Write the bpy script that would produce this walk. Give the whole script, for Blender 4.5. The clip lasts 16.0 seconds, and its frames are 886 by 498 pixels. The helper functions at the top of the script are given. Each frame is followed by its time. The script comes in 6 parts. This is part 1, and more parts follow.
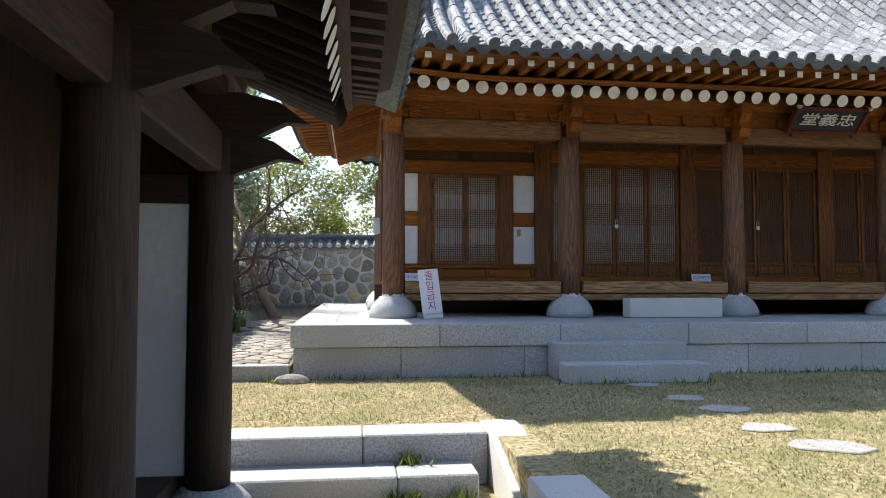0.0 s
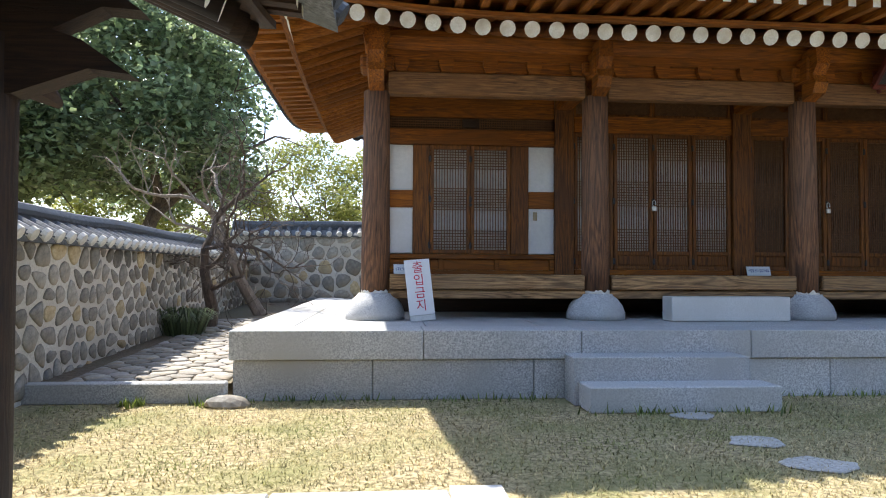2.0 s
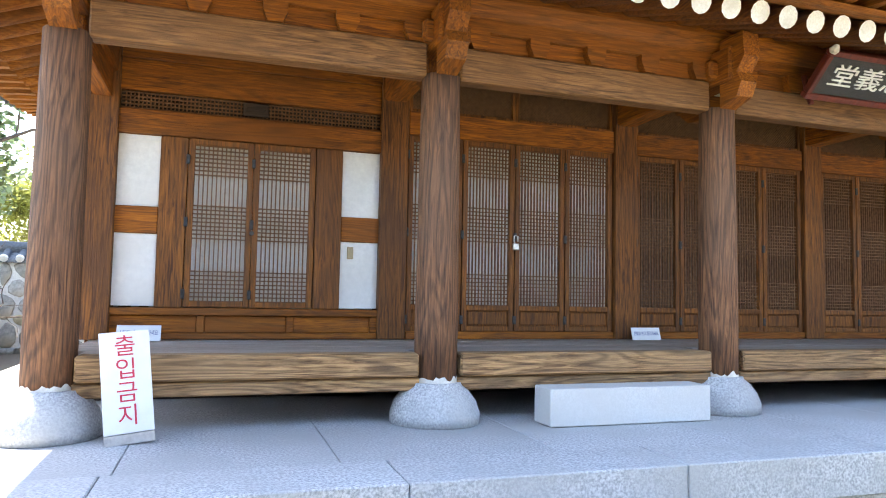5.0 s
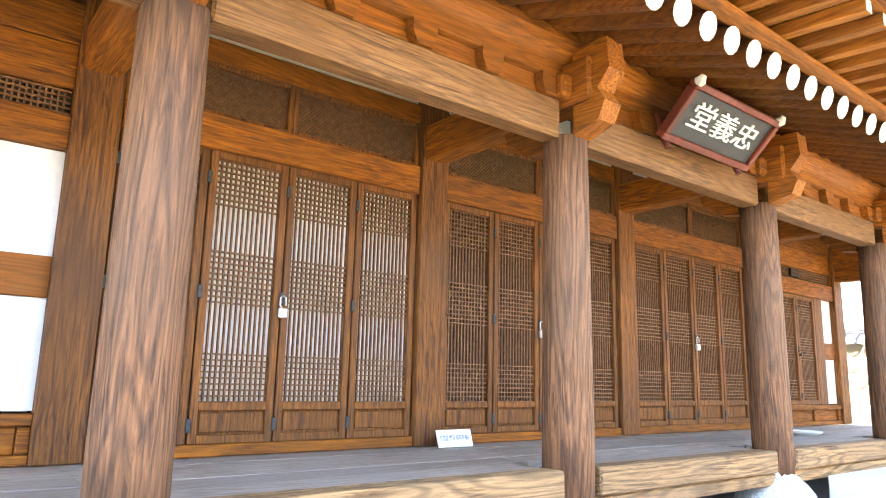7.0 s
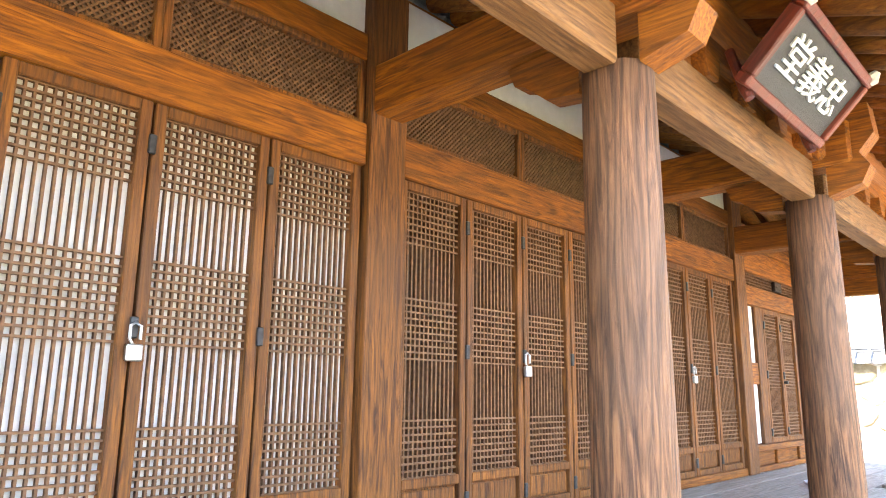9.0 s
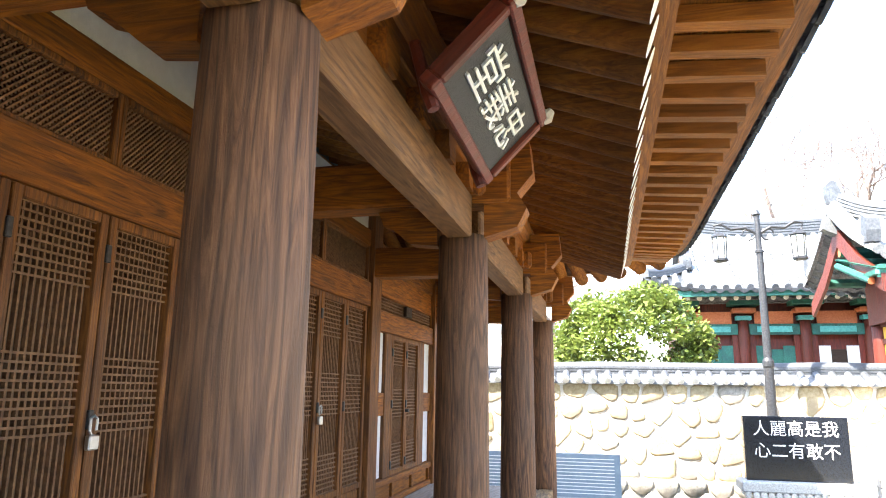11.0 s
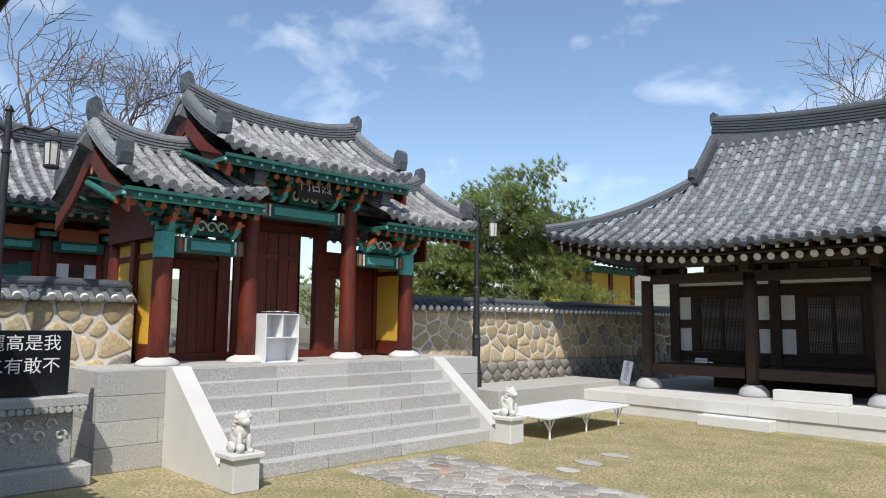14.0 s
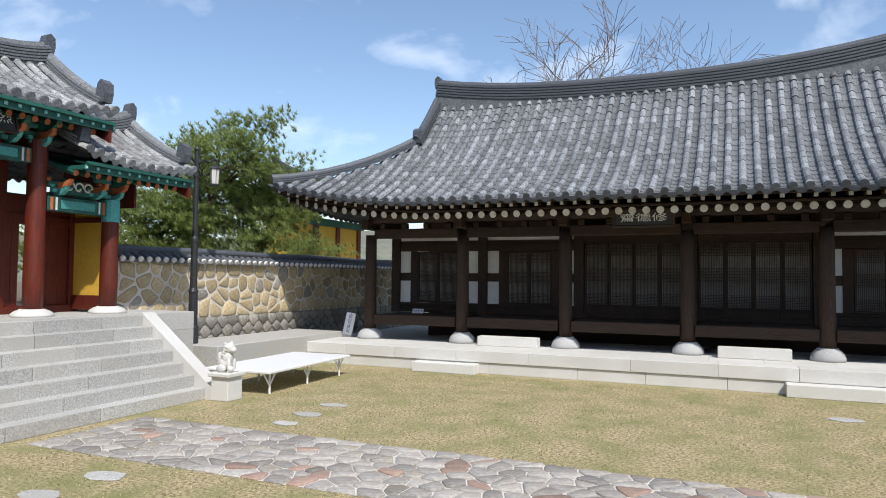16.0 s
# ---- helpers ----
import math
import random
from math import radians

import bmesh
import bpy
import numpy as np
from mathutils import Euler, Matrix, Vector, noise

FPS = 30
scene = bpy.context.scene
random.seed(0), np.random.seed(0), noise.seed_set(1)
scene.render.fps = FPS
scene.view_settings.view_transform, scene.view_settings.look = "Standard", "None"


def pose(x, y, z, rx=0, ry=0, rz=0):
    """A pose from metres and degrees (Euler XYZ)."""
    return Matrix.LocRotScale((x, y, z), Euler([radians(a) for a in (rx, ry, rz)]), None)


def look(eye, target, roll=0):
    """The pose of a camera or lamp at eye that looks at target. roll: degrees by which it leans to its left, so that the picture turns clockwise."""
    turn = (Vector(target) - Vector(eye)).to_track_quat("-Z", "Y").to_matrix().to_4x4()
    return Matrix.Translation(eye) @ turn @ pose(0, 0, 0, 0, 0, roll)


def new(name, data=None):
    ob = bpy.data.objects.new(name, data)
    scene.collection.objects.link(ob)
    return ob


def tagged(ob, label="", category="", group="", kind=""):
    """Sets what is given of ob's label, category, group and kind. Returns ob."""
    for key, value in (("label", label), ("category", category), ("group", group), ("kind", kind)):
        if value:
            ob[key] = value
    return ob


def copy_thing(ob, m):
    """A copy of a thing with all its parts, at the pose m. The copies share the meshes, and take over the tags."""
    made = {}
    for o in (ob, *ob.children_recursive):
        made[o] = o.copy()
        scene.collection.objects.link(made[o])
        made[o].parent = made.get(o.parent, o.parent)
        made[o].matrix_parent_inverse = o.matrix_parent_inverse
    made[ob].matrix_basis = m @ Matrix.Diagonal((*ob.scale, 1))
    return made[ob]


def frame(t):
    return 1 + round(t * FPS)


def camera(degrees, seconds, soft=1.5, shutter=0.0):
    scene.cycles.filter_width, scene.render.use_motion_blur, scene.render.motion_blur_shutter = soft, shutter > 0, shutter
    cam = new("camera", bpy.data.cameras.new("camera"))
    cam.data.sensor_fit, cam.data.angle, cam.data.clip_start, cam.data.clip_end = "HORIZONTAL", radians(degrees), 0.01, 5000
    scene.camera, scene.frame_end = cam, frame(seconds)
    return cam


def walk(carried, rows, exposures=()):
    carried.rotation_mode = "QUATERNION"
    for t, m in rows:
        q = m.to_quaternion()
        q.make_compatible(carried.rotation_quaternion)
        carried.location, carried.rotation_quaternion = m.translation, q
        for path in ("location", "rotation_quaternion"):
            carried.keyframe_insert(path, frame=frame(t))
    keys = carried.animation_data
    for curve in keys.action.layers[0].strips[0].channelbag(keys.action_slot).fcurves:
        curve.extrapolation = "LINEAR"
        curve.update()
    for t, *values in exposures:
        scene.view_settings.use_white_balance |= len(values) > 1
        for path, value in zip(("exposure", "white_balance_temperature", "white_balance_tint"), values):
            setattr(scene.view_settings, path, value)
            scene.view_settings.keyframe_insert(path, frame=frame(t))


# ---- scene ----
cam = camera(65.5, 16.0, 1.0)
PATH = [
    (0, (0.196, -0.269, 1.215), (0.444, 1.713, 1.307), 0.1),
    (0.5, (0.476, 0.109, 1.218), (0.661, 2.099, 1.295), 0.1),
    (1, (0.631, 0.587, 1.204), (0.796, 2.579, 1.277), 0.2),
    (1.5, (0.789, 1.117, 1.199), (0.946, 3.11, 1.271), 0.2),
    (2, (0.89, 1.681, 1.224), (1.049, 3.673, 1.294), 0.3),
    (2.5, (1.058, 2.246, 1.235), (1.209, 4.239, 1.306), 0.2),
    (3, (1.216, 2.778, 1.343), (1.371, 4.771, 1.423), 0.2),
    (3.5, (1.281, 3.242, 1.413), (1.456, 5.233, 1.486), 0.6),
    (4, (1.459, 3.762, 1.477), (1.87, 5.716, 1.586), 1.0),
    (4.5, (1.643, 4.312, 1.501), (2.143, 6.242, 1.662), 1.2),
    (5, (1.801, 4.794, 1.655), (2.415, 6.692, 1.79), 1.1),
    (5.2, (1.932, 4.996, 1.634), (2.599, 6.876, 1.773), 1.2),
    (7.3, (2.762, 7.212, 1.762), (4.016, 8.721, 2.149), 1.3),
    (7.5, (2.883, 7.396, 1.754), (4.146, 8.897, 2.144), 1.3),
    (8, (3.151, 7.819, 1.75), (4.423, 9.311, 2.145), 1.2),
    (8.2, (3.253, 8.023, 1.781), (4.529, 9.511, 2.179), 1.1),
    (10.3, (4.229, 9.052, 2.43), (6.025, 9.835, 2.832), 0.3),
    (10.5, (4.358, 9.071, 2.443), (6.195, 9.753, 2.845), 0.3),
    (11, (4.597, 9.148, 2.454), (6.502, 9.603, 2.856), 0.8),
    (11.5, (4.806, 9.245, 2.438), (6.762, 9.333, 2.844), 1.1),
    (12, (4.925, 9.261, 2.436), (6.842, 8.862, 2.842), 1.1),
    (12.5, (4.896, 9.17, 2.426), (6.71, 8.422, 2.819), 1.2),
    (13, (4.92, 9.072, 2.378), (6.581, 8.021, 2.747), 1.0),
    (13.5, (4.94, 9.026, 2.329), (6.467, 7.77, 2.633), 0.7),
    (14, (4.966, 8.988, 2.319), (6.39, 7.599, 2.531), 0.6),
    (14.5, (5.017, 8.919, 2.305), (6.309, 7.398, 2.446), 0.6),
    (15, (5.04, 8.868, 2.308), (6.185, 7.231, 2.409), 0.6),
    (15.5, (5.031, 8.832, 2.315), (6.012, 7.091, 2.402), 0.6),
    (16, (5.009, 8.776, 2.314), (5.803, 6.942, 2.399), 0.6),
]
walk(cam, [(t, look(eye, target, roll)) for t, eye, target, roll in PATH],
     [(0, 1.15, 6500, 10), (1, 1.3, 6500, 10), (2, 1.5, 6500, 10), (3.5, 2.1, 6500, 10), (5, 3.05, 6700, 10), (7.5, 4.6, 7200, 12), (8, 4.7, 7100, 12), (10.5, 4.5, 6900, 11), (11, 3.3, 6800, 10), (11.5, 1.9, 6700, 10), (12, 1.05, 6500, 10), (12.5, 0.4, 6400, 10), (13, 0.2, 6400, 10), (14, 0.2, 6400, 10), (16, 0.25, 6400, 10)])

# ---- world, sun and exposure ----
SUN_WAY = Vector((2.2, -2.3, -4.0)).normalized()
world = bpy.data.worlds.new("sky")
scene.world = world
world.use_nodes = True
wn, wl = world.node_tree.nodes, world.node_tree.links
wn.clear()
w_out = wn.new("ShaderNodeOutputWorld")
w_bg = wn.new("ShaderNodeBackground")
w_sky = wn.new("ShaderNodeTexSky")
w_sky.sky_type = "NISHITA"
w_sky.sun_disc = False
w_sky.sun_elevation = radians(51.5)
w_sky.sun_rotation = math.atan2(-2.2, 2.3)
w_sky.air_density, w_sky.dust_density, w_sky.ozone_density = 1.0, 0.7, 1.4
w_bg.inputs["Strength"].default_value = 0.15
# thin drifting clouds, spread over the whole sky
w_co = wn.new("ShaderNodeTexCoord")
w_map = wn.new("ShaderNodeMapping")
w_map.inputs["Scale"].default_value = (2.6, 2.6, 4.4)
w_map.inputs["Location"].default_value = (0.35, 0.1, 0.2)
w_noise = wn.new("ShaderNodeTexNoise")
w_noise.inputs["Scale"].default_value = 2.3
w_noise.inputs["Detail"].default_value = 6.0
w_noise.inputs["Roughness"].default_value = 0.52
w_noise.inputs["Distortion"].default_value = 0.25
w_ramp = wn.new("ShaderNodeValToRGB")
w_ramp.color_ramp.elements[0].position, w_ramp.color_ramp.elements[1].position = 0.53, 0.84
w_ramp.color_ramp.elements[1].color = (0.7, 0.7, 0.7, 1)
w_mix = wn.new("ShaderNodeMixRGB")
w_mix.inputs["Color2"].default_value = (8.0, 8.4, 9.0, 1)
wl.new(w_co.outputs["Generated"], w_map.inputs["Vector"])
wl.new(w_map.outputs[0], w_noise.inputs["Vector"])
wl.new(w_noise.outputs["Fac"], w_ramp.inputs["Fac"])
wl.new(w_ramp.outputs["Color"], w_mix.inputs["Fac"])
wl.new(w_sky.outputs["Color"], w_mix.inputs["Color1"])
wl.new(w_mix.outputs["Color"], w_bg.inputs["Color"])
wl.new(w_bg.outputs[0], w_out.inputs["Surface"])

sun = new("sun", bpy.data.lights.new("sun", "SUN"))
sun.data.energy, sun.data.angle, sun.data.color = 3.6, radians(0.55), (1.0, 0.95, 0.87)
sun.matrix_world = look((-8, 8, 20), Vector((-8, 8, 20)) + SUN_WAY)


# ---- materials ----
def mat(name, c1, c2, scale=(4, 4, 4), rough=0.8, bump=0.2, c3=None, big=0.6, rnd=0.0, metal=0.0, detail=8.0, lo=0.35, hi=0.68, warp=0.0, thin=0.0):
    """Two tones in a fine noise of that scale, a third in large stains, a tone of its own for each piece, and fine relief."""
    m = bpy.data.materials.new(name)
    m.use_nodes = True
    n, l = m.node_tree.nodes, m.node_tree.links
    b = n["Principled BSDF"]
    b.inputs["Roughness"].default_value, b.inputs["Metallic"].default_value = rough, metal
    co, mp = n.new("ShaderNodeTexCoord"), n.new("ShaderNodeMapping")
    mp.inputs["Scale"].default_value = scale
    l.new(co.outputs["Object"], mp.inputs["Vector"])
    no = n.new("ShaderNodeTexNoise")
    no.inputs["Scale"].default_value, no.inputs["Detail"].default_value, no.inputs["Roughness"].default_value = 3.0, detail, 0.62
    no.inputs["Distortion"].default_value = warp
    l.new(mp.outputs[0], no.inputs["Vector"])
    ra = n.new("ShaderNodeValToRGB")
    ra.color_ramp.elements[0].position, ra.color_ramp.elements[1].position = lo, hi
    ra.color_ramp.elements[0].color, ra.color_ramp.elements[1].color = (*c1, 1), (*c2, 1)
    l.new(no.outputs["Fac"], ra.inputs["Fac"])
    colour = ra.outputs["Color"]
    if c3:
        n2 = n.new("ShaderNodeTexNoise")
        n2.inputs["Scale"].default_value, n2.inputs["Detail"].default_value = big, 5.0
        l.new(co.outputs["Object"], n2.inputs["Vector"])
        r2 = n.new("ShaderNodeValToRGB")
        r2.color_ramp.elements[0].position, r2.color_ramp.elements[1].position = 0.42, 0.72
        l.new(n2.outputs["Fac"], r2.inputs["Fac"])
        mx = n.new("ShaderNodeMixRGB")
        mx.inputs["Color2"].default_value = (*c3, 1)
        l.new(r2.outputs["Color"], mx.inputs["Fac"])
        l.new(colour, mx.inputs["Color1"])
        colour = mx.outputs["Color"]
    if rnd:
        oi, ge, ad = n.new("ShaderNodeObjectInfo"), n.new("ShaderNodeNewGeometry"), n.new("ShaderNodeMath")
        fr, mr, hs = n.new("ShaderNodeMath"), n.new("ShaderNodeMapRange"), n.new("ShaderNodeHueSaturation")
        ad.operation, fr.operation = "ADD", "FRACT"
        l.new(oi.outputs["Random"], ad.inputs[0])
        l.new(ge.outputs["Random Per Island"], ad.inputs[1])
        l.new(ad.outputs[0], fr.inputs[0])
        mr.inputs["To Min"].default_value, mr.inputs["To Max"].default_value = 1 - rnd, 1 + rnd
        l.new(fr.outputs[0], mr.inputs["Value"])
        l.new(mr.outputs[0], hs.inputs["Value"])
        l.new(colour, hs.inputs["Color"])
        colour = hs.outputs["Color"]
    l.new(colour, b.inputs["Base Color"])
    if bump:
        bu = n.new("ShaderNodeBump")
        bu.inputs["Strength"].default_value, bu.inputs["Distance"].default_value = bump, 0.02
        l.new(no.outputs["Fac"], bu.inputs["Height"])
        l.new(bu.outputs[0], b.inputs["Normal"])
    if thin:
        # leaves let part of the light through
        tr, ms = n.new("ShaderNodeBsdfTranslucent"), n.new("ShaderNodeMixShader")
        l.new(colour, tr.inputs["Color"])
        ms.inputs["Fac"].default_value = thin
        l.new(b.outputs[0], ms.inputs[1])
        l.new(tr.outputs[0], ms.inputs[2])
        l.new(ms.outputs[0], n["Material Output"].inputs["Surface"])
    return m


def wood(name, c1, c2, axis, c3=None, rough=0.72, rnd=0.18, lines=0.8, wide=1.0):
    """Fine streaks along the grain, under the curved growth lines of a sawn or turned log."""
    s = [13, 13, 13]
    s["xyz".index(axis)] = 0.9
    m = mat(name, c1, c2, tuple(s), rough, 0.35, c3, 0.9, rnd, detail=6.0, warp=1.3, lo=0.36, hi=0.64)
    n, l = m.node_tree.nodes, m.node_tree.links
    b = n["Principled BSDF"]
    old = b.inputs["Base Color"].links[0].from_socket
    oi, co, mp, sh = n.new("ShaderNodeObjectInfo"), n.new("ShaderNodeTexCoord"), n.new("ShaderNodeMapping"), n.new("ShaderNodeVectorMath")
    s = [3.2 * wide, 3.2 * wide, 3.2 * wide]
    s["xyz".index(axis)] = 0.3 * wide
    mp.inputs["Scale"].default_value = s
    sh.operation = "MULTIPLY_ADD"
    sh.inputs[1].default_value = (7.0, 7.0, 7.0)
    l.new(oi.outputs["Random"], sh.inputs[0])
    l.new(co.outputs["Object"], sh.inputs[2])
    l.new(sh.outputs[0], mp.inputs["Vector"])
    no = n.new("ShaderNodeTexNoise")
    no.inputs["Scale"].default_value, no.inputs["Detail"].default_value, no.inputs["Roughness"].default_value = 1.0, 2.0, 0.35
    l.new(mp.outputs[0], no.inputs["Vector"])
    mu, si, mr = n.new("ShaderNodeMath"), n.new("ShaderNodeMath"), n.new("ShaderNodeMapRange")
    mu.operation, si.operation = "MULTIPLY", "SINE"
    mu.inputs[1].default_value = 150.0
    l.new(no.outputs["Fac"], mu.inputs[0])
    l.new(mu.outputs[0], si.inputs[0])
    l.new(si.outputs[0], mr.inputs["Value"])
    mr.inputs["From Min"].default_value, mr.inputs["From Max"].default_value = -0.2, 1.0
    mr.inputs["To Min"].default_value, mr.inputs["To Max"].default_value = 1.06, lines
    hs = n.new("ShaderNodeHueSaturation")
    l.new(old, hs.inputs["Color"])
    hs.inputs["Saturation"].default_value = 1.1
    l.new(mr.outputs[0], hs.inputs["Value"])
    l.new(hs.outputs["Color"], b.inputs["Base Color"])
    return m


NEW1, NEW2, NEW3 = (0.111, 0.0323, 0.00765), (0.374, 0.14, 0.034), (0.204, 0.0978, 0.0425)
M_COL = wood("weathered column wood", (0.0598, 0.0248, 0.0129), (0.248, 0.124, 0.0644), "z", (0.156, 0.092, 0.0598), lines=0.62, wide=1.15)
M_WZ = wood("brown wood upright", (0.0638, 0.0221, 0.00765), (0.281, 0.115, 0.0357), "z", (0.111, 0.0467, 0.0187))
M_WX = wood("brown wood along", NEW1, NEW2, "x", (0.22, 0.08, 0.022))
M_WY = wood("brown wood across", NEW1, NEW2, "y", (0.19, 0.07, 0.022))
M_LINT = wood("greyed lintel wood", (0.085, 0.0382, 0.0153), (0.264, 0.14, 0.0638), "x", (0.178, 0.085, 0.034))
M_RAFT = wood("orange rafter wood", (0.187, 0.0638, 0.0153), (0.408, 0.17, 0.0467), "y", (0.204, 0.0808, 0.0255))
M_BOARD = wood("eave boards", (0.128, 0.0442, 0.0119), (0.306, 0.123, 0.0357), "x")
M_MARU = wood("porch planks", (0.22, 0.17, 0.13), (0.38, 0.32, 0.27), "x", (0.28, 0.24, 0.21))
M_EDGE = wood("porch edge beam", (0.12, 0.062, 0.028), (0.48, 0.30, 0.155), "x", (0.28, 0.18, 0.10), lines=0.6)
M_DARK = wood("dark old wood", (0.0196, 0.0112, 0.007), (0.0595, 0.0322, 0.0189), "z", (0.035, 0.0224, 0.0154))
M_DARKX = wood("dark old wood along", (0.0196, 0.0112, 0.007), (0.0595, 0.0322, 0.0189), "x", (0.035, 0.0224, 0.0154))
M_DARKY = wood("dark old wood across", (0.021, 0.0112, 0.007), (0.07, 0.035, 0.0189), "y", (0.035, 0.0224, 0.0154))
M_RED = wood("oxblood painted wood", (0.085, 0.016, 0.010), (0.17, 0.034, 0.02), "z", (0.10, 0.024, 0.015), 0.55)
M_LATT = mat("lattice wood", (0.102, 0.0442, 0.017), (0.23, 0.111, 0.0467), (9, 9, 9), 0.75, 0.2)
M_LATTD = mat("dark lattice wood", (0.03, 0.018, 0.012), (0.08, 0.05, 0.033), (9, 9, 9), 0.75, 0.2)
M_PAPER = mat("door paper", (0.62, 0.61, 0.58), (0.74, 0.73, 0.70), (5, 5, 5), 0.9, 0.05, (0.56, 0.53, 0.47), 1.5)
# door paper with the dimness behind the lattice put into its colour
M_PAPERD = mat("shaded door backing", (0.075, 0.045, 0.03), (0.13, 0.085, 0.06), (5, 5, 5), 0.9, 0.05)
M_PLASTER = mat("white plaster", (0.72, 0.72, 0.71), (0.83, 0.83, 0.81), (6, 6, 6), 0.9, 0.08, (0.66, 0.65, 0.62), 1.3)
M_WHITE = mat("white end paint", (0.66, 0.64, 0.58), (0.82, 0.81, 0.77), (18, 18, 18), 0.85, 0.1, (0.55, 0.50, 0.42), 6.0)
M_GRAN = mat("grey granite", (0.30, 0.305, 0.31), (0.64, 0.64, 0.635), (20, 20, 20), 0.85, 0.2, (0.42, 0.42, 0.41), 1.4, 0.09, detail=12.0, lo=0.38, hi=0.62)
M_GRANW = mat("pale granite", (0.58, 0.57, 0.54), (0.72, 0.71, 0.68), (22, 22, 22), 0.85, 0.12, (0.6, 0.58, 0.54), 1.4, 0.05, detail=10.0)
M_GRANL = mat("cut granite steps", (0.31, 0.305, 0.29), (0.58, 0.57, 0.54), (14, 14, 14), 0.85, 0.2, (0.44, 0.42, 0.385), 1.0, 0.13, detail=12.0, lo=0.36, hi=0.64)
M_TILE = mat("grey roof tile", (0.12, 0.128, 0.138), (0.33, 0.34, 0.355), (7, 7, 7), 0.72, 0.25, (0.17, 0.18, 0.19), 1.6, 0.42)
M_TILEB = mat("roof tile bed", (0.075, 0.08, 0.087), (0.24, 0.25, 0.26), (9, 9, 9), 0.8, 0.25, (0.11, 0.115, 0.12), 2.2, 0.2)
M_TILED = mat("blue-black tile", (0.05, 0.055, 0.065), (0.12, 0.13, 0.145), (8, 8, 8), 0.6, 0.2, (0.07, 0.075, 0.085), 1.2, 0.25)
M_TILEP = mat("lichened pale tile", (0.14, 0.14, 0.142), (0.50, 0.50, 0.49), (9, 9, 9), 0.8, 0.35, (0.22, 0.22, 0.22), 4.0, 0.35)
M_MORTAR = mat("lime and earth mortar", (0.58, 0.54, 0.48), (0.78, 0.75, 0.69), (12, 12, 12), 0.95, 0.4, (0.56, 0.51, 0.44), 1.0)
M_STONE = mat("field stone", (0.21, 0.20, 0.18), (0.42, 0.39, 0.34), (6, 6, 6), 0.88, 0.5, (0.34, 0.28, 0.2), 2.0, 0.32)
M_STONEY = mat("ochre field stone", (0.36, 0.27, 0.14), (0.60, 0.49, 0.31), (6, 6, 6), 0.88, 0.5, (0.4, 0.33, 0.22), 2.0, 0.28)
M_STONEG = mat("cut wall stone", (0.17, 0.165, 0.15), (0.33, 0.31, 0.27), (7, 7, 7), 0.88, 0.5, (0.25, 0.22, 0.18), 1.6, 0.28)
M_FLAG = mat("paving flagstone", (0.26, 0.245, 0.22), (0.47, 0.44, 0.40), (6, 6, 6), 0.85, 0.35, (0.36, 0.31, 0.27), 1.5, 0.3)
M_FLAGR = mat("reddish flagstone", (0.30, 0.20, 0.15), (0.45, 0.32, 0.26), (6, 6, 6), 0.85, 0.35, (0.36, 0.27, 0.22), 1.5, 0.26)
M_PAPERC = mat("old door paper", (0.36, 0.35, 0.33), (0.46, 0.45, 0.42), (5, 5, 5), 0.9, 0.05, (0.2, 0.18, 0.15), 1.5)
M_GRASS = mat("dry lawn", (0.14, 0.112, 0.056), (0.57, 0.465, 0.265), (7, 7, 7), 0.95, 1.0, (0.235, 0.235, 0.09), 1.3, 0, 0, 14.0, 0.36, 0.60)
M_BLADE = mat("grass blades", (0.33, 0.265, 0.13), (0.66, 0.555, 0.33), (5, 5, 5), 0.8, 0, (0.23, 0.26, 0.085), 1.1, 0.6, thin=0.35)
M_SOIL = mat("damp soil", (0.10, 0.075, 0.05), (0.22, 0.17, 0.12), (9, 9, 9), 0.95, 0.8, (0.16, 0.14, 0.08), 0.8)
M_GREEN = mat("green temple paint", (0.01, 0.085, 0.062), (0.025, 0.16, 0.12), (9, 9, 9), 0.6, 0.1, (0.012, 0.07, 0.06), 5.0, 0.3)
M_AQUA = mat("turquoise temple paint", (0.05, 0.27, 0.25), (0.11, 0.40, 0.37), (7, 7, 7), 0.6, 0.1, None, 1, 0.15)
M_ORANGE = mat("orange temple paint", (0.36, 0.09, 0.03), (0.5, 0.16, 0.06), (8, 8, 8), 0.6, 0.1, None, 1, 0.2)
M_YELLOW = mat("ochre yellow panel", (0.62, 0.36, 0.035), (0.76, 0.47, 0.06), (4, 4, 4), 0.7, 0.1, (0.6, 0.36, 0.05), 1.5)
M_BLACK = mat("black board", (0.012, 0.012, 0.013), (0.04, 0.04, 0.042), (30, 30, 30), 0.55, 0.5)
M_SLAB = mat("polished black stone", (0.008, 0.010, 0.014), (0.02, 0.023, 0.03), (30, 30, 30), 0.16, 0.0)
M_LETTER = mat("white lettering", (0.78, 0.78, 0.75), (0.84, 0.84, 0.82), (8, 8, 8), 0.7, 0.05)
M_REDPAINT = mat("red lettering", (0.55, 0.03, 0.06), (0.62, 0.04, 0.08), (8, 8, 8), 0.6, 0)
M_BLUEPAINT = mat("blue lettering", (0.05, 0.08, 0.25), (0.07, 0.1, 0.3), (8, 8, 8), 0.6, 0)
M_SIGN = mat("white sign sheet", (0.78, 0.78, 0.78), (0.83, 0.83, 0.83), (3, 3, 3), 0.5, 0)
M_STEEL = mat("brushed steel", (0.45, 0.46, 0.47), (0.6, 0.6, 0.6), (10, 10, 10), 0.35, 0.05, metal=0.9)
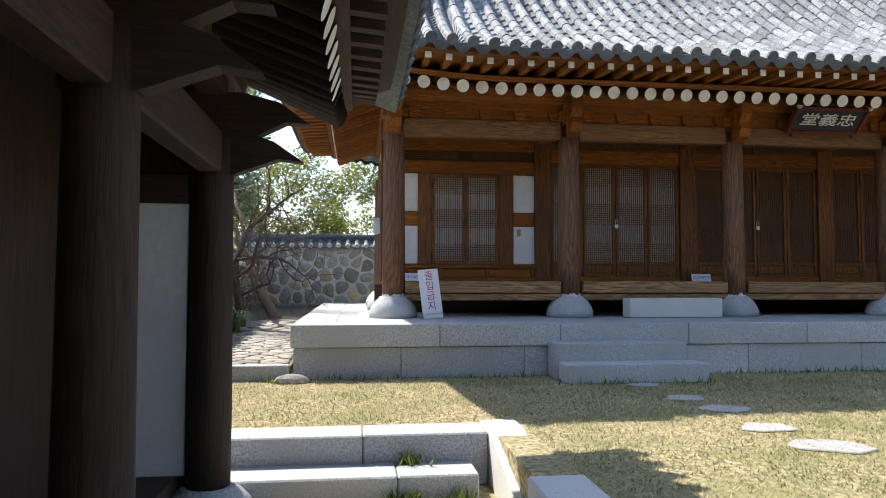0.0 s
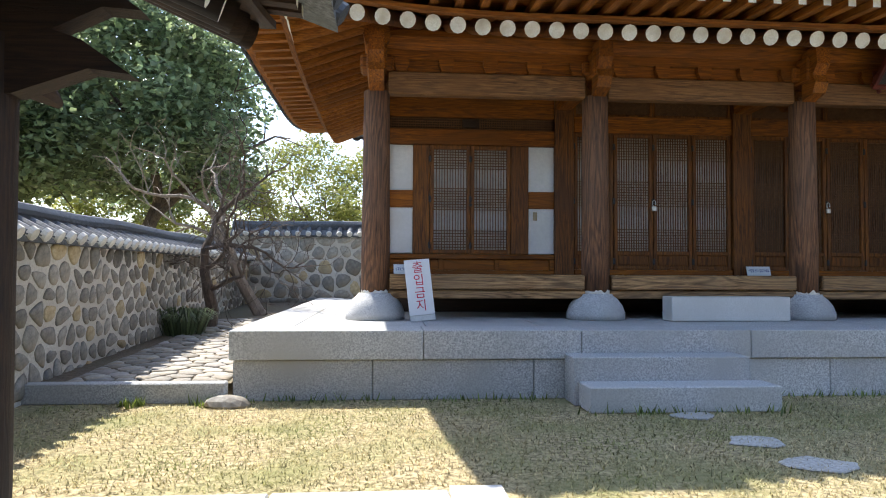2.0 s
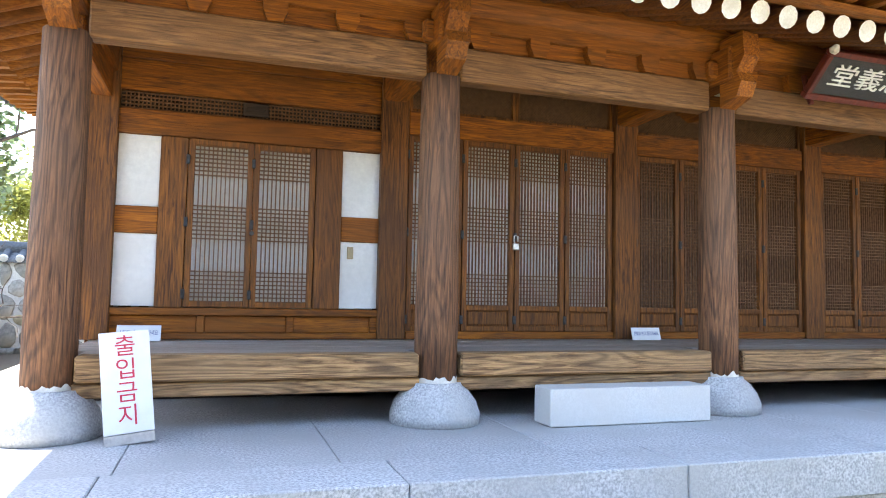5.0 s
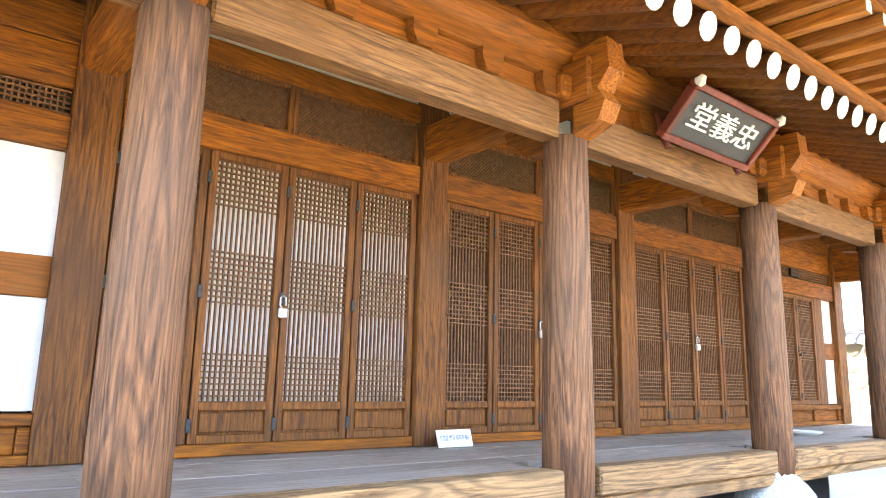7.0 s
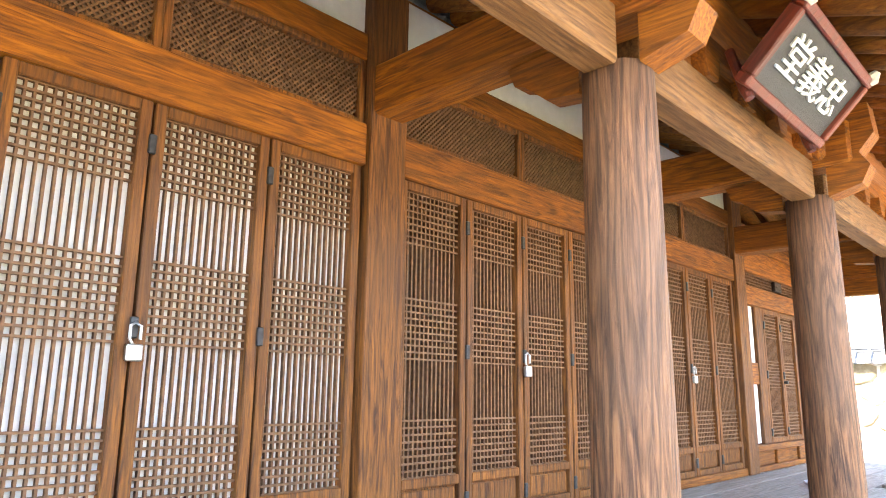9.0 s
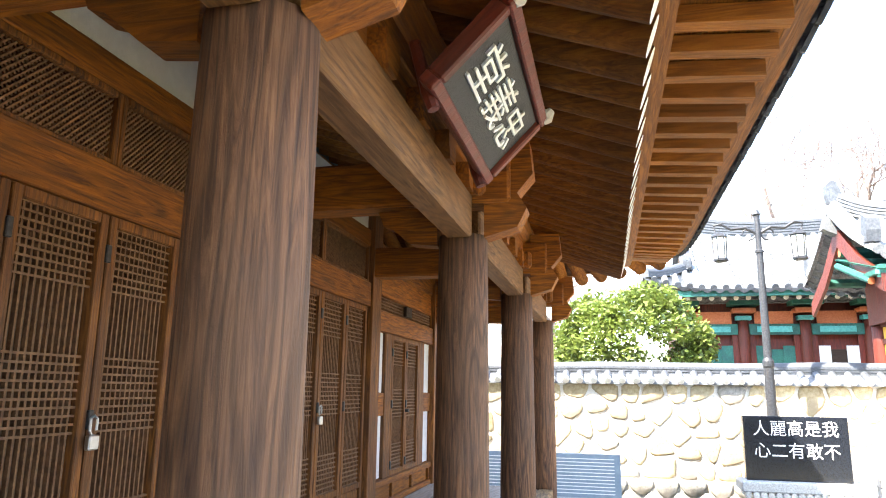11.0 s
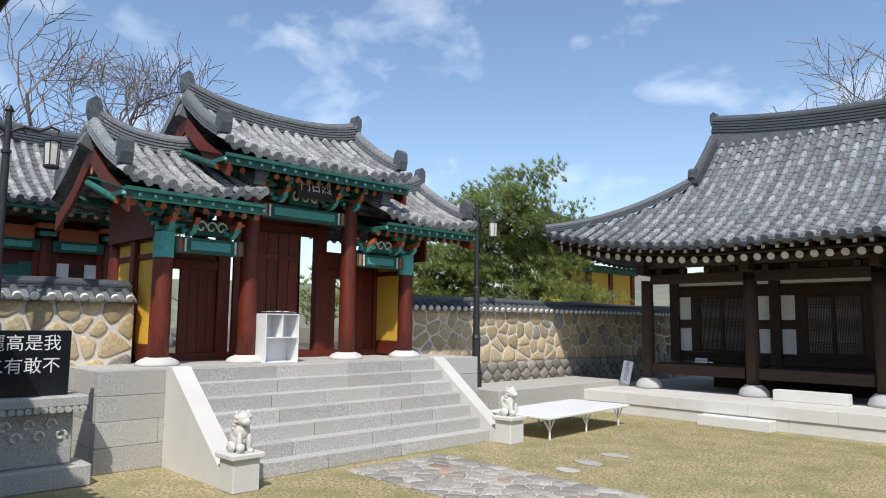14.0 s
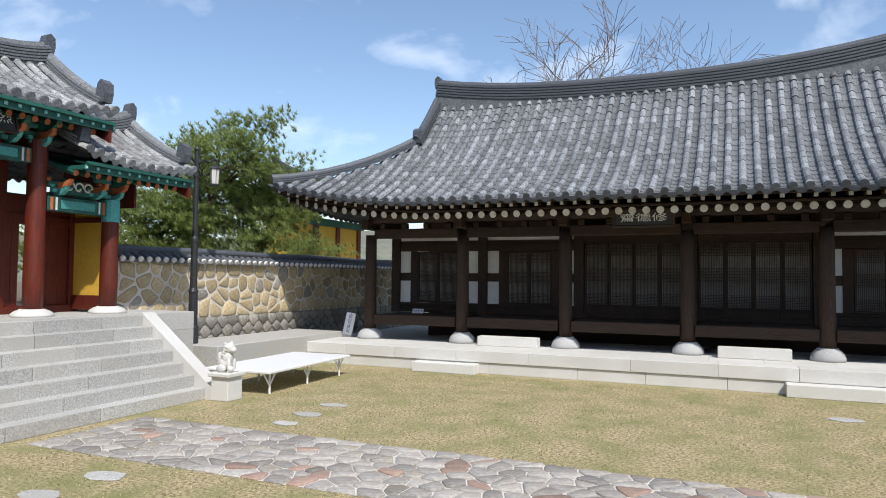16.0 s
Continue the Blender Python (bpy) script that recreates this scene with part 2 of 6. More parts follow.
M_IRON = mat("dark iron", (0.025, 0.026, 0.028), (0.06, 0.06, 0.065), (12, 12, 12), 0.5, 0.15, metal=0.4)
M_BARK = mat("pale bark", (0.15, 0.12, 0.095), (0.34, 0.28, 0.23), (9, 9, 3), 0.9, 0.8, (0.2, 0.16, 0.12), 3.0)
M_BARKD = mat("dark bark", (0.055, 0.04, 0.03), (0.14, 0.10, 0.075), (9, 9, 3), 0.9, 0.8)
M_BARKG = mat("grey twig bark", (0.12, 0.09, 0.075), (0.24, 0.185, 0.16), (9, 9, 3), 0.9, 0.3)
M_LEAFD = mat("evergreen leaves", (0.11, 0.165, 0.08), (0.29, 0.35, 0.19), (2, 2, 2), 0.32, 0, (0.22, 0.26, 0.13), 0.5, 0.55, thin=0.6)
M_LEAFY = mat("spring leaves", (0.22, 0.24, 0.055), (0.36, 0.36, 0.10), (2, 2, 2), 0.6, 0, (0.16, 0.19, 0.05), 0.4, 0.4, thin=0.45)
M_LEAFB = mat("bush leaves", (0.10, 0.15, 0.03), (0.26, 0.31, 0.07), (2, 2, 2), 0.45, 0, (0.13, 0.17, 0.035), 0.7, 0.4, thin=0.35)
M_PINE = mat("pine needles", (0.20, 0.26, 0.07), (0.40, 0.46, 0.15), (2, 2, 2), 0.6, 0, (0.28, 0.33, 0.10), 0.5, 0.4, thin=0.5)


# ---- building helpers ----
def empty(name, m=None):
    ob = new(name)
    ob.empty_display_size = 0.2
    if m is not None:
        ob.matrix_world = m
    return ob


def part(name, bm, material, parent=None, label="", smooth=False):
    """Links a bmesh as one mesh object under a thing or a part. A list of materials takes the faces' slots."""
    me = bpy.data.meshes.new(name)
    bm.to_mesh(me)
    bm.free()
    for m in (material if isinstance(material, (list, tuple)) else [material]):
        me.materials.append(m)
    if smooth:
        me.shade_smooth()
    ob = new(name, me)
    ob.parent = parent
    if label:
        ob["label"] = label
    return ob


def again(ob, m, parent=None):
    """One more piece on the same mesh, at a pose under its thing."""
    o = new(ob.name.split(".")[0], ob.data)
    o.parent = parent or ob.parent
    o.matrix_basis = m
    return o


def box(bm, x0, x1, y0, y1, z0, z1, bevel=0.0, m=None, slot=0):
    start = len(bm.faces)
    r = bmesh.ops.create_cube(bm, size=1.0)
    for v in r["verts"]:
        v.co = Vector(((x0 + x1) / 2 + v.co.x * (x1 - x0), (y0 + y1) / 2 + v.co.y * (y1 - y0), (z0 + z1) / 2 + v.co.z * (z1 - z0)))
    vs = r["verts"]
    if bevel:
        es = list({e for v in vs for e in v.link_edges})
        rb = bmesh.ops.bevel(bm, geom=es, offset=bevel, segments=1, affect="EDGES")
        vs = list({v for f in rb["faces"] for v in f.verts} | {v for v in vs if v.is_valid})
    if m is not None:
        bmesh.ops.transform(bm, matrix=m, verts=vs)
    if slot:
        for f in {f for v in vs for f in v.link_faces}:
            f.material_index = slot
    return vs


def boxes(*specs, bevel=0.006):
    bm = bmesh.new()
    for s in specs:
        box(bm, *s, bevel=bevel)
    return bm


def tube(bm, pts, radii, n=8, caps=True, capslot=0, squash=1.0):
    """A swept round bar through points with a radius each."""
    rings = []
    for i, p in enumerate(pts):
        p = Vector(p)
        a, b = Vector(pts[max(i - 1, 0)]), Vector(pts[min(i + 1, len(pts) - 1)])
        d = (b - a).normalized()
        s = d.cross(Vector((0, 0, 1))) if abs(d.z) < 0.95 else d.cross(Vector((0, 1, 0)))
        s.normalize()
        u = s.cross(d)
        r = radii[i] if isinstance(radii, (list, tuple)) else radii
        rings.append([bm.verts.new(p + r * (math.cos(2 * math.pi * k / n) * s + squash * math.sin(2 * math.pi * k / n) * u)) for k in range(n)])
    for a, b in zip(rings, rings[1:]):
        for k in range(n):
            bm.faces.new((a[k], a[(k + 1) % n], b[(k + 1) % n], b[k]))
    if caps:
        f1, f2 = bm.faces.new(rings[0]), bm.faces.new(rings[-1][::-1])
        f1.material_index = f2.material_index = capslot
    return rings


def lathe(bm, prof, n=16, cx=0.0, cy=0.0):
    rings = [[bm.verts.new((cx + r * math.cos(2 * math.pi * k / n), cy + r * math.sin(2 * math.pi * k / n), z)) for k in range(n)] for r, z in prof]
    for a, b in zip(rings, rings[1:]):
        for k in range(n):
            bm.faces.new((a[k], a[(k + 1) % n], b[(k + 1) % n], b[k]))
    bm.faces.new(rings[0][::-1])
    bm.faces.new(rings[-1])


def prism(bm, outline, y0, y1, axis="y"):
    """An outline in (x, z) given depth along y, or in (y, z) along x, or in (x, y) along z."""
    def at(a, b, c):
        return {"y": (a, c, b), "x": (c, a, b), "z": (a, b, c)}[axis]
    f = [bm.verts.new(at(a, b, y0)) for a, b in outline]
    g = [bm.verts.new(at(a, b, y1)) for a, b in outline]
    n = len(outline)
    bm.faces.new(f)
    bm.faces.new(g[::-1])
    for k in range(n):
        bm.faces.new((f[k], g[k], g[(k + 1) % n], f[(k + 1) % n]))
    bmesh.ops.recalc_face_normals(bm, faces=bm.faces[:])


def raw(name, verts, faces, material, parent=None, label="", kind=""):
    me = bpy.data.meshes.new(name)
    me.from_pydata(verts, [], faces)
    me.materials.append(material)
    ob = new(name, me)
    ob.parent = parent
    return tagged(ob, label, kind=kind)


def writing(text, size, material, m, parent, depth=0.006, name="lettering", sx=1.0, bold=0.0):
    """Words in the built-in font, as a mesh centred on the pose m, upright in its x and y."""
    cu = bpy.data.curves.new(name, "FONT")
    cu.body, cu.size, cu.extrude = text, size, depth
    cu.offset = bold
    cu.align_x, cu.align_y = "CENTER", "CENTER"
    cu.space_line = 0.95
    tmp = bpy.data.objects.new(name, cu)
    scene.collection.objects.link(tmp)
    me = bpy.data.meshes.new_from_object(tmp.evaluated_get(bpy.context.evaluated_depsgraph_get()))
    bpy.data.objects.remove(tmp)
    me.materials.clear()
    me.materials.append(material)
    ob = new(name, me)
    ob.parent = parent
    ob.matrix_basis = m @ Matrix.Diagonal((sx, 1, 1, 1))
    return ob


# ---- ground ----
def ground_height(x, y):
    return -0.40 if (x < 1.3 and y < 5.3) else 0.0


gx = sorted({-2500, -400, -80, -30, 1.299, 1.301, 30, 60, 100, 400, 2500} | {-12 + 1.0 * i for i in range(38)})
gy = sorted({-2500, -400, -80, -40, 5.299, 5.301, 30, 60, 100, 400, 2500} | {-24 + 1.0 * i for i in range(46)})
gv = [(x, y, ground_height(x, y)) for y in gy for x in gx]
gf = [(j * len(gx) + i, j * len(gx) + i + 1, (j + 1) * len(gx) + i + 1, (j + 1) * len(gx) + i) for j in range(len(gy) - 1) for i in range(len(gx) - 1)]
ground = raw("ground", gv, gf, M_GRASS)
tagged(ground, "dry yellow-green lawn over the courtyard ground", "lawn", kind="structure")

# short dry grass over the lawn
rng = random.Random(4)
bv, bf = [], []
for i in range(190000):
    if i < 120000:
        x, y = rng.uniform(-2.2, 9), rng.uniform(1.5, 8.3)
        if rng.random() > 1.25 - abs(x - 2) / 9:
            continue
    else:
        x, y = rng.uniform(3, 15.5), rng.uniform(-6.8, 8.0)
    if ground_height(x, y) < 0 or (x < 1.6 and y < 5.62) or (13.6 < x and -2.6 < y) or (2.5 < x < 4.5 and y > 7.6) or (0.3 < y < 2.35 and x > 3):
        continue
    a, h, w = rng.uniform(0, 6.28), rng.uniform(0.010, 0.034), rng.uniform(0.0025, 0.006)
    dx, dy = math.cos(a), math.sin(a)
    lean = rng.uniform(0.4, 2.2) * h
    k = len(bv)
    bv += [(x - dy * w, y + dx * w, 0), (x + dy * w, y - dx * w, 0), (x + dx * lean, y + dy * lean, h)]
    bf.append((k, k + 1, k + 2))
grass = raw("grass", bv, bf, M_BLADE, kind="stuff")
tagged(grass, "short dry straw-coloured grass with green patches", "grass", kind="stuff")


# ---- stone laying ----
def clip(poly, nx, ny, c):
    out = []
    for i in range(len(poly)):
        p, q = poly[i], poly[(i + 1) % len(poly)]
        a, b = nx * p[0] + ny * p[1] - c, nx * q[0] + ny * q[1] - c
        if a <= 0:
            out.append(p)
        if (a < 0 < b) or (b < 0 < a):
            t = a / (a - b)
            out.append((p[0] + t * (q[0] - p[0]), p[1] + t * (q[1] - p[1])))
    return out


def cells(w, h, size, seed, gap, rows=1.0, jitter=0.42, cutby=0.26):
    """Irregular stones filling a w by h field: rounded outlines, with joints."""
    r = random.Random(seed)
    nx, ny = max(1, round(w / size)), max(1, round(h / (size * rows)))
    pts = {}
    for j in range(ny):
        for i in range(nx):
            pts[i, j] = ((i + 0.5 + (0.5 * (j % 2) - 0.25) + r.uniform(-jitter, jitter)) * w / nx, (j + 0.5 + r.uniform(-jitter, jitter) * 0.9) * h / ny)
    out = []
    for (i, j), p in pts.items():
        poly = [(0, 0), (w, 0), (w, h), (0, h)]
        for di in range(-2, 3):
            for dj in range(-2, 3):
                q = pts.get((i + di, j + dj))
                if q is None or q == p:
                    continue
                ax, ay = q[0] - p[0], q[1] - p[1]
                d = math.hypot(ax, ay) or 1e-6
                poly = clip(poly, ax / d, ay / d, (ax * (p[0] + q[0]) + ay * (p[1] + q[1])) / 2 / d - gap / 2)
                if len(poly) < 3:
                    break
            if len(poly) < 3:
                break
        if len(poly) < 3:
            continue
        poly = [q for k, q in enumerate(poly) if math.dist(q, poly[k - 1]) > 0.02]
        if len(poly) < 3:
            continue
        cut = []
        for k in range(len(poly)):
            a, b = poly[k], poly[(k + 1) % len(poly)]
            c_ = cutby
            cut += [(a[0] * (1 - c_) + b[0] * c_, a[1] * (1 - c_) + b[1] * c_), (a[0] * c_ + b[0] * (1 - c_), a[1] * c_ + b[1] * (1 - c_))]
        out.append(cut)
    return out


def lay(name, outlines, m, proud, parent, materials, label="", single=300, seed=1, keep=None, shrink=0.82):
    """Pillowed stones on the pose m (x along, y up, z out of the face): the first ones singly, the rest in one part."""
    r = random.Random(seed)
    made = 0
    rest = {}
    for k, o in enumerate(outlines):
        cx, cy = sum(p[0] for p in o) / len(o), sum(p[1] for p in o) / len(o)
        h, n = proud * r.uniform(0.55, 1.25), len(o)
        tx, ty = r.uniform(-0.1, 0.1), r.uniform(-0.1, 0.1)
        vs = [(p[0] - cx, p[1] - cy, -0.03) for p in o] + [(p[0] - cx, p[1] - cy, h * 0.5) for p in o]
        vs += [((p[0] - cx) * shrink, (p[1] - cy) * shrink, h * (1 + tx * (p[0] - cx) * 8 + ty * (p[1] - cy) * 8)) for p in o]
        fs = [(a, (a + 1) % n, n + (a + 1) % n, n + a) for a in range(n)] + [(n + a, n + (a + 1) % n, 2 * n + (a + 1) % n, 2 * n + a) for a in range(n)]
        fs.append(tuple(2 * n + a for a in range(n)))
        mm = materials[0] if r.random() < 0.62 else r.choice(materials)
        here = m @ Matrix.Translation((cx, cy, 0))
        if made < single and (keep is None or keep(cx)):
            ob = raw(name, vs, fs, mm, parent)
            ob.matrix_basis = here
            for p in ob.data.polygons:
                p.use_smooth = p.index >= n
            made += 1
        else:
            v0, f0 = rest.setdefault(mm.name, ([], []))
            b = len(v0)
            v0 += [tuple(here @ Vector(v)) for v in vs]
            f0 += [tuple(b + q for q in f) for f in fs]
    for mm in materials:
        if mm.name in rest:
            tagged(raw(name + "s", *rest[mm.name], mm, parent), kind="stuff")


# ---- tiled roofs ----
def bar(bm, pts, prof):
    """Sweeps a cross-section of (side, up) through level-ish points."""
    rings = []
    for i, p in enumerate(pts):
        a, b = Vector(pts[max(i - 1, 0)]), Vector(pts[min(i + 1, len(pts) - 1)])
        d = (b - a).normalized()
        s = d.cross(Vector((0, 0, 1))).normalized()
        u = s.cross(d)
        rings.append([bm.verts.new(Vector(p) + s * q[0] + u * q[1]) for q in prof])
    n = len(prof)
    for a, b in zip(rings, rings[1:]):
        for k in range(n):
            bm.faces.new((a[k], a[(k + 1) % n], b[(k + 1) % n], b[k]))
    bm.faces.new(rings[0])
    bm.faces.new(rings[-1][::-1])
    bmesh.ops.recalc_face_normals(bm, faces=bm.faces[:])


def ridge_profile(w, h, layers=4):
    """Stacked flat tiles with gaps between the courses, and a round tile on top."""
    side = []
    for k in range(layers):
        z = h * k / layers
        side += [(w, z), (w, z + h / layers * 0.62), (w * 0.82, z + h / layers * 0.66), (w * 0.82, z + h / layers * 0.98)]
    top = [(w * 0.72 * math.cos(a), h + w * 0.72 * math.sin(a)) for a in (0.3, 0.9, 1.57, 2.24, 2.84)]
    return side + top + [(-x, z) for x, z in side[::-1]]


def end_ornament(parent, p, yaw, s=1.0, material=None):
    """The upturned tile that closes a ridge."""
    bm = bmesh.new()
    prism(bm, [(-0.10, -0.05), (0.12, -0.05), (0.16, 0.12), (0.15, 0.30), (0.05, 0.38), (-0.03, 0.33), (-0.07, 0.2)], -0.10, 0.10)
    bmesh.ops.scale(bm, vec=(s, s, s), verts=bm.verts[:])
    o = part("ridge_end_tile", bm, material or M_TILED, parent)
    o.matrix_basis = Matrix.Translation(p) @ Matrix.Rotation(yaw, 4, "Z")
    return o


def half_tile(r, length, n=5, taper=0.9, thick=0.018):
    """A rounded cover tile: its body along +y from the lower end."""
    bm = bmesh.new()
    rings = []
    for y, k in ((0, 1.0), (length, taper)):
        for q in (r * k, r * k - thick):
            rings.append([bm.verts.new((q * math.cos(math.pi * i / n), y, q * math.sin(math.pi * i / n))) for i in range(n + 1)])
    o0, i0, o1, i1 = rings
    for i in range(n):
        bm.faces.new((o0[i], o0[i + 1], o1[i + 1], o1[i]))
        bm.faces.new((i0[i], o0[i], o0[i + 1], i0[i + 1])[::-1])
    return bm


class Roof:
    """A tiled roof in a house's own axes, ridge along x, middle at (cx, cy); gabled where ex equals xg, else hipped and gabled."""

    def __init__(self, house, cx, cy, ex, ey, ze, zr, xg, lift=0.5, reach=3.2, pitch=0.27, bow=0.55, tile=None, bed=None, trim=None, singles=0, tr=0.075, sides=(-1, 1), ridge=(0.16, 0.42), rise=0.35):
        self.h, self.cx, self.cy, self.ex, self.ey, self.ze, self.zr, self.xg = house, cx, cy, ex, ey, ze, zr, xg
        self.lift, self.reach, self.bow, self.pitch = lift, reach, bow, pitch
        self.tile, self.bed, self.trim, self.tr = tile or M_TILE, bed or M_TILEB, trim or M_TILED, tr
        self.ridge_size, self.rise = ridge, rise
        bm = half_tile(tr, 0.34)
        self.one = part("cover_tile", bm, self.tile, house)
        disc = bmesh.new()
        tube(disc, [(0, -0.012, tr * 0.35), (0, 0.03, tr * 0.35)], tr * 1.02, 10)
        self.disc = part("eave_end_tile", disc, self.trim, house)
        drip = bmesh.new()
        pts = [(-pitch / 2 + 0.03 + i * (pitch - 0.06) / 6, -0.075 * math.sin(math.pi * i / 6) - 0.02) for i in range(7)]
        prism(drip, [(-pitch / 2 + 0.03, 0.03)] + pts + [(pitch / 2 - 0.03, 0.03)], -0.01, 0.015)
        self.drip = part("drip_tile", drip, self.trim, house)
        self.used = [False, False, False]
        self.left = singles
        self.rest_v, self.rest_f = [], []
        for s in sides:
            self.slope("front", s)
        if ex > xg + 0.05:
            for s in (-1, 1):
                self.slope("side", s)
        if self.rest_v:
            tagged(raw("cover_tiles", self.rest_v, self.rest_f, self.tile, house), "rows of rounded grey cover tiles", kind="stuff")
        self.ridges(sides)

    def height(self, d):
        s = d / self.ey
        return self.ze + (self.zr - self.ze) * (self.bow * s + (1 - self.bow) * s * s)

    def up(self, c):
        return self.lift * max(0.0, 1 - c / self.reach) ** 2

    def point(self, kind, sign, u, d):
        if kind == "front":
            return Vector((self.cx + u, self.cy + sign * (self.ey - d), self.height(d) + self.up(self.ex - abs(u))))
        return Vector((self.cx + sign * (self.ex - d), self.cy + u, self.height(d) + self.up(self.ey - abs(u))))

    def reach_in(self, kind, u):
        if kind == "front":
            return self.ey if abs(u) <= self.xg + 1e-6 else max(0.0, self.ex - abs(u))
        return min(self.ex - self.xg, self.ey - abs(u))

    def place(self, which, ob, m):
        if not self.used[which]:
            ob.matrix_basis = m
            self.used[which] = True
        else:
            again(ob, m, self.h)

    def slope(self, kind, sign):
        half = self.ex if kind == "front" else self.ey
        n = max(2, round(2 * half / self.pitch))
        step = 2 * half / n
        # the bed of hollow tiles, with a sagging trough between the rows
        vs, fs, K = [], [], max(4, round((self.ey if kind == "front" else self.ex - self.xg) / 0.22))
        for i in range(n):
            a, b = -half + i * step, -half + (i + 1) * step
            base = len(vs)
            for k in range(2 * K):
                for w in (0.0, 0.5, 1.0):
                    u = a + (b - a) * w
                    d = self.reach_in(kind, u) * ((k + 1) // 2) / K
                    p = self.point(kind, sign, u, d)
                    vs.append((p.x, p.y, p.z - (0.05 if w == 0.5 else 0.0) + (0.03 if k % 2 == 0 else 0.0)))
            for k in range(2 * K - 1):
                for w in range(2):
                    q = base + 3 * k + w
                    fs.append((q, q + 1, q + 4, q + 3))
        raw("tile_bed", vs, fs, self.bed, self.h, "grey hollow tile bed")
        r = random.Random(7)
        one = [tuple(v.co) for v in self.one.data.vertices]
        onef = [tuple(p.vertices) for p in self.one.data.polygons]
        for i in range(n + 1):
            u = -half + i * step
            u = min(max(u, -half + 0.03), half - 0.03)
            dm = self.reach_in(kind, u)
            d, row = 0.0, 0
            while d < dm - 0.12:
                p, q = self.point(kind, sign, u, d), self.point(kind, sign, u, min(d + 0.3, dm))
                y = (q - p).normalized()
                x = Vector((1, 0, 0)) if kind == "front" else Vector((0, 1, 0))
                z = x.cross(y)
                if z.z < 0:
                    x, z = -x, -z
                m = Matrix((x, y, z)).transposed().to_4x4()
                m.translation = p + z * (0.012 + r.uniform(-0.006, 0.006))
                if row == 0:
                    self.place(1, self.disc, m)
                    if i < n:
                        mm = m.copy()
                        mm.translation = (self.point(kind, sign, u, 0) + self.point(kind, sign, min(u + step, half), 0)) / 2 - z * 0.02
                        self.place(2, self.drip, mm)
                if self.left > 0 and (kind, sign) == ("front", -1):
                    self.place(0, self.one, m)
                    self.left -= 1
                else:
                    b = len(self.rest_v)
                    self.rest_v += [tuple(m @ Vector(v)) for v in one]
                    self.rest_f += [tuple(b + k for k in f) for f in onef]
                d += 0.26
                row += 1

    def ridges(self, sides):
        w, h = self.ridge_size
        bm = bmesh.new()
        pts = []
        for i in range(17):
            u = -self.xg + 2 * self.xg * i / 16
            pts.append((self.cx + u, self.cy, self.zr - 0.05 + self.rise * abs(u / self.xg) ** 2.5))
        bar(bm, pts, ridge_profile(w, h, 5))
        bed = bmesh.new()
        bar(bed, pts, [(-w * 0.8, -self.rise - 0.12), (w * 0.8, -self.rise - 0.12), (w * 0.8, 0.01), (-w * 0.8, 0.01)])
        part("ridge_bed", bed, self.bed, self.h)
        part("main_ridge", bm, self.trim, self.h, "stacked tile ridge curving up at its ends")
        for s in (-1, 1):
            end_ornament(self.h, (self.cx + s * (self.xg - 0.1), self.cy, self.zr - 0.05 + self.rise + h * 0.6), 0 if s > 0 else math.pi, 1.0, M_TILED)
        hip = self.ex > self.xg + 0.05
        for s in sides:
            for e in (-1, 1):
                bm = bmesh.new()
                d0 = self.ex - self.xg if hip else self.ey * 0.16
                u = e * (self.xg - 0.05)
                pts = [self.point("front", s, u, self.ey - (self.ey - d0) * k / 8) + Vector((0, 0, 0.03)) for k in range(9)]
                bar(bm, pts, ridge_profile(w * 0.8, h * 0.55, 3))
                part("descending_ridge", bm, self.trim, self.h)
                end_ornament(self.h, pts[-1] + Vector((0, 0, 0.1)), math.pi / 2 * s, 1.05, M_TILED)
                if hip:
                    bm = bmesh.new()
                    pts = [self.point("front", s, e * (self.ex - d), d) + Vector((0, 0, 0.02)) for d in [d0 * (1 - k / 8) + 0.1 for k in range(9)]]
                    bar(bm, pts, ridge_profile(w * 0.7, h * 0.42, 3))
                    part("corner_ridge", bm, self.trim, self.h)
        if hip:
            for e in (-1, 1):
                bm = bmesh.new()
                x0 = self.cx + e * (self.xg - 0.12)
                y1, d0 = self.ey - (self.ex - self.xg), self.ex - self.xg
                out = [(self.cy - y1, self.height(d0) - 0.1)] + [(self.cy - self.ey + d0 + (self.ey - d0) * k / 6, self.height(d0 + (self.ey - d0) * k / 6)) for k in range(1, 7)]
                out += [(2 * self.cy - a, b) for a, b in out[::-1][1:]]
                prism(bm, out, x0 - 0.05, x0 + 0.05, "x")
                part("gable_board", bm, M_DARK, self.h)


